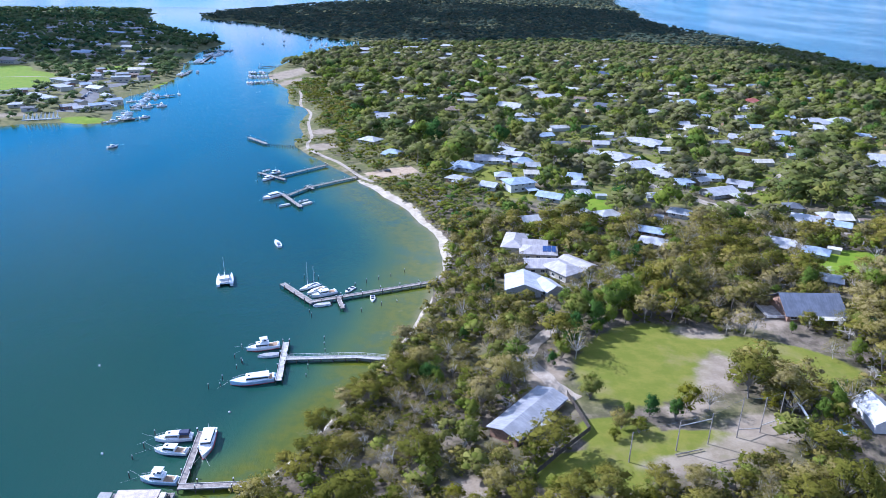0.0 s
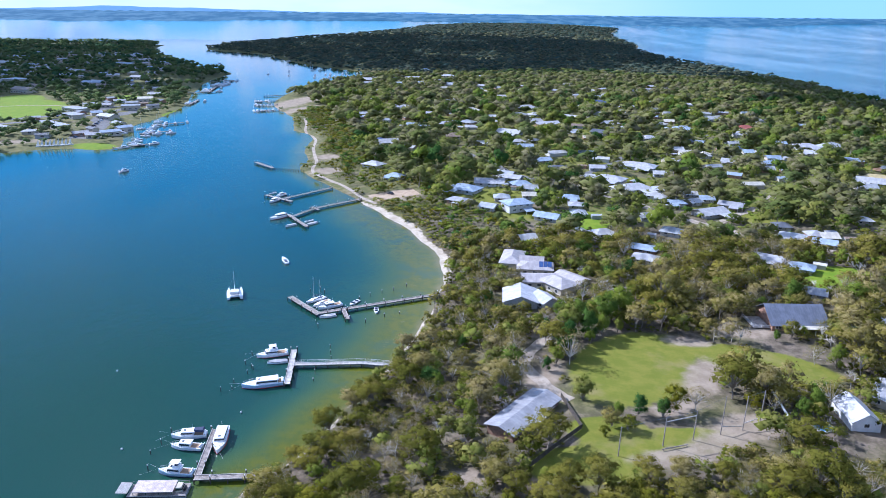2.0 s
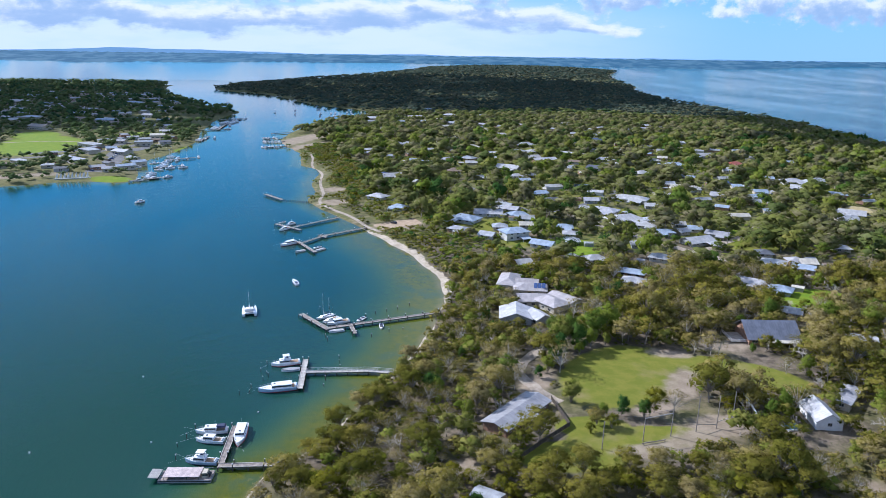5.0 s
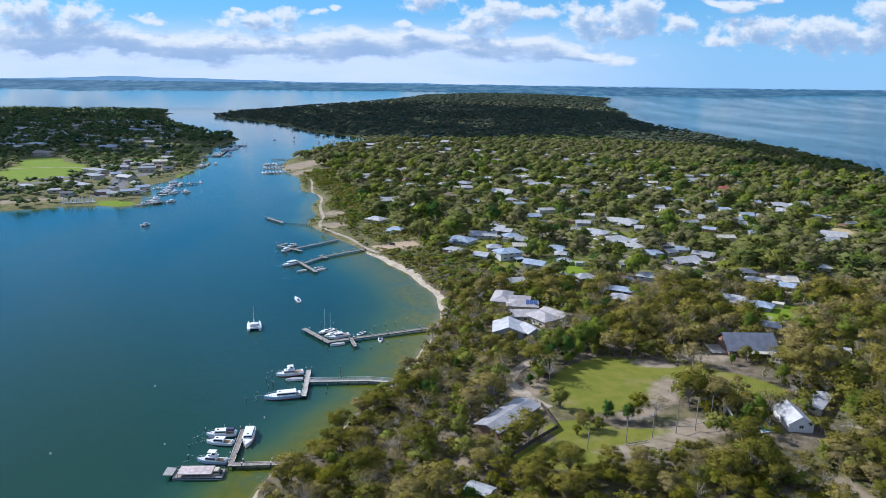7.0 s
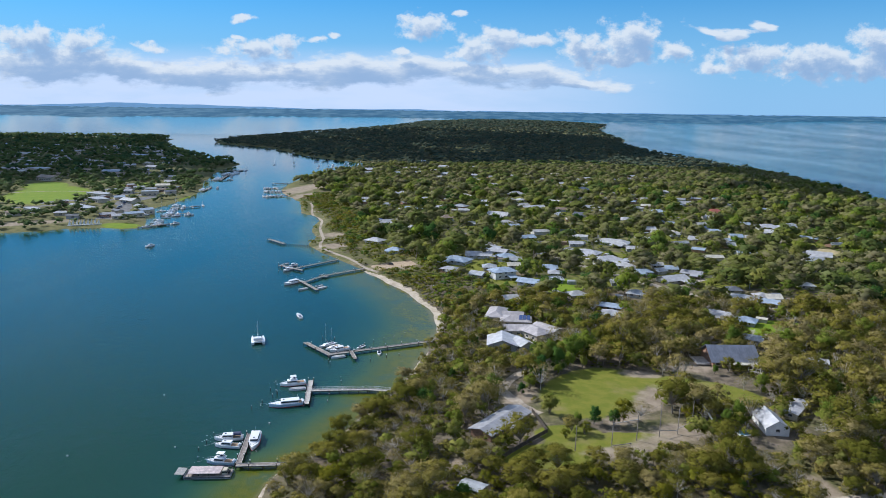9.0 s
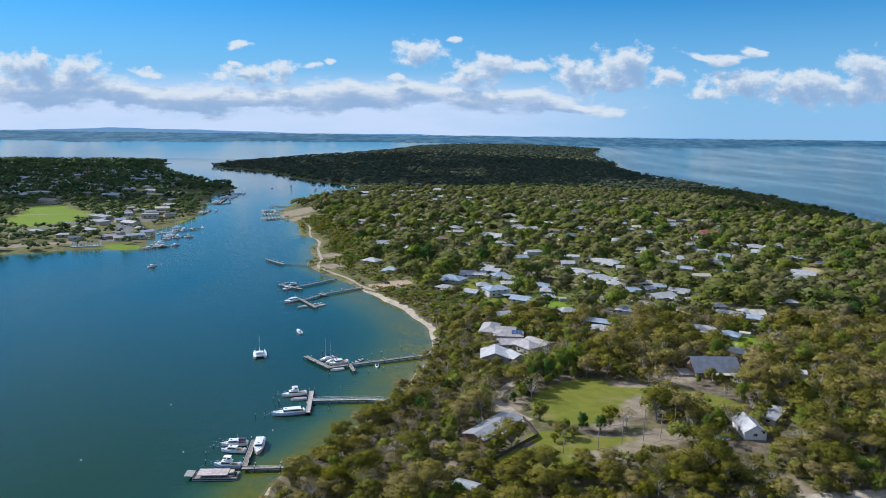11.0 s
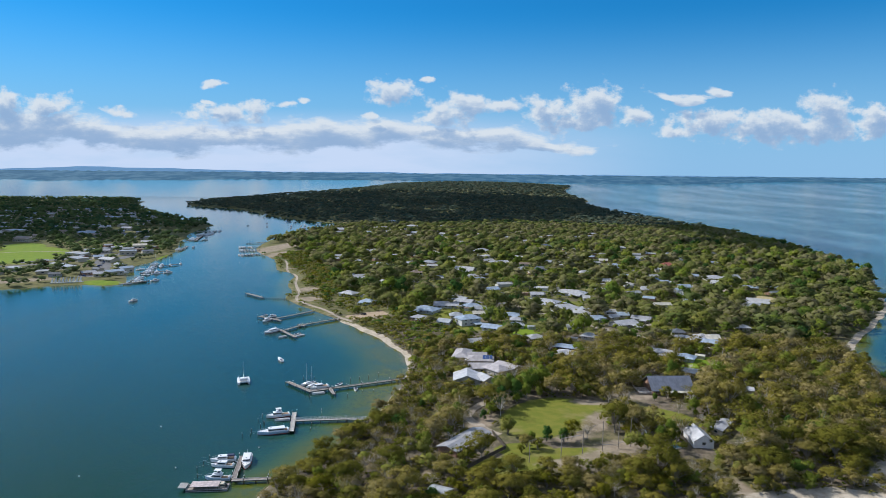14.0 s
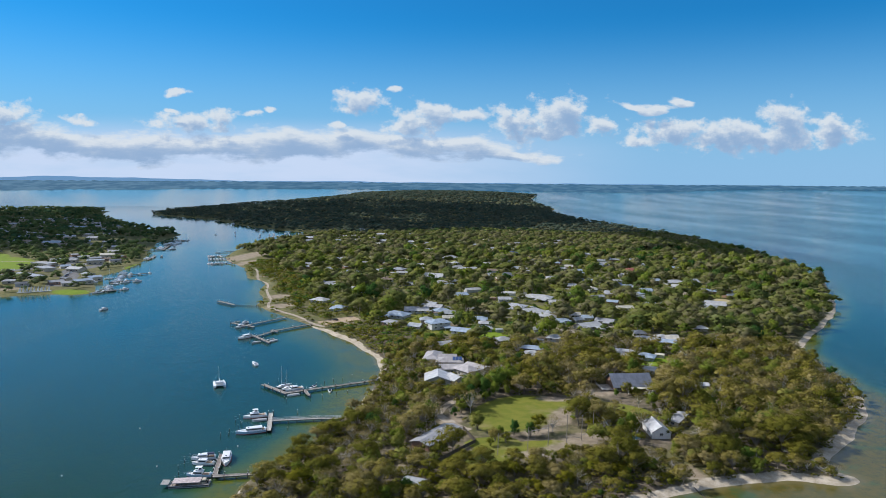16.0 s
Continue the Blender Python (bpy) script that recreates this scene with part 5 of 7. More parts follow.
def catamaran(x, y, yaw):
    ob = thing("catamaran", pose(x, y, 0, 0, 0, yaw), "white sailing catamaran at a mooring with bare mast", "boat")
    for s in (-1, 1):
        h = part("hull", hull_mesh(10.5, 1.5, 1.25, 0.4, 0.1, 0.4, 0.8), GELCOAT, ob, at=pose(0, s * 2.5, 0))
        part("boot_stripe", hull_mesh(10.55, 1.48, 0.14, 0.41, 0.1, 0.4, 0.8), NAVY, h)
    part("bridge_deck", boxes((-4.2, 2.2, -2.4, 2.4, 0.8, 1.3)), GELCOAT, ob)
    c = part("cabin", cabin_block(-2.2, 2.6, 2.1, 1.3, 2.25, 1.5, 0.25), GELCOAT, ob, "white saloon")
    part("window_band", cabin_block(-1.9, 2.25, 2.12, 1.6, 1.98, 0.8, 0.1), GLASS_DARK, c)
    part("cockpit", boxes((-4.1, -2.3, -1.6, 1.6, 1.3, 1.34)), GREY_WALL, ob, "grey cockpit floor")
    part("bimini", boxes((-4.0, -2.0, -1.6, 1.6, 2.95, 3.03, 0.03)), WHITE, ob)
    part("bimini_frame", rods(*[((-3.8 + a * 1.6, s * 1.5, 1.3), (-3.8 + a * 1.6, s * 1.5, 2.95), 0.03) for a in (0, 1) for s in (-1, 1)], n=4), STEEL, ob)
    part("mast", rods(((0.9, 0, 2.2), (0.9, 0, 10.2), 0.1, 0.06), n=6), WHITE, ob)
    boom = part("boom", rods(((0.9, 0, 3.5), (-3.8, 0, 3.4), 0.07), n=6), WHITE, ob)
    part("furled_sail", rods(((0.7, 0, 3.65), (-3.7, 0, 3.55), 0.16, 0.1), n=7), WHITE, boom)
    part("forestay", rods(((4.6, 0, 1.2), (0.9, 0, 9.8), 0.02), ((0.5, 2.9, 1.3), (0.9, 0, 8.2), 0.018), ((0.5, -2.9, 1.3), (0.9, 0, 8.2), 0.018), n=3), STEEL, ob)
    part("crossbeam", rods(((4.4, -2.5, 1.2), (4.4, 2.5, 1.2), 0.09), n=6), STEEL, ob)


def work_barge(x, y, yaw):
    ob = thing("barge", pose(x, y, 0, 0, 0, yaw), "flat work barge with a broad faded pink roof and ramp", "barge")
    part("hull", boxes((-6.5, 7.6, -2.4, 2.4, -0.4, 0.75)), GREY_WALL, ob)
    part("rubbing_strake", boxes((-6.5, 7.6, -2.5, -2.4, 0.35, 0.6), (-6.5, 7.6, 2.4, 2.5, 0.35, 0.6)), BLACK, ob)
    part("deck", boxes((-6.4, 7.5, -2.3, 2.3, 0.754, 0.8)), TIMBER, ob)
    ramp = part("ramp", boxes((-9.2, -6.5, -2.1, 2.1, -0.09, 0.09)), CONCRETE, ob, "lowered pale loading ramp", at=pose(0, 0, 0.85, 0, 4, 0))
    for k in range(5):
        part("cleat", boxes((-9.0 + 0.52 * k, -8.88 + 0.52 * k, -1.9, 1.9, 0.094, 0.13)), GREY_WALL, ramp)
    part("roof", boxes((-5.2, 4.6, -2.35, 2.35, 1.75, 1.86, 0.04)), BARGE_ROOF, ob, "faded pinkish flat roof")
    for k in range(4):
        for w in (-1, 1):
            part("post", boxes((-0.06, 0.06, -0.06, 0.06, 0.8, 1.75)), STEEL, ob, at=pose(-5.0 + k * 3.1, w * 2.1, 0))
    house_part = part("wheelhouse", cabin_block(4.9, 6.6, 1.3, 0.8, 2.1, 0.3, 0.1), CREAM, ob)
    part("window_band", cabin_block(4.95, 6.5, 1.31, 1.35, 1.8, 0.16, 0.04), GLASS_DARK, house_part)
    part("winch", rods(((6.9, -0.7, 1.2), (6.9, 0.7, 1.2), 0.28), ((6.9, -0.75, 0.8), (6.9, -0.75, 1.3), 0.1), ((6.9, 0.75, 0.8), (6.9, 0.75, 1.3), 0.1), n=8), BLACK, ob)
    part("rail", rods(((-6.3, 2.2, 1.7), (7.4, 2.2, 1.7), 0.04), ((-6.3, -2.2, 1.7), (-5.3, -2.2, 1.7), 0.04), *[((-6.3 + 1.7 * k, 2.2, 0.8), (-6.3 + 1.7 * k, 2.2, 1.7), 0.035) for k in range(9)], n=4), STEEL, ob)


cruiser(-80.2, 164.9, 190, 9.4, "white motor cruiser with a dark cockpit canopy", canopy=NAVY)
cruiser(-78.8, 159.6, 178, 8.6, "white half-cabin motor boat tied to the jetty")
cruiser(-70.9, 163.3, -80, 11.8, "long white motor cruiser with a full-length cabin roof", long_cabin=True)
cruiser(-77.2, 148.6, 178, 9.2, "white flybridge fishing boat with pale blue sides", HULL_BLUE, fly=True)
work_barge(-79.0, 141.2, 5)
cruiser(-70.6, 214.2, 201, 10.4, "white flybridge motor cruiser beside the jetty", fly=True)
runabout(-67.6, 209.2, 196, 6.6, "small white sailing dinghy under a pale cover", ROOFS["l"])
cruiser(-67.9, 194.0, 198, 13.0, "long pale blue motor yacht with a white cabin", HULL_BLUE, long_cabin=True)
yacht(-66.4, 262.6, 230, 9.0, "white sailing boat with a bare mast by the jetty", cover=NAVY)
yacht(-63.2, 259.4, 234, 8.6, "white sailing boat with a pale furled sail")
cruiser(-59.2, 256.4, 213, 9.8, "white motor cruiser with a broad cabin by the jetty")
runabout(-58.2, 247.2, 205, 6.4, "white runabout under a pale cover", ROOFS["w"])
runabout(-50.3, 261.2, 245, 6.2, "small white open boat beside the jetty")
runabout(-40.4, 254.0, 278, 5.4, "small white cabin runabout over the shallows")
cruiser(-113, 379.5, 231, 11.8, "white motor cruiser at the outer jetty arm", long_cabin=True)
runabout(-102.5, 365.0, 226, 6.6, "grey open boat at the jetty arm", GREY_WALL)
runabout(-94.6, 374.0, 229, 6.0, "white runabout behind the jetty arm")
runabout(-91.8, 369.0, 234, 7.4, "white covered boat at the jetty arm", ROOFS["w"])
runabout(-131.8, 434.0, 233, 5.6, "small white boat at the far jetty")
cruiser(-124.5, 428.6, 236, 7.4, "white half-cabin boat at the far jetty")
cruiser(-125.0, 414.8, 242, 9.0, "white motor cruiser outside the far jetty")
yacht(-91.0, 308.5, 118, 9.0, "white sailing boat without a mast at a mooring", mast=False, cover=NAVY)
catamaran(-100.8, 266.2, 108)
cruiser(-254, 486, 60, 8.0, "white cabin boat at a lone mooring")
for k, (x, y) in enumerate(((-56, 121), (-70, 178), (-118, 200), (-96, 158), (-128, 150))):
    b = thing("mooring_buoy", pose(x, y, 0), "small white mooring buoy on the water", "buoy", "mooring buoys")
    part("float", rods(((0, 0, -0.3), (0, 0, 0.3), 0.25, 0.32), ((0, 0, 0.3), (0, 0, 0.48), 0.32, 0.12), n=8), WHITE, b)

def small_boat(x, y, yaw):
    ob = thing("motor_boat", pose(x, y, 0, 0, 0, yaw), "small white motor boat in a marina berth", "boat", "marina boats")
    part("hull", hull_mesh(8.5, 2.9, 1.1, stations=6), GELCOAT, ob)
    part("cabin", cabin_block(-2.2, 2.0, 1.1, 1.1, 2.4, 0.8, 0.25), GELCOAT, ob)
    return ob


# boats of the marinas across the channel and behind the point
first = {"cruiser": cruiser(-287, 647, 40, 9.0, "white motor boat in the town marina", group="marina boats"), "yacht": yacht(-302, 655, 120, 9.5, "white sailing boat in the town marina", group="marina boats")}
first["boat"] = small_boat(-394, 1072, 5)
marina = random.Random(8)


def moor(kind, x, y, yaw):
    copy_thing(first[kind], pose(x, y, 0, 0, 0, yaw))


for x, y, yaw in ((-297, 640, 40), (-307, 650, 120), (-293, 660, 120), (-312, 690, 130), (-306, 703, 130), (-299, 716, 130), (-315, 703, -50), (-296, 572, 45), (-288, 584, 45), (-279, 593, 45), (-349, 868, 95), (-343, 885, 95),
                  (-380, 1000, 100), (-386, 1025, 100), (-376, 1040, 95), (-398, 1085, 90), (-385, 1100, 90), (-398, 1120, 90), (-385, 1135, 90), (-362, 990, 20), (-376, 985, 20), (-388, 1150, 70), (-408, 1150, 60), (-330, 640, 30), (-325, 668, 45)):
    moor(marina.choice(("cruiser", "cruiser", "yacht")), x, y, yaw + marina.uniform(-8, 8))
for i in range(6):
    moor(marina.choice(("cruiser", "yacht")), -262 - i * 3.5, 885 + marina.uniform(-3, 12), 120)
    moor(marina.choice(("cruiser", "yacht")), -236 - i * 4, 808 + marina.uniform(-9, 6), 125)
    moor("cruiser", -250 - i * 4, 855 + marina.uniform(-6, 5), 120)
for i in range(26):
    moor(marina.choice(("yacht", "boat", "boat")), -285 + 4.2 * i + marina.uniform(-2, 2), 1290 + marina.uniform(-70, 40) - i * 0.8, 90 + marina.uniform(-12, 12))
berth = first["boat"]
for k in range(20):
    row = k % 4
    x, y = ((-399, 1066), (-386, 1068), (-383, 985), (-352, 850))[row]
    u = 7.4 * (k // 4)
    dx, dy = ((0.0, 1.0), (0.0, 1.0), (-0.18, 0.98), (-0.12, 0.99))[row]
    copy_thing(berth, pose(x + dx * u + marina.uniform(-1, 1), y + dy * u * (0.9 if row < 3 else 0.45), 0, 0, 0, (180, 0, 10, 170)[row] + marina.uniform(-8, 8)))
for x, y in ((-330, 1420), (-350, 1330), (-395, 1500), (-420, 1600), (-460, 1720), (-372, 1270), (-330, 1250), (-312, 1360), (-540, 1500)):
    moor("yacht", x, y, marina.uniform(0, 360))


# boats along the town wharf, stern to the street
for i in range(13):
    u = i / 12
    x, y = (-300 - 18 * u / 0.55, 582 + 73 * u / 0.55) if u < 0.55 else (-318 - 15 * (u - 0.55) / 0.45, 655 + 62 * (u - 0.55) / 0.45)
    moor(marina.choice(("boat", "boat", "yacht")), x + 6 + marina.uniform(-2.5, 2.5), y + marina.uniform(-3, 3), marina.uniform(-10, 60))


# ---- the town across the channel ----
def town_building(x, y, yaw, length, width, eave, colour, flat=False, wall=None, gap=5):
    label = "town building with a %s %s roof" % (ROOF_WORDS[colour], "flat" if flat else "gabled")
    eave = 2.8 + (eave - 2.8) * 0.55
    ob = thing("town_building", place_house(x, y, yaw, length, width), label, "building", "town buildings")
    part("wall", wall_shell(length, width, eave, 0 if flat else 0.3), wall or CREAM, ob)
    roof = boxes((-length / 2 - 0.5, length / 2 + 0.5, -width / 2 - 0.5, width / 2 + 0.5, eave + 0.002, eave + 0.35)) if flat else gable_roof(length, width, eave, 0.3)
    part("roof", roof, ROOFS[colour], ob)
    n = max(1, int(length / gap))
    for s in range(max(1, int(eave / 3))):
        for i in range(n):
            window(ob, length * ((i + 0.5) / n - 0.5) * 0.92, -width / 2, 1.6 + 3 * s, 0, 2.6, 1.5)
    return ob


town_building(-403, 652, -35, 44, 12, 4.2, 'l', True)
town_building(-439, 759, -30, 30, 14, 4.5, 'w', True)
town_building(-380, 713, -25, 20, 12, 4, 'w', False)
town_building(-388, 781, 20, 19, 12, 6.5, 'g', True)
town_building(-402, 849, 20, 17, 11, 6, 'e', False)
town_building(-351, 677, -40, 14, 9, 4, 'g', False)
town_building(-341, 609, 30, 12, 9, 4, 'l', False)
town_building(-334, 626, 40, 17, 9, 4.5, 'b', False)
town_building(-334, 652, 50, 14, 9, 6, 'b', False)
town_building(-414, 709, -35, 24, 13, 4.5, 'w', True)
town_building(-594, 915, -20, 30, 18, 6, 'k', False)
town_building(-681, 1035, -20, 30, 22, 7, 'w', True)
town_building(-787, 1168, 0, 22, 16, 6, 'w', False)
town_building(-780, 1601, 10, 60, 14, 5, 'w', False)
town_building(-439, 630, -30, 18, 9, 4, 'w', True)
town_building(-423, 791, 10, 16, 10, 4, 'l', False)
town_building(-415, 903, 10, 15, 10, 4, 'w', False)
town_building(-750, 1235, 0, 40, 16, 6, 'l', False)
town_building(-674, 1190, 0, 30, 16, 6, 'g', False)
town_building(-955, 1500, 0, 48, 16, 6, 'b', False)
town_building(-618, 1404, 0, 34, 14, 6, 'b', False)
town_building(-553, 1014, 0, 29, 14, 6, 'b', False)
town_building(-529, 1110, 0, 27, 14, 5, 'l', False)
town_building(-893, 1344, 0, 33, 16, 6, 'w', False)
quay = random.Random(41)
for k in range(60):
    x, y = quay.uniform(-450, -318), quay.uniform(590, 900)
    if float(shore(TOWN_LINE, np.array([x]), np.array([y]))[0]) > 14 and all(math.hypot(x - h[0], y - h[1]) > (h[3] + h[4]) * 0.5 + 3 for h in HOUSES) and all(float(oval(np.array([x]), np.array([y]), *lawn)[0]) < 0.3 for lawn in LAWNS[7:12]) and len(HOUSES) < 330:
        town_building(x, y, quay.choice((-35, 20, 40)) + quay.uniform(-8, 8), quay.uniform(8, 14), quay.uniform(6, 9), quay.choice((3.0, 3.0, 5.0)), quay.choice("glgdbkd"), gap=12, wall=quay.choice((CREAM, BRICK, GREY_WALL)))
suburb = random.Random(14)
for row in range(11):
    for k in range(12 + row):
        y = 985 + row * 68 + suburb.uniform(-14, 14)
        x = -455 - row * 30 - k * 38 + suburb.uniform(-12, 12)
        if float(shore(TOWN_LINE, np.array([x]), np.array([y]))[0]) > 12 and all(math.hypot(x - h[0], y - h[1]) > 26 for h in HOUSES):
            town_building(x, y, suburb.uniform(-30, 30), suburb.uniform(13, 24), suburb.uniform(9, 13), suburb.choice((3.0, 3.0, 5.6)), suburb.choice("wglbkbw"), gap=30)


def beached_dinghy(x, y, yaw):
    px, py, pz = spot(x, y)
    ob = thing("dinghy", pose(px, py, max(pz, 0.3) + 0.1, 0, 0, yaw), "small sailing dinghy with a raised white sail ashore", "boat", "beached dinghies")
    part("hull", hull_mesh(4.6, 1.5, 0.5, 0.2), GELCOAT, ob)
    part("deck", hull_mesh(4.3, 1.2, 0.54, -0.2), WHITE, ob)
    part("mast", rods(((0.7, 0, 0.4), (0.7, 0, 6.0), 0.05, 0.03), n=5), WHITE, ob)
    sail = bmesh.new()
    belly = [(0.62, 0.0, 1.0), (-1.5, 0.25, 1.05), (-0.9, 0.3, 2.8), (0.62, 0.0, 5.9)]
    a = [sail.verts.new(v) for v in belly]
    b = [sail.verts.new((v[0], v[1] + 0.03, v[2])) for v in belly]
    sail.faces.new(a[::-1])
    sail.faces.new(b)
    for k in range(4):
        sail.faces.new((a[k], a[(k + 1) % 4], b[(k + 1) % 4], b[k]))
    part("sail", sail, WHITE, ob, "white sail")


for i in range(9):
    beached_dinghy(-365 + i * 2.7, 566 + i * 1.3, 20 + 12 * math.sin(i * 2.2))
for x, y, yaw, col in ((-10, 350, 120, 0), (-4.5, 336, 120, 1), (-6, 340, 125, 0), (-12, 365, 110, 1), (-21, 375, 130, 1)):
    px, py, pz = spot(x, y)
    k = thing("beached_boat", pose(px, py, pz + 0.35, 8, 0, yaw), "small open boat drawn up on the white beach", "boat", "beached boats")
    part("hull", hull_mesh(4.2, 1.4, 0.5, 0.25), GELCOAT if col else HULL_RED, k)
    part("cover", hull_mesh(3.9, 1.25, 0.6, -0.3), BLUE_TARP if col else GREY_WALL, k)


def car(x, y, yaw, paint, label):
    ob = thing("car", pose(*spot(x, y), 0, 0, yaw), label, "car", "parked cars")
    body = bmesh.new()
    prism(body, [(-2.2, 0.35), (2.2, 0.35), (2.25, 0.75), (1.2, 0.9), (-2.1, 0.95), (-2.2, 0.8)], -0.85, 0.85)
    part("body", body, paint, ob, at=pose(0, 0, 0.07))
    top = bmesh.new()
    prism(top, [(-1.9, 0.96), (1.1, 0.96), (0.45, 1.45), (-1.4, 1.48)], -0.75, 0.75)
    part("cabin", top, GLASS_DARK, ob, "dark glazed cabin", at=pose(0, 0, 0.075))
    part("roof", boxes((-0.72, 0.72, -1.4, 0.45, 1.56, 1.6)), paint, ob)
    for u in (-1.35, 1.35):
        for s in (-0.82, 0.82):
            wheel = part("wheel", rods(((s - 0.1, u, 0.33), (s + 0.1, u, 0.33), 0.33), n=12), BLACK, ob)
            part("rim", rods(((s - 0.11, u, 0.33), (s + 0.11, u, 0.33), 0.2), n=8), STEEL, wheel)
    return ob


PAINTS = [plain("silver_paint", (0.45, 0.46, 0.48), 0.25, 0.5), WHITE, plain("blue_paint", (0.04, 0.08, 0.2), 0.25), plain("red_paint", (0.3, 0.03, 0.03), 0.25), plain("charcoal_paint", (0.06, 0.06, 0.07), 0.25)]
car(-56, 434, 60, PAINTS[4], "dark car parked on the sandy clearing")
lot = random.Random(4)
for i in range(22):
    x, y = ((-405 - i * 5, 645 - i * 4.5) if i < 8 else (-438 + (i - 8) % 7 * 5.5, 705 + (i - 8) // 7 * 16 + (i - 8) % 7 * 7))
    car(x, y, 30 + lot.uniform(-5, 5), lot.choice(PAINTS), "parked car beside the town waterfront")
for i in range(12):
    car(-354 - i * 2.6 + lot.uniform(-1, 1), 604 + i * 9.5, 70 + lot.uniform(-8, 8), lot.choice(PAINTS), "parked car beside the town waterfront")
car(20, 500, 30, PAINTS[1], "white car on the village road")
car(104, 404, 40, PAINTS[0], "silver car on the unsealed road")


def power_pole(x, y, h=9.0):
    ob = thing("power_pole", pose(*spot(x, y)), "timber power pole with a cross arm", "pole", "power poles")
    part("pole", rods(((0, 0, -1), (0, 0, h), 0.16, 0.11), n=7), TIMBER, ob)
    part("cross_arm", boxes((-1.1, 1.1, -0.06, 0.06, h - 0.7, h - 0.55)), TIMBER, ob)


for x, y in ((22, 505), (62, 462), (108, 540), (150, 395), (98, 410), (190, 700), (230, 640)):
    power_pole(x, y)
log = thing("fallen_rail", pose(*spot(103.6, 143), 0, 0, -83), "dark timber rail running over the near beach", "rail")
part("rail", rods(((-20, 0, 0.5), (20, 0, -1.3), 0.16), n=6), PILE, log)
for k in range(7):
    part("peg", rods(((-19 + 6 * k, 0.0, -1.5 - 0.2 * k), (-19 + 6 * k, 0.0, 0.5 - 0.27 * k), 0.09), n=5), PILE, log)

# ---- trees ----
OCTA = np.array([(1, 0, 0), (-1, 0, 0), (0, 1, 0), (0, -1, 0), (0, 0, 1), (0, 0, -1)], float)
OCTA_SIDES = np.array([(0, 2, 4), (2, 1, 4), (1, 3, 4), (3, 0, 4), (2, 0, 5), (1, 2, 5), (3, 1, 5), (0, 3, 5)])


def leaf_cloud(rng, clumps, leaves, size, radius, low, high, spread=0.42, flat=0.7, core=0.85):
    """A domed crown: clumps of small leaf sprays about the ends of the limbs. Gives places, faces, the clumps' middles and the leaves' facing."""
    k = np.arange(clumps)
    a = rng.uniform(0, 2 * np.pi) + k * 2.4 + rng.normal(size=clumps) * 0.35
    r = radius * 0.86 * np.sqrt((k + 0.4) / clumps) * rng.uniform(0.75, 1.1, clumps)
    lift = np.sqrt(np.clip(1 - (r / radius) ** 2, 0.05, 1))
    z = low + (high - low) * (0.16 + 0.72 * lift * rng.uniform(0.72, 1.06, clumps) - 0.3 * (rng.uniform(0, 1, clumps) < 0.22))
    mid = np.stack([r * np.cos(a), r * np.sin(a), z], -1)
    heart = np.array([0, 0, low + (high - low) * 0.22])
    size_of = radius * spread * rng.uniform(0.7, 1.25, clumps)
    u = unit(rng.normal(size=(clumps, leaves, 3)) + np.array([0, 0, 0.35]))
    dist = rng.uniform(0.45, 1.0, (clumps, leaves, 1)) ** 0.5
    p = mid[:, None] + u * dist * size_of[:, None, None] * np.array([1, 1, flat])
    dome = unit((p - heart) / np.array([radius, radius, high - low]))
    facing = unit(u * 0.34 + dome * 0.8 + np.array([0, 0, 0.12]) + rng.normal(size=u.shape) * 0.13)
    nrm = unit(facing + rng.normal(size=u.shape) * 0.38)
    t = unit(np.cross(nrm, rng.normal(size=u.shape)))
    b = np.cross(nrm, t)
    s = size * rng.uniform(0.5, 1.3, (clumps, leaves, 1))
    corners = np.stack([p - t * s * 1.0 - b * s * 0.36, p + t * s * 1.05 - b * s * 0.22, p - t * s * 0.1 + b * s * 0.7], 2)
    v = corners.reshape(-1, 3)
    n = np.repeat(facing.reshape(-1, 3), 3, 0)
    q = np.arange(len(v)).reshape(-1, 3)
    if core == 0:
        return v, q, mid, n
    # the dense inside of each clump, an uneven lump behind the sprays
    lump = mid[:, None] + OCTA[None] * size_of[:, None, None] * rng.uniform(0.6, 1.05, (clumps, 6, 1)) * core * np.array([1, 1, flat])
    ln = unit(OCTA[None] * 0.34 + unit((lump - heart) / np.array([radius, radius, high - low])) * 0.8)
    q = np.concatenate([q, (OCTA_SIDES[None] + 6 * k[:, None, None] + len(v)).reshape(-1, 3)])
    return np.concatenate([v, lump.reshape(-1, 3)]), q, mid, np.concatenate([n, ln.reshape(-1, 3)])


def limbs(mid, fork, radius, base=-0.5, lean=(0.0, 0.0), sides=5):
    """A trunk that leans a little, forks, and sends a limb to each clump."""
    bm = bmesh.new()
    top = Vector((lean[0], lean[1], fork))
    knee = Vector((lean[0] * 0.3, lean[1] * 0.3, fork * 0.45))
    rod(bm, (0, 0, base), knee, radius, radius * 0.8, n=sides + 1)
    rod(bm, knee, top, radius * 0.8, radius * 0.62, n=sides + 1)
    for i, m in enumerate(mid):
        end = Vector(m)
        bend = top.lerp(end, 0.5) + Vector((0.25 * math.sin(i * 2.1), 0.25 * math.cos(i * 1.3), 0.15 * (end.z - top.z)))
        rod(bm, top, bend, radius * 0.42, radius * 0.28, n=4)
        rod(bm, bend, end, radius * 0.28, radius * 0.08, n=4)
    return bm


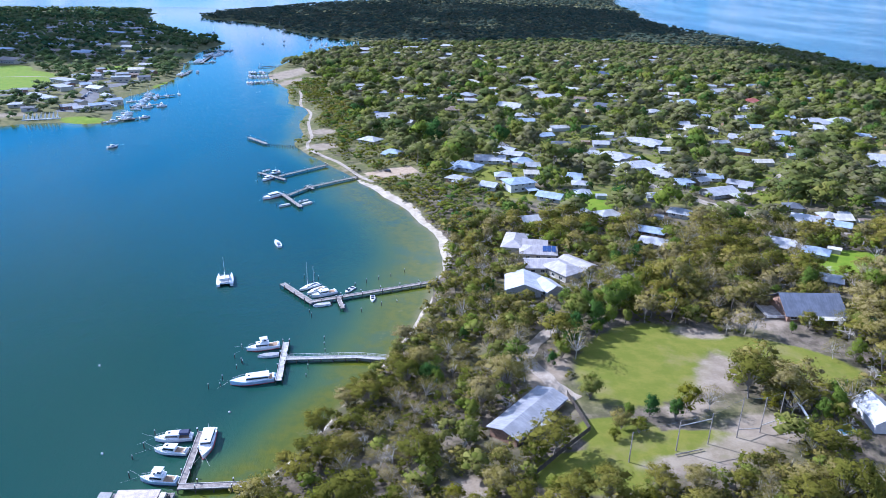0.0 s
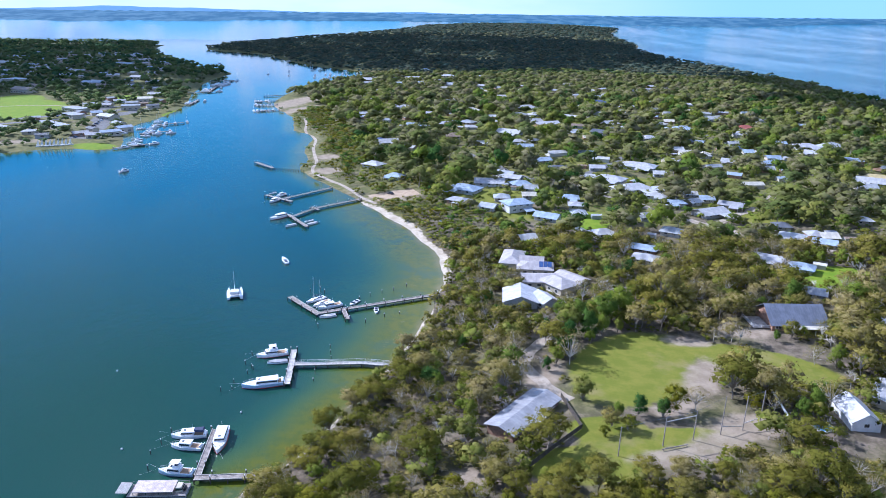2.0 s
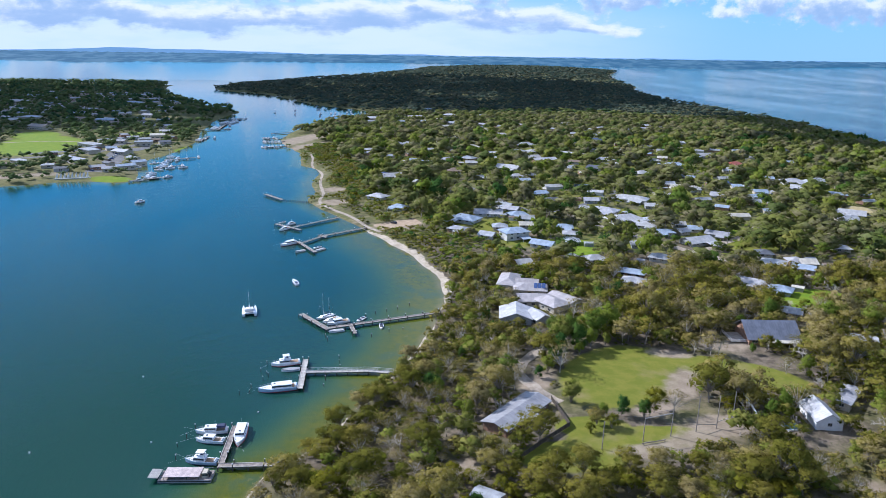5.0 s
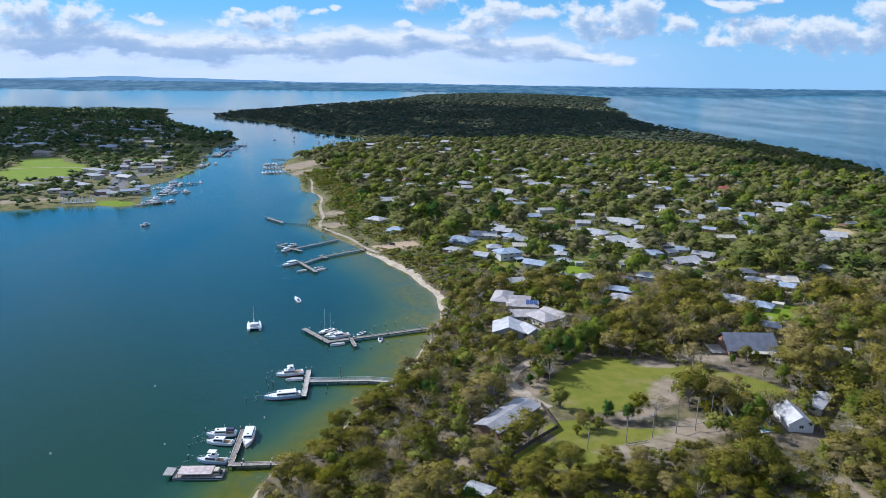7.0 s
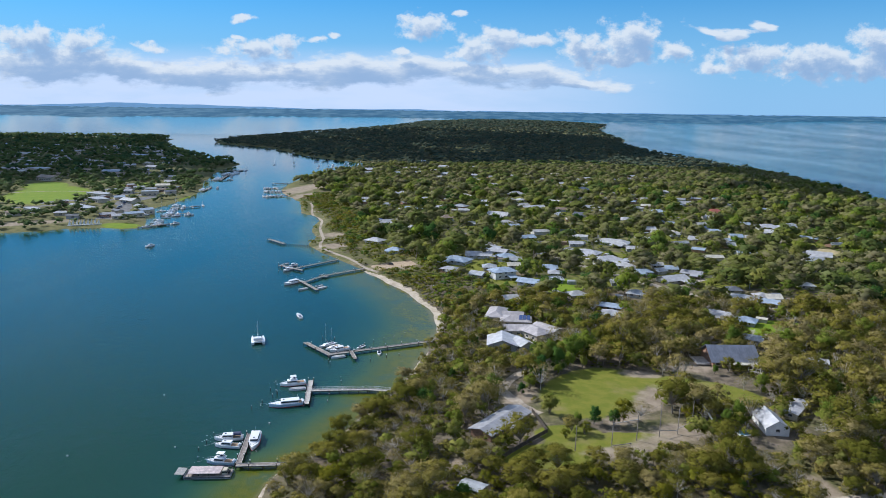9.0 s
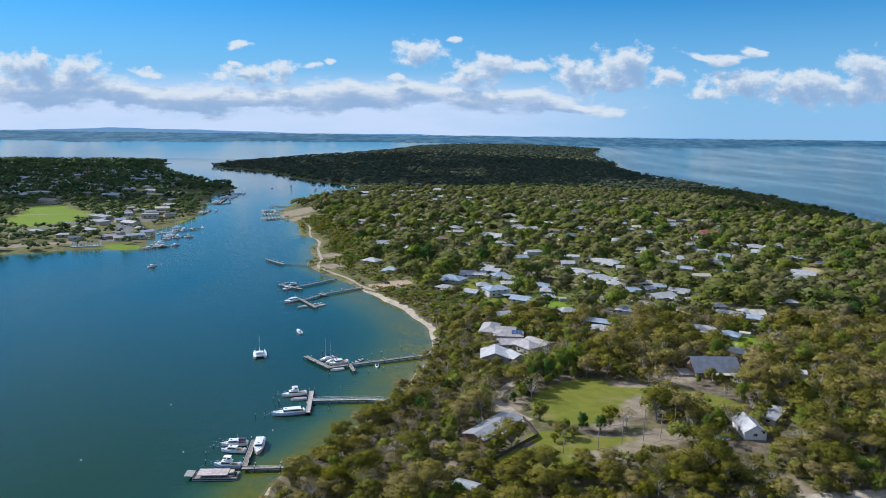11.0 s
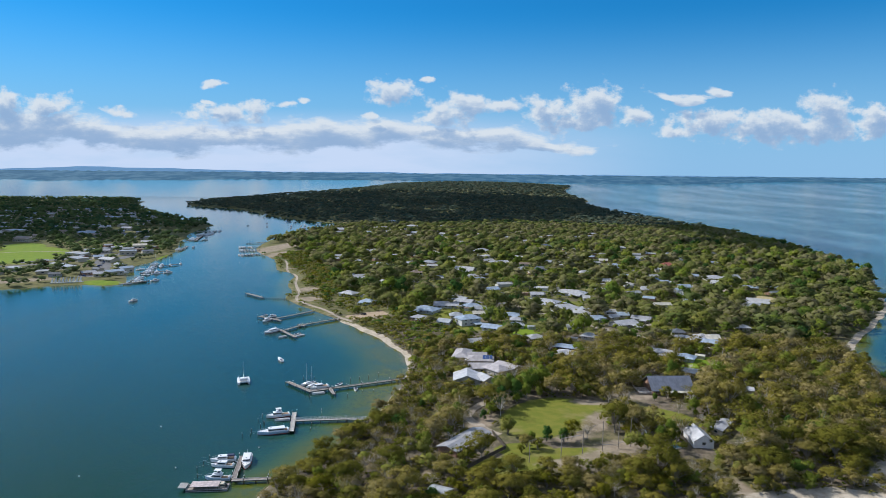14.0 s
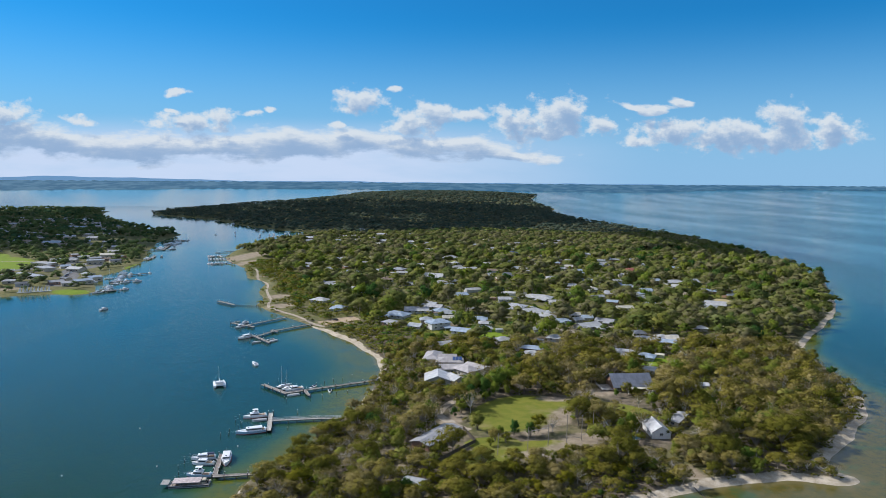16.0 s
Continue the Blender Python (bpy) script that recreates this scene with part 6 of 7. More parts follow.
def bare_tree_mesh(rng, tall, spread, twigs=3):
    """A dead tree: branches that fork again and again."""
    bm = bmesh.new()

    def grow(p, d, length, r, level):
        q = p + d * length
        rod(bm, p, q, r, r * 0.62, n=5 if level < 2 else 3)
        if level >= 4:
            return
        for _ in range(twigs if level else 4):
            turn = Vector((rng.normal(), rng.normal(), rng.normal() * 0.5 + 0.2)).normalized()
            nd = (d * 0.75 + turn * spread).normalized()
            grow(p.lerp(q, rng.uniform(0.65, 1.0)), nd, length * rng.uniform(0.55, 0.8), r * 0.58, level + 1)

    grow(Vector((0, 0, -0.4)), Vector((rng.normal() * 0.15, rng.normal() * 0.15, 1)).normalized(), tall * 0.30, 0.024 * tall, 0)
    return bm


SPECIES = {
    # leaf, words, clumps, leaves, leaf size, radius, low, high, spread, flat, trunk radius, core
    "gum_tree": (LEAF_GUM, "grey-green gum tree with an open layered crown", 30, 72, 0.21, 4.6, 2.2, 9.0, 0.31, 0.66, 0.2, 0.62),
    "tea_tree": (LEAF_TEA, "olive tea-tree with a dense low crown", 18, 64, 0.19, 3.4, 0.5, 5.4, 0.37, 0.8, 0.12, 0.7),
    "garden_tree": (LEAF_GREEN, "bright green bushy tree with a dense crown", 20, 74, 0.19, 2.9, 0.1, 6.4, 0.42, 0.95, 0.16, 0.75),
    "thin_gum": (LEAF_GREY, "half-bare grey gum tree with sparse twiggy crown", 30, 34, 0.16, 4.0, 2.0, 7.8, 0.29, 0.65, 0.14, 0.0),
}
TEMPLATES = {}
rng = np.random.default_rng(11)


def template(kind, index):
    """The first tree of each form; later ones are copies of it."""
    leaf, words, clumps, leaves, size, radius, low, high, spread, flat, trunk, core = SPECIES[kind]
    k = rng.uniform(0.85, 1.15)
    v, q, mid, facing = leaf_cloud(rng, clumps, leaves, size, radius * k, low, high * rng.uniform(0.9, 1.1), spread, flat, core)
    crown = quads("crown", v, q, leaf, True, facing)
    wood = mesh_of("trunk", limbs(mid, low * 0.9, trunk, lean=(rng.normal() * 0.4, rng.normal() * 0.4)))
    wood.materials.append(BARK_PALE if kind == "thin_gum" else BARK)
    return crown, wood, words


def plant(kind, place, scale, turn, index=0, tall=1.0):
    name = "tree" if kind != "bare_tree" else "dead_tree"
    key = (kind, index)
    m = pose(*place, 0, 0, turn) @ Matrix.Diagonal((scale, scale, scale * tall, 1))
    if key not in TEMPLATES:
        if kind == "bare_tree":
            ob = thing("dead_tree", m, "bleached dead tree with bare spreading branches", "tree", "dead trees")
            part("trunk", bare_tree_mesh(rng, rng.uniform(5.5, 7.5), rng.uniform(0.6, 0.9)), BARK_PALE, ob, "bleached bare branches")
        else:
            crown, wood, words = template(kind, index)
            ob = thing(kind if kind != "thin_gum" else "gum_tree", m, words, "tree", words.split(" with")[0] + "s")
            hang("trunk", wood, BARK, ob, "grey bark")
            hang("crown", crown, LEAF_GUM, ob)
        TEMPLATES[key] = ob
        return ob
    return copy_thing(TEMPLATES[key], m)


class Wood:
    """Many small trees joined in one mesh of kind stuff, their trunks in a second one under it."""

    def __init__(self, name, label, leaf, shapes, bark=None):
        self.name, self.label, self.leaf, self.shapes, self.bark = name, label, leaf, shapes, bark or BARK
        self.crown, self.stem = ([], []), ([], [])
        self.tones, self.facing = [], []
        self.count = [0, 0]

    def add(self, place, scale, turn, form, tone, tall=1.0):
        v, q, sv, sq, n = self.shapes[form % len(self.shapes)]
        c, s = math.cos(turn), math.sin(turn)
        spin = np.array([[c, s, 0], [-s, c, 0], [0, 0, 1]])
        for k, (a, f, store) in enumerate(((v, q, self.crown), (sv, sq, self.stem))):
            if a is None:
                continue
            store[0].append(a @ spin * np.array([scale, scale, scale * tall]) + np.array(place))
            store[1].append(f + self.count[k])
            self.count[k] += len(a)
        self.tones.append(np.full(len(v), tone, np.float32))
        self.facing.append(n @ spin)

    def finish(self):
        if not self.crown[0]:
            return
        ob = new(self.name, quads(self.name, np.concatenate(self.crown[0]), np.concatenate(self.crown[1]), self.leaf, True, np.concatenate(self.facing)))
        ob.data.attributes.new("tone", "FLOAT", "POINT").data.foreach_set("value", np.concatenate(self.tones))
        tagged(ob, self.label, "trees", kind="stuff")
        if self.stem[0]:
            stems = new("trunks", quads("trunks", np.concatenate(self.stem[0]), np.concatenate(self.stem[1]), self.bark))
            stems.parent = ob
            tagged(stems, "grey trunks and limbs", kind="stuff")


def three_sided(a, b, r0, r1, first):
    """A slim three-sided bar, as arrays."""
    a, b = np.asarray(a, float), np.asarray(b, float)
    d = (b - a) / (np.linalg.norm(b - a) + 1e-9)
    u = np.cross(d, (0.3, 0.9, 0.1))
    u /= np.linalg.norm(u) + 1e-9
    w = np.cross(d, u)
    ring = [u * math.cos(2.094 * k) + w * math.sin(2.094 * k) for k in range(3)]
    v = [a + r * r0 for r in ring] + [b + r * r1 for r in ring]
    return v, [(first + i, first + (i + 1) % 3, first + 3 + (i + 1) % 3) for i in range(3)] + [(first + i, first + 3 + (i + 1) % 3, first + 3 + i) for i in range(3)]


def forms(n, *args, wood=None):
    """Crowns for joined woods; wood: the trunk's radius and how many limbs show."""
    out = []
    for _ in range(n):
        v, q, mid, facing = leaf_cloud(rng, *args)
        sv, sq = None, None
        if wood:
            radius, count = wood
            fork = np.array((rng.normal() * 0.3, rng.normal() * 0.3, args[4] * 0.9 + 0.5))
            sv, sq = three_sided((0, 0, -0.4), fork, radius, radius * 0.7, 0)
            for m in mid[:count]:
                a, b = three_sided(fork, m, radius * 0.42, radius * 0.14, len(sv))
                sv, sq = sv + a, sq + b
            sv, sq = np.array(sv), np.array(sq)
        out.append((v, q, sv, sq, facing))
    return out


def cleared(x, y, sd, tall):
    """Whether a tree of that height may stand at each place: off the water, lawns, roads, and out of the houses and the
    camera's view of them.
    """
    width = 0.3 + 1.0 * step(y, 270, 290) + 2.6 * step(y, 285, 315) * (1 - step(y, 400, 425)) * (x < 60) + 3.4 * (x > 60) * (1 - step(y, 158, 200)) + 2.8 * (x > 180) * (1 - step(y, 640, 700))
    ok = sd > width
    for cx, cy, rx, ry, turn in LAWNS + BARE + OPEN:
        ok &= oval(x, y, cx, cy, rx, ry, turn, 0.05) < 0.5
    for line, wide in ROADS:
        for (ax, ay), (bx, by) in zip(line[:-1:2], line[2::2]):
            ok &= np.hypot(x - (ax + bx) / 2, y - (ay + by) / 2) > wide / 2 + 1.8
    for hx, hy, yaw, length, wide in HOUSES:
        near = np.hypot(x - hx, y - hy) < 70
        if not near.any():
            continue
        c, s = math.cos(radians(yaw)), math.sin(radians(yaw))
        u, v = (x - hx) * c + (y - hy) * s, -(x - hx) * s + (y - hy) * c
        ok &= ~((np.abs(u) < length / 2 + 1.4) & (np.abs(v) < wide / 2 + 1.4))
        d = math.hypot(hx, hy + 60)
        fx, fy = -hx / d, (-60 - hy) / d
        along, across = (x - hx) * fx + (y - hy) * fy, (x - hx) * -fy + (y - hy) * fx
        # trees are left out on the camera's side of each house, to keep it in view
        reach = np.clip((tall - 3.4) * d / 112.0, 0, 45) * (1.3 if hy < 260 else 0.82) + wide / 2
        ok &= ~((along > 0) & (along < reach) & (np.abs(across) < length * 0.56))
    return ok


def scatter(x0, x1, y0, y1, gap, seed):
    g = np.random.default_rng(seed)
    x, y = np.meshgrid(np.arange(x0, x1, gap), np.arange(y0, y1, gap))
    x, y = x.ravel() + g.uniform(-0.48, 0.48, x.size) * gap, y.ravel() + g.uniform(-0.48, 0.48, x.size) * gap
    return x, y, g


# single trees that stand out
for kind, x, y, scale, turn, index, tall in (
    ("garden_tree", 30.6, 186.5, 1.4, 10, 0, 0.95), ("garden_tree", 45.6, 178.5, 0.95, 80, 1, 1.2), ("garden_tree", 39.6, 177, 0.65, 20, 2, 1.2), ("tea_tree", 56, 181, 1.35, 60, 0, 1.1), ("thin_gum", 63, 183, 1.0, 10, 0, 1.0),
    ("gum_tree", 76, 190, 1.75, 140, 0, 0.95), ("gum_tree", 84, 187, 1.5, 40, 1, 0.95), ("gum_tree", 88, 184, 1.1, 230, 2, 1.0), ("tea_tree", 88, 190, 1.2, 10, 1, 1.0), ("tea_tree", 80, 184, 1.1, 80, 2, 1.0),
    ("garden_tree", 21.7, 204.5, 0.7, 30, 1, 1.0), ("garden_tree", 25.5, 209, 0.8, 70, 0, 1.0), ("gum_tree", 7.0, 189, 1.3, 200, 3, 1.0), ("gum_tree", 0.5, 180, 1.25, 20, 5, 1.0), ("gum_tree", 18.0, 161, 1.5, 15, 4, 0.85), ("tea_tree", 36.5, 172.5, 0.85, 40, 1, 1.0), ("tea_tree", 41.5, 171, 0.75, 130, 2, 1.0), ("tea_tree", 34, 168, 0.6, 210, 4, 1.0), ("garden_tree", 52.5, 178, 1.0, 210, 1, 0.9), ("tea_tree", 13.5, 158.5, 1.0, 15, 3, 1.0),
    ("garden_tree", 105, 231, 0.85, 15, 2, 1.0), ("tea_tree", 111, 234, 0.8, 15, 0, 1.0), ("garden_tree", 116, 235.5, 0.6, 45, 1, 1.0), ("tea_tree", 128, 236, 0.9, 115, 4, 1.0), ("thin_gum", 122, 234, 0.9, 15, 3, 1.0), ("thin_gum", 111, 214.5, 1.0, 200, 1, 0.9), ("gum_tree", 126, 219, 1.1, 300, 0, 1.0), ("gum_tree", 134, 213, 1.3, 120, 1, 1.0), ("garden_tree", 46, 240, 1.4, 15, 0, 1.1), ("garden_tree", 38, 228, 1.6, 75, 1, 1.0),
    ("garden_tree", 50, 233.5, 1.1, 45, 2, 1.0), ("garden_tree", 32, 230, 1.5, 145, 0, 1.0), ("garden_tree", 31, 222, 1.4, 245, 1, 1.0), ("garden_tree", 38, 223, 1.1, 245, 2, 1.0), ("garden_tree", 28, 215, 1.2, 31, 0, 1.0), ("garden_tree", 36, 237, 1.6, 51, 1, 1.0), ("garden_tree", 44, 231, 1.6, 11, 2, 1.0), ("garden_tree", 52, 245, 1.6, 91, 0, 1.0), ("garden_tree", 24, 231, 1.3, 131, 2, 1.0), ("garden_tree", 62, 243, 1.0, 71, 1, 1.0), ("garden_tree", 42, 247, 1.2, 171, 2, 1.0),
    ("garden_tree", 123, 263, 1.6, 30, 1, 1.0), ("gum_tree", 70, 256, 1.3, 45, 3, 1.0),
    ("bare_tree", -22, 157, 1.9, 0, 0, 0.75), ("bare_tree", -30, 162, 1.1, 50, 2, 0.8), ("bare_tree", 112, 152, 1.15, 80, 1, 1.15), ("bare_tree", -24, 196, 0.9, 30, 2, 0.9), ("bare_tree", -10, 190, 0.8, 200, 1, 0.9), ("bare_tree", 7, 207, 0.9, 100, 0, 0.9), ("bare_tree", 168, 300, 1.3, 60, 2, 1.2),
):
    plant(kind, spot(x, y), scale, turn, index, tall)

# woods of the near island: the stretch next to the camera tree by tree, the rest joined
GUM_FORMS = forms(7, 20, 26, 0.30, 4.6, 2.0, 8.8, 0.34, 0.66, 0.6, wood=(0.2, 9))
TEA_FORMS = forms(6, 14, 24, 0.27, 3.4, 0.5, 5.2, 0.38, 0.8, 0.66, wood=(0.12, 4))
GREEN_FORMS = forms(6, 12, 18, 0.36, 3.7, 0.3, 6.8, 0.44, 0.85, 0.78, wood=(0.16, 0))
MID_FORMS = forms(9, 14, 20, 0.40, 4.8, 0.4, 8.8, 0.46, 0.72, 0.8, wood=(0.22, 3))
DISTANT_FORMS = forms(8, 7, 9, 0.60, 4.8, 0.3, 8.4, 0.54, 0.72, 0.85)
FAR_FORMS = forms(8, 4, 4, 0.9, 6.6, 0.2, 8.4, 0.58, 0.6, 0.95)
BUSH_FORMS = forms(5, 4, 9, 0.42, 2.9, 0.1, 3.6, 0.5, 0.8, 0.8)
TWIG_FORMS = forms(4, 20, 14, 0.26, 3.9, 1.8, 7.6, 0.30, 0.65, 0.0, wood=(0.14, 20))
SHRUB_FORMS = forms(5, 7, 11, 0.33, 3.2, 0.2, 4.4, 0.40, 0.8, 0.7)

woods = {
    "gum": Wood("woodland", "grey-green gum woodland behind the bay", LEAF_GUM, GUM_FORMS),
    "tea": Wood("woodland", "olive tea-tree scrub behind the bay", LEAF_TEA, TEA_FORMS),
    "green": Wood("garden_trees", "bright green garden trees between the houses", LEAF_GREEN, GREEN_FORMS),
    "mid": Wood("woodland", "mixed gum woodland between the village houses", LEAF_FAR, MID_FORMS),
    "twig": Wood("woodland", "sparse twiggy gums among the woodland", LEAF_GREY, TWIG_FORMS, BARK_PALE),
    "distant": Wood("woodland", "mixed gum woodland beyond the village", LEAF_FAR, DISTANT_FORMS),
    "far": Wood("woodland", "continuous gum forest over the far island", LEAF_FAR, FAR_FORMS),
    "head": Wood("woodland", "headland forest with haze and cloud shade in its bluish colour", LEAF_HEAD, FAR_FORMS),
    "town": Wood("town_trees", "dark green trees between the town buildings", LEAF_TOWN, DISTANT_FORMS),
    "suburb": Wood("town_trees", "dark trees over the far end of the town", LEAF_TOWN, FAR_FORMS),
    "under": Wood("undergrowth", "low shrubs and saplings under the gum woodland", LEAF_TEA, SHRUB_FORMS),
    "gardens": Wood("shrubs", "garden shrubs and hedges between the village houses", LEAF_GREEN, BUSH_FORMS),
    "greenscrub": Wood("shrubs", "bright green shrubs behind the beach", LEAF_GREEN, SHRUB_FORMS),
    "scrub": Wood("shrubs", "low olive shrubs along the foreshore", LEAF_TEA, SHRUB_FORMS),
}
COUNTS = {"gum_tree": 0, "tea_tree": 0, "thin_gum": 0, "bare_tree": 0, "garden_tree": 0}


def near_woods():
    x, y, g = scatter(-66, 300, 98, 345, 4.5, 21)
    sd = land(x, y)
    kind = g.uniform(0, 1, x.size) + 0.16 * wobble(x, y, 17.0)
    size = g.uniform(0.75, 1.15, x.size) + np.where(x > 10, 0.35, 0.0) * g.uniform(0, 1, x.size)
    tall = np.where(kind < 0.36, 5.2, 8.8) * size
    ok = cleared(x, y, sd, tall) & (g.uniform(0, 1, x.size) < 0.93 + 0.14 * wobble(x, y, 13.0))
    for px, py, k, far_in, scale, place in zip(x[ok], y[ok], kind[ok], sd[ok], size[ok], spots(x[ok], y[ok], sd[ok])):
        turn, tone = g.uniform(0, 360), g.uniform(0, 1)
        if px < 14 and py < 305:
            k = k + 0.24 if 0.36 < k < 0.62 else k
        elif py < 178 and 0.5 < k < 0.62:
            k += 0.15
        if py < 162 and px > 62:
            scale *= 0.82
        elif py < 152 and px > 2:
            scale, k = scale * 0.62, k * 0.5
        if far_in < 14:
            scale, k = scale * 0.72, k - 0.15
        single = py < 176 or (px < 0 and py < 215) or k >= 0.84
        which = "tea_tree" if k < 0.36 else "gum_tree" if k < 0.64 else "thin_gum" if k < 0.84 else "garden_tree" if k < 0.90 else "bare_tree"
        if which == "bare_tree" and COUNTS["bare_tree"] < 50:
            plant("bare_tree", place, scale * 0.8, turn, int(g.integers(0, 6)))
            COUNTS["bare_tree"] += 1
        elif single and COUNTS[which] < (90 if which == "garden_tree" else 150):
            plant(which, place, scale, turn, int(g.integers(0, 6 if which != "garden_tree" else 3)), g.uniform(0.72, 1.02))
            COUNTS[which] += 1
        else:
            key = {"tea_tree": "tea", "gum_tree": "gum", "thin_gum": "twig", "garden_tree": "green", "bare_tree": "twig"}[which]
            if which == "tea_tree" and tone < 0.3:
                key = "green"
            woods[key].add(place, scale, radians(turn), int(g.integers(0, 9)), tone, g.uniform(0.85, 1.1))


def undergrowth():
    x, y, g = scatter(-66, 300, 98, 345, 4.6, 31)
    sd = land(x, y)
    ok = cleared(x, y, sd, np.full(x.size, 2.0)) & (g.uniform(0, 1, x.size) < 0.82 + 0.2 * (x < 10) + 0.3 * wobble(x, y, 19.0))
    for place in spots(x[ok], y[ok], sd[ok]):
        woods["under"].add(place, g.uniform(0.5, 1.1), g.uniform(0, 6.3), int(g.integers(0, 9)), g.uniform(0, 1), g.uniform(0.5, 0.8))


def village_woods():
    x, y, g = scatter(-260, 560, 345, 950, 8.9, 22)
    sd = land(x, y)
    scrubland = (y > 330) & (sd < 42) & (x < 30)
    ok = (sd > 4) & (shore(ISLAND_LINE, x, y) > 0) & ~scrubland
    x, y, sd = x[ok], y[ok], sd[ok]
    inner = step(sd, 20, 60) * (1 - step(y, 560, 900))
    kind = g.uniform(0, 1, x.size)
    scale = np.where(g.uniform(0, 1, x.size) < 0.56, g.uniform(1.25, 2.3, x.size), g.uniform(0.5, 1.0, x.size))
    ok = cleared(x, y, sd, 8.0 * scale) & (g.uniform(0, 1, x.size) < 0.86 - 0.14 * inner + 0.2 * wobble(x, y, 21.0))
    for place, k, s in zip(spots(x[ok], y[ok], sd[ok]), kind[ok], scale[ok]):
        if k < 0.3:
            woods["green"].add(place, s, g.uniform(0, 6.3), int(g.integers(0, 9)), g.uniform(0, 1), g.uniform(0.8, 1.2))
        else:
            woods["mid" if place[1] < 640 else "distant"].add(place, s, g.uniform(0, 6.3), int(g.integers(0, 9)), g.uniform(0, 1), g.uniform(0.64, 0.92))
    # shrubs and hedges in the gardens
    x, y, g = scatter(-110, 400, 345, 760, 7.6, 28)
    sd = land(x, y)
    ok = cleared(x, y, sd, np.full(x.size, 2.6)) & (sd > 42) & (g.uniform(0, 1, x.size) < 0.74 + 0.3 * wobble(x, y, 15.0))
    for place in spots(x[ok], y[ok], sd[ok]):
        woods["gardens"].add(place, g.uniform(0.5, 1.25), g.uniform(0, 6.3), int(g.integers(0, 9)), g.uniform(0, 1), g.uniform(0.6, 0.9))
    # the woods behind the sandy point
    x, y, g = scatter(-290, 560, 950, 1260, 12.0, 29)
    sd = shore(ISLAND_LINE, x, y)
    ok = cleared(x, y, sd, np.full(x.size, 8.0)) & (sd > 6)
    for place in spots(x[ok], y[ok], sd[ok]):
        woods["distant"].add(place, g.uniform(1.0, 1.9), g.uniform(0, 6.3), int(g.integers(0, 9)), g.uniform(0, 1), g.uniform(0.55, 0.85))
    # dense low scrub behind the beach and along the foreshore
    x, y, g = scatter(-260, 60, 300, 820, 5.0, 27)
    sd = land(x, y)
    ok = cleared(x, y, sd, np.full(x.size, 3.0)) & (sd < 50) & (x < 30) & ((sd > 14) | (y < 420) | (g.uniform(0, 1, x.size) < 0.16)) & (g.uniform(0, 1, x.size) < 0.9 + 0.35 * wobble(x, y, 26.0))
    for place in spots(x[ok], y[ok], sd[ok]):
        woods["scrub" if g.uniform(0, 1) < 0.55 else "greenscrub"].add(place, g.uniform(0.8, 1.5), g.uniform(0, 6.3), int(g.integers(0, 9)), g.uniform(0, 1), g.uniform(0.6, 0.95))


def far_woods():
    x, y, g = scatter(-900, 640, 1260, 2700, 19.5, 23)
    sd = shore(ISLAND_LINE, x, y)
    ok = (sd > 5)
    x, y, sd = x[ok], y[ok], sd[ok]
    ok = cleared(x, y, sd, np.full(x.size, 8.0)) & (g.uniform(0, 1, x.size) < 0.95)
    for place in spots(x[ok], y[ok], sd[ok]):
        # past this line the leaves carry haze and shade in their colour
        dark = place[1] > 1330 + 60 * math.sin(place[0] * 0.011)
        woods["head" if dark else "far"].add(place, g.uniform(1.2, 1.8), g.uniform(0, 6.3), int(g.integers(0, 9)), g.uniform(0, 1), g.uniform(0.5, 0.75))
    x, y, g = scatter(-760, 1100, 2700, 6300, 42.0, 24)
    sd = shore(ISLAND_LINE, x, y)
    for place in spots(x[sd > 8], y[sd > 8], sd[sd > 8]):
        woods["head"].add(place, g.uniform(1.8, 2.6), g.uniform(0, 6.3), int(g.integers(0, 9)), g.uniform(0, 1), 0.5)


def town_woods():
    x, y, g = scatter(-1000, -290, 500, 1000, 12.0, 25)
    sd = shore(TOWN_LINE, x, y)
    ok = cleared(x, y, sd, np.full(x.size, 6.0)) & (sd > 6) & (g.uniform(0, 1, x.size) < np.where(y < 720, 0.52, 0.85) + 0.4 * wobble(x, y, 40.0))
    for place in spots(x[ok], y[ok], sd[ok]):
        woods["town"].add(place, g.uniform(0.8, 1.7), g.uniform(0, 6.3), int(g.integers(0, 9)), g.uniform(0, 1), 0.72)
    x, y, g = scatter(-1900, -400, 1000, 2250, 16.0, 26)
    sd = shore(TOWN_LINE, x, y)
    ok = cleared(x, y, sd, np.full(x.size, 5.0)) & (sd > 6) & (g.uniform(0, 1, x.size) < 0.62 + 0.35 * wobble(x, y, 60.0))
    for place in spots(x[ok], y[ok], sd[ok]):
        woods["suburb"].add(place, g.uniform(0.9, 1.7), g.uniform(0, 6.3), int(g.integers(0, 9)), g.uniform(0, 1))


near_woods()
undergrowth()
village_woods()
far_woods()
town_woods()
for w in woods.values():
    w.finish()


# ---- the far shore and the hills behind it ----
def backdrop_material(name, a, b, scale):
    mat, nt, bsdf = principled(name, 1.0, 0, 0.1)
    p = position(nt)
    n = noise_node(nt, vec_node(nt, "MULTIPLY", p, (1.0, 0.5, 3.0)), scale, 5.0, 0.6)
    nt.links.new(mix_node(nt, map_range(nt, n, 0.42, 0.6), a, b), bsdf.inputs["Base Color"])
    return mat


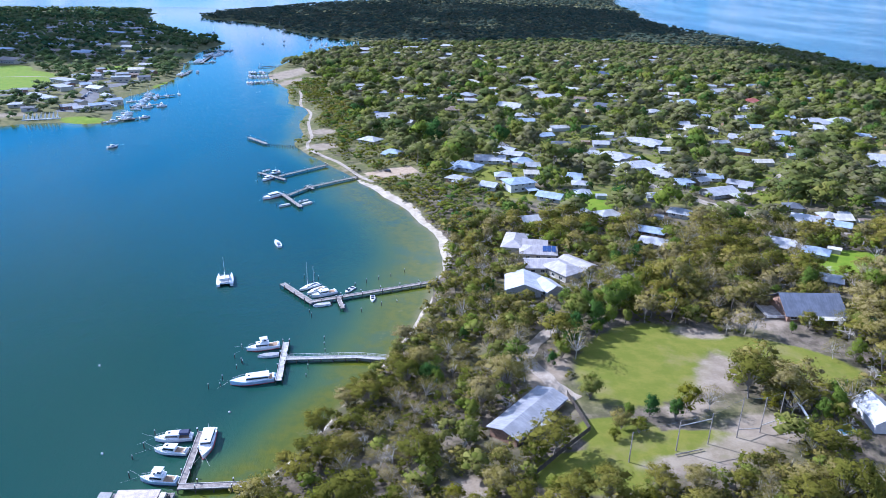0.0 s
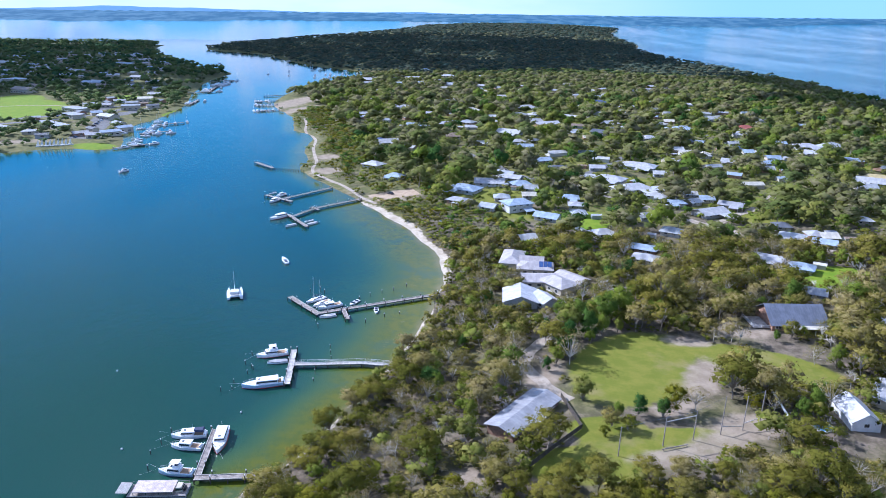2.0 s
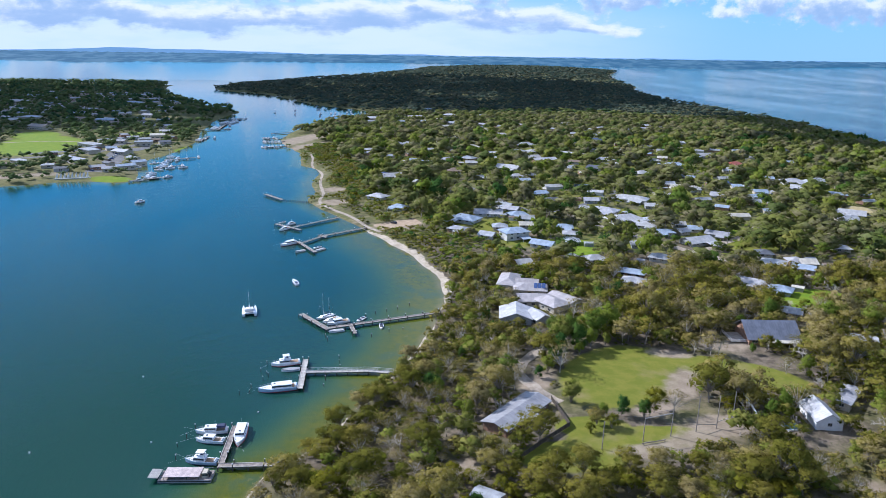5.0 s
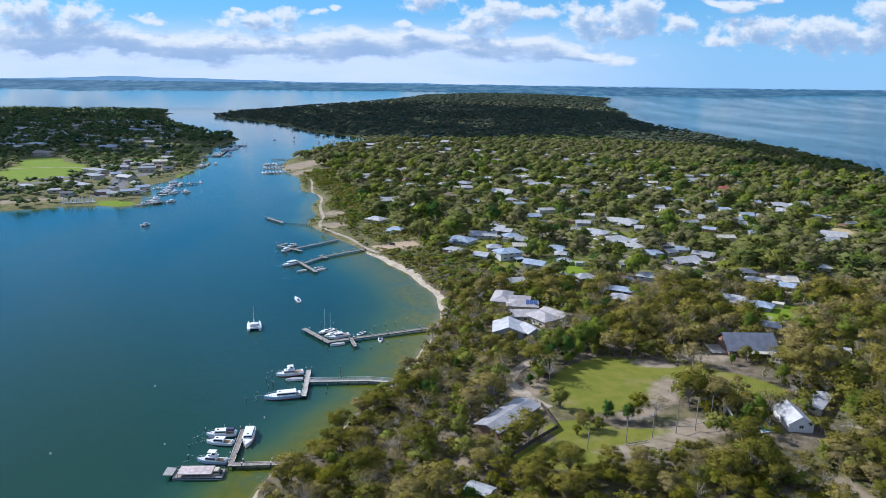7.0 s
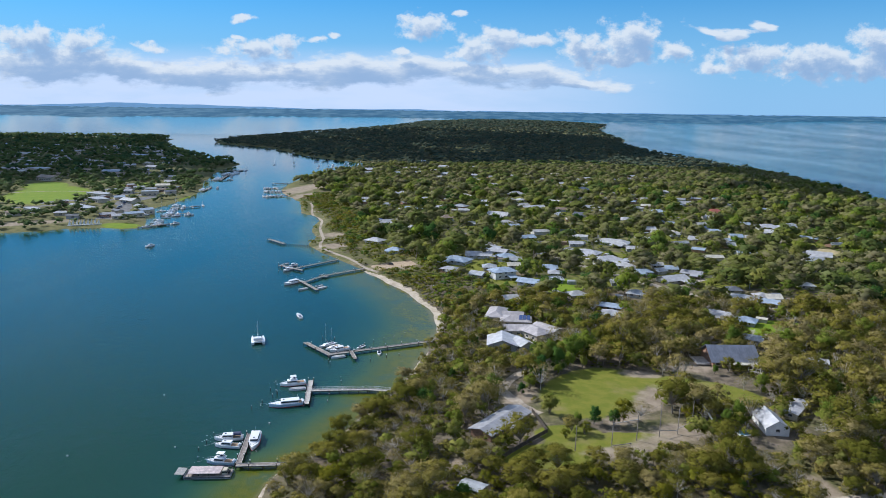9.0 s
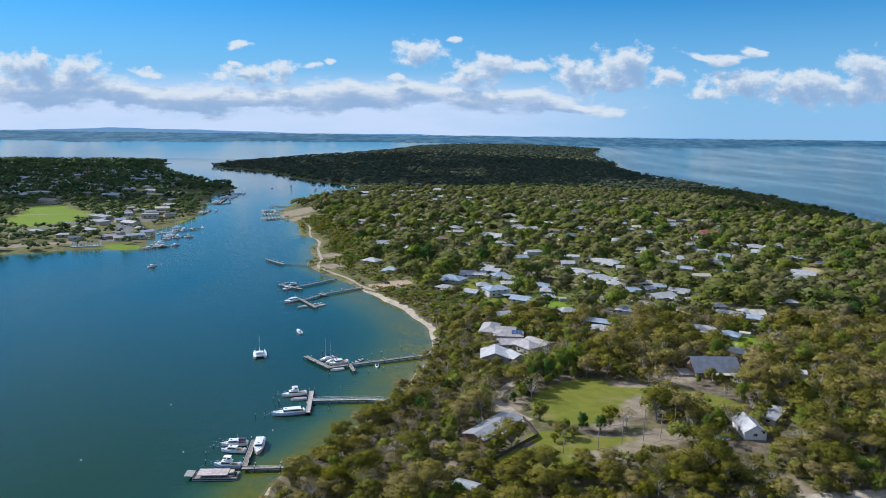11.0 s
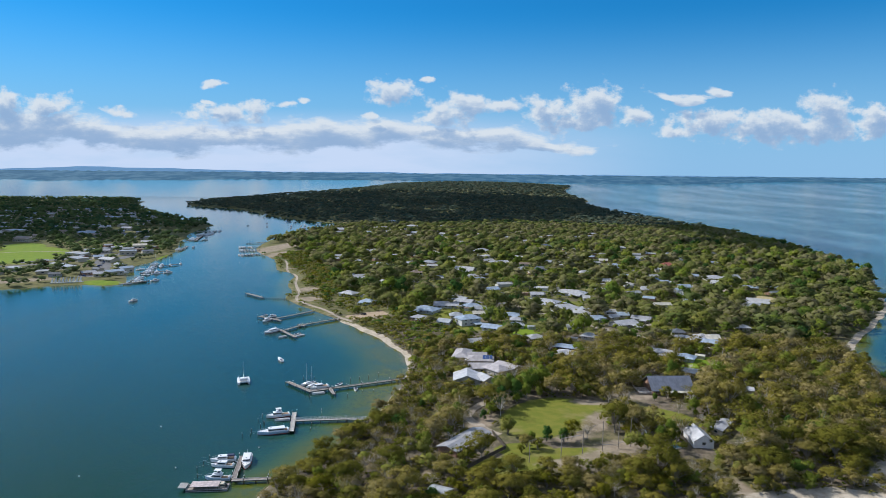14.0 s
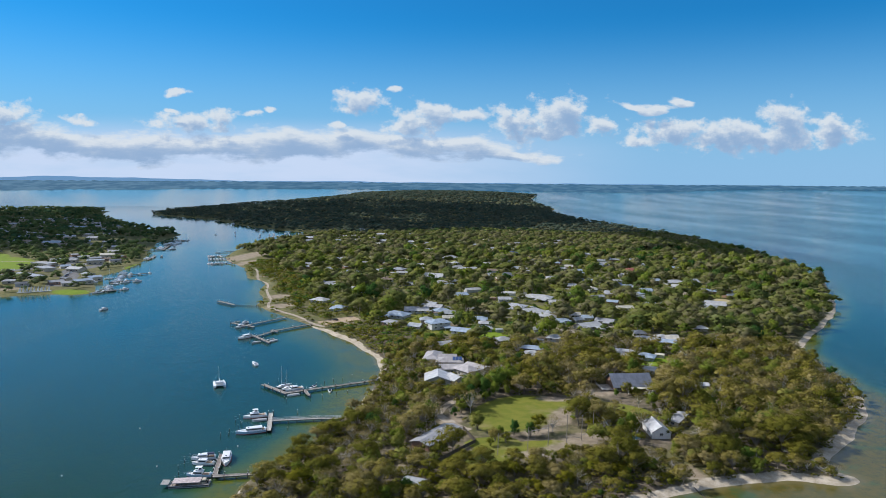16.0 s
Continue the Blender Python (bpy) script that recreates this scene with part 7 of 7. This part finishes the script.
# the far shore's blue is haze painted into the base colour
FAR_LAND = backdrop_material("hazed_far_land", (0.030, 0.098, 0.165), (0.072, 0.155, 0.220), 0.012)
# hills get a blue tint and emission in place of haze and skylight
FAR_HILL = backdrop_material("glowing_far_hills", (0.160, 0.330, 0.520), (0.190, 0.370, 0.560), 0.004)
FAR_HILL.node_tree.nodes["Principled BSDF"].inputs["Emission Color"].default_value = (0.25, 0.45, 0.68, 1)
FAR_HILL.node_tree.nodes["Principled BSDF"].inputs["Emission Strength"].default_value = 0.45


def far_shore():
    """Low wooded country beyond the lake, closing the horizon."""
    u = np.linspace(-0.85, 1.0, 240)
    edge = 6200 + 3200 * step(u, -0.55, -0.15) - 1500 * step(u, 0.0, 0.25) + 9000 * step(u, 0.36, 0.52) + 350 * np.sin(u * 37) + 200 * np.sin(u * 91)
    rows = edge[None, :] * np.geomspace(1.0, 9.0, 14)[:, None]
    x, y = u[None, :] * rows, rows
    z = 4.0 + 5.0 * np.abs(np.sin(u * 210))[None, :] * np.sin(np.arange(14) * 1.7)[:, None] ** 2 + 0 * rows
    z[0] = -2.0
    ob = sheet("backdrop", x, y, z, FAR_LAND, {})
    tagged(ob, "low wooded shore beyond the lake, tinted blue for haze", "far shore", kind="structure")
    v = []
    us = np.linspace(-0.95, 1.15, 300)
    for k, a in enumerate(us):
        ridge = 3 + 20 * math.exp(-((a + 0.51) / 0.075) ** 2) + 14 * math.exp(-((a + 0.38) / 0.10) ** 2) + 5 * math.exp(-((a + 0.1) / 0.05) ** 2) + 1.5 * math.sin(a * 60) + 1.0 * math.sin(a * 143)
        v += [(a * 4830, 4790, 70.0), (a * 4830, 4792, 84.0 + ridge), (a * 4830, 4880, 70.0)]
    i = np.arange(len(v)).reshape(-1, 3)
    q = np.concatenate([np.stack([i[:-1, 0], i[1:, 0], i[1:, 1], i[:-1, 1]], -1), np.stack([i[:-1, 1], i[1:, 1], i[1:, 2], i[:-1, 2]], -1)])
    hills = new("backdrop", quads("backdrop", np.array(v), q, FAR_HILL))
    tagged(hills, "hills on the horizon with an added blue glow for haze", "hills", kind="structure")


far_shore()


# ---- unseen clouds, added out of view to shade the far woods and town ----
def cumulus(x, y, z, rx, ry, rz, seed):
    """An unseen cumulus cloud added as a shade caster: a heap of billows with a flat base."""
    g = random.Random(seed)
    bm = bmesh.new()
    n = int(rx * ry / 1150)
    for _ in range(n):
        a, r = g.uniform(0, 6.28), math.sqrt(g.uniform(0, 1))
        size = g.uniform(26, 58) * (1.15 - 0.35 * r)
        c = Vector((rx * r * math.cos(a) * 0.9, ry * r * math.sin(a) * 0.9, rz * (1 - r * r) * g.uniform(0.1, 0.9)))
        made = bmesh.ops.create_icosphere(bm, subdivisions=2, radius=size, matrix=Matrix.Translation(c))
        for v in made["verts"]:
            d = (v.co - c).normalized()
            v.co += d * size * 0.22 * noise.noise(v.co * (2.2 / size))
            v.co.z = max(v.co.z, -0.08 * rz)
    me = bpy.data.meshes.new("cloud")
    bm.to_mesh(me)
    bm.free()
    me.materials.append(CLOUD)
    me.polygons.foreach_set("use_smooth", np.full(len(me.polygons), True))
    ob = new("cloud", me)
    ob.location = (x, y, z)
    return tagged(ob, "unseen white flat-based cumulus cloud added high up to shade far land", "cloud", kind="structure")


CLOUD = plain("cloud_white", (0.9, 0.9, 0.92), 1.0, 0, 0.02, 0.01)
# each is shifted sunward so its shadow drops on headland, town or east shore
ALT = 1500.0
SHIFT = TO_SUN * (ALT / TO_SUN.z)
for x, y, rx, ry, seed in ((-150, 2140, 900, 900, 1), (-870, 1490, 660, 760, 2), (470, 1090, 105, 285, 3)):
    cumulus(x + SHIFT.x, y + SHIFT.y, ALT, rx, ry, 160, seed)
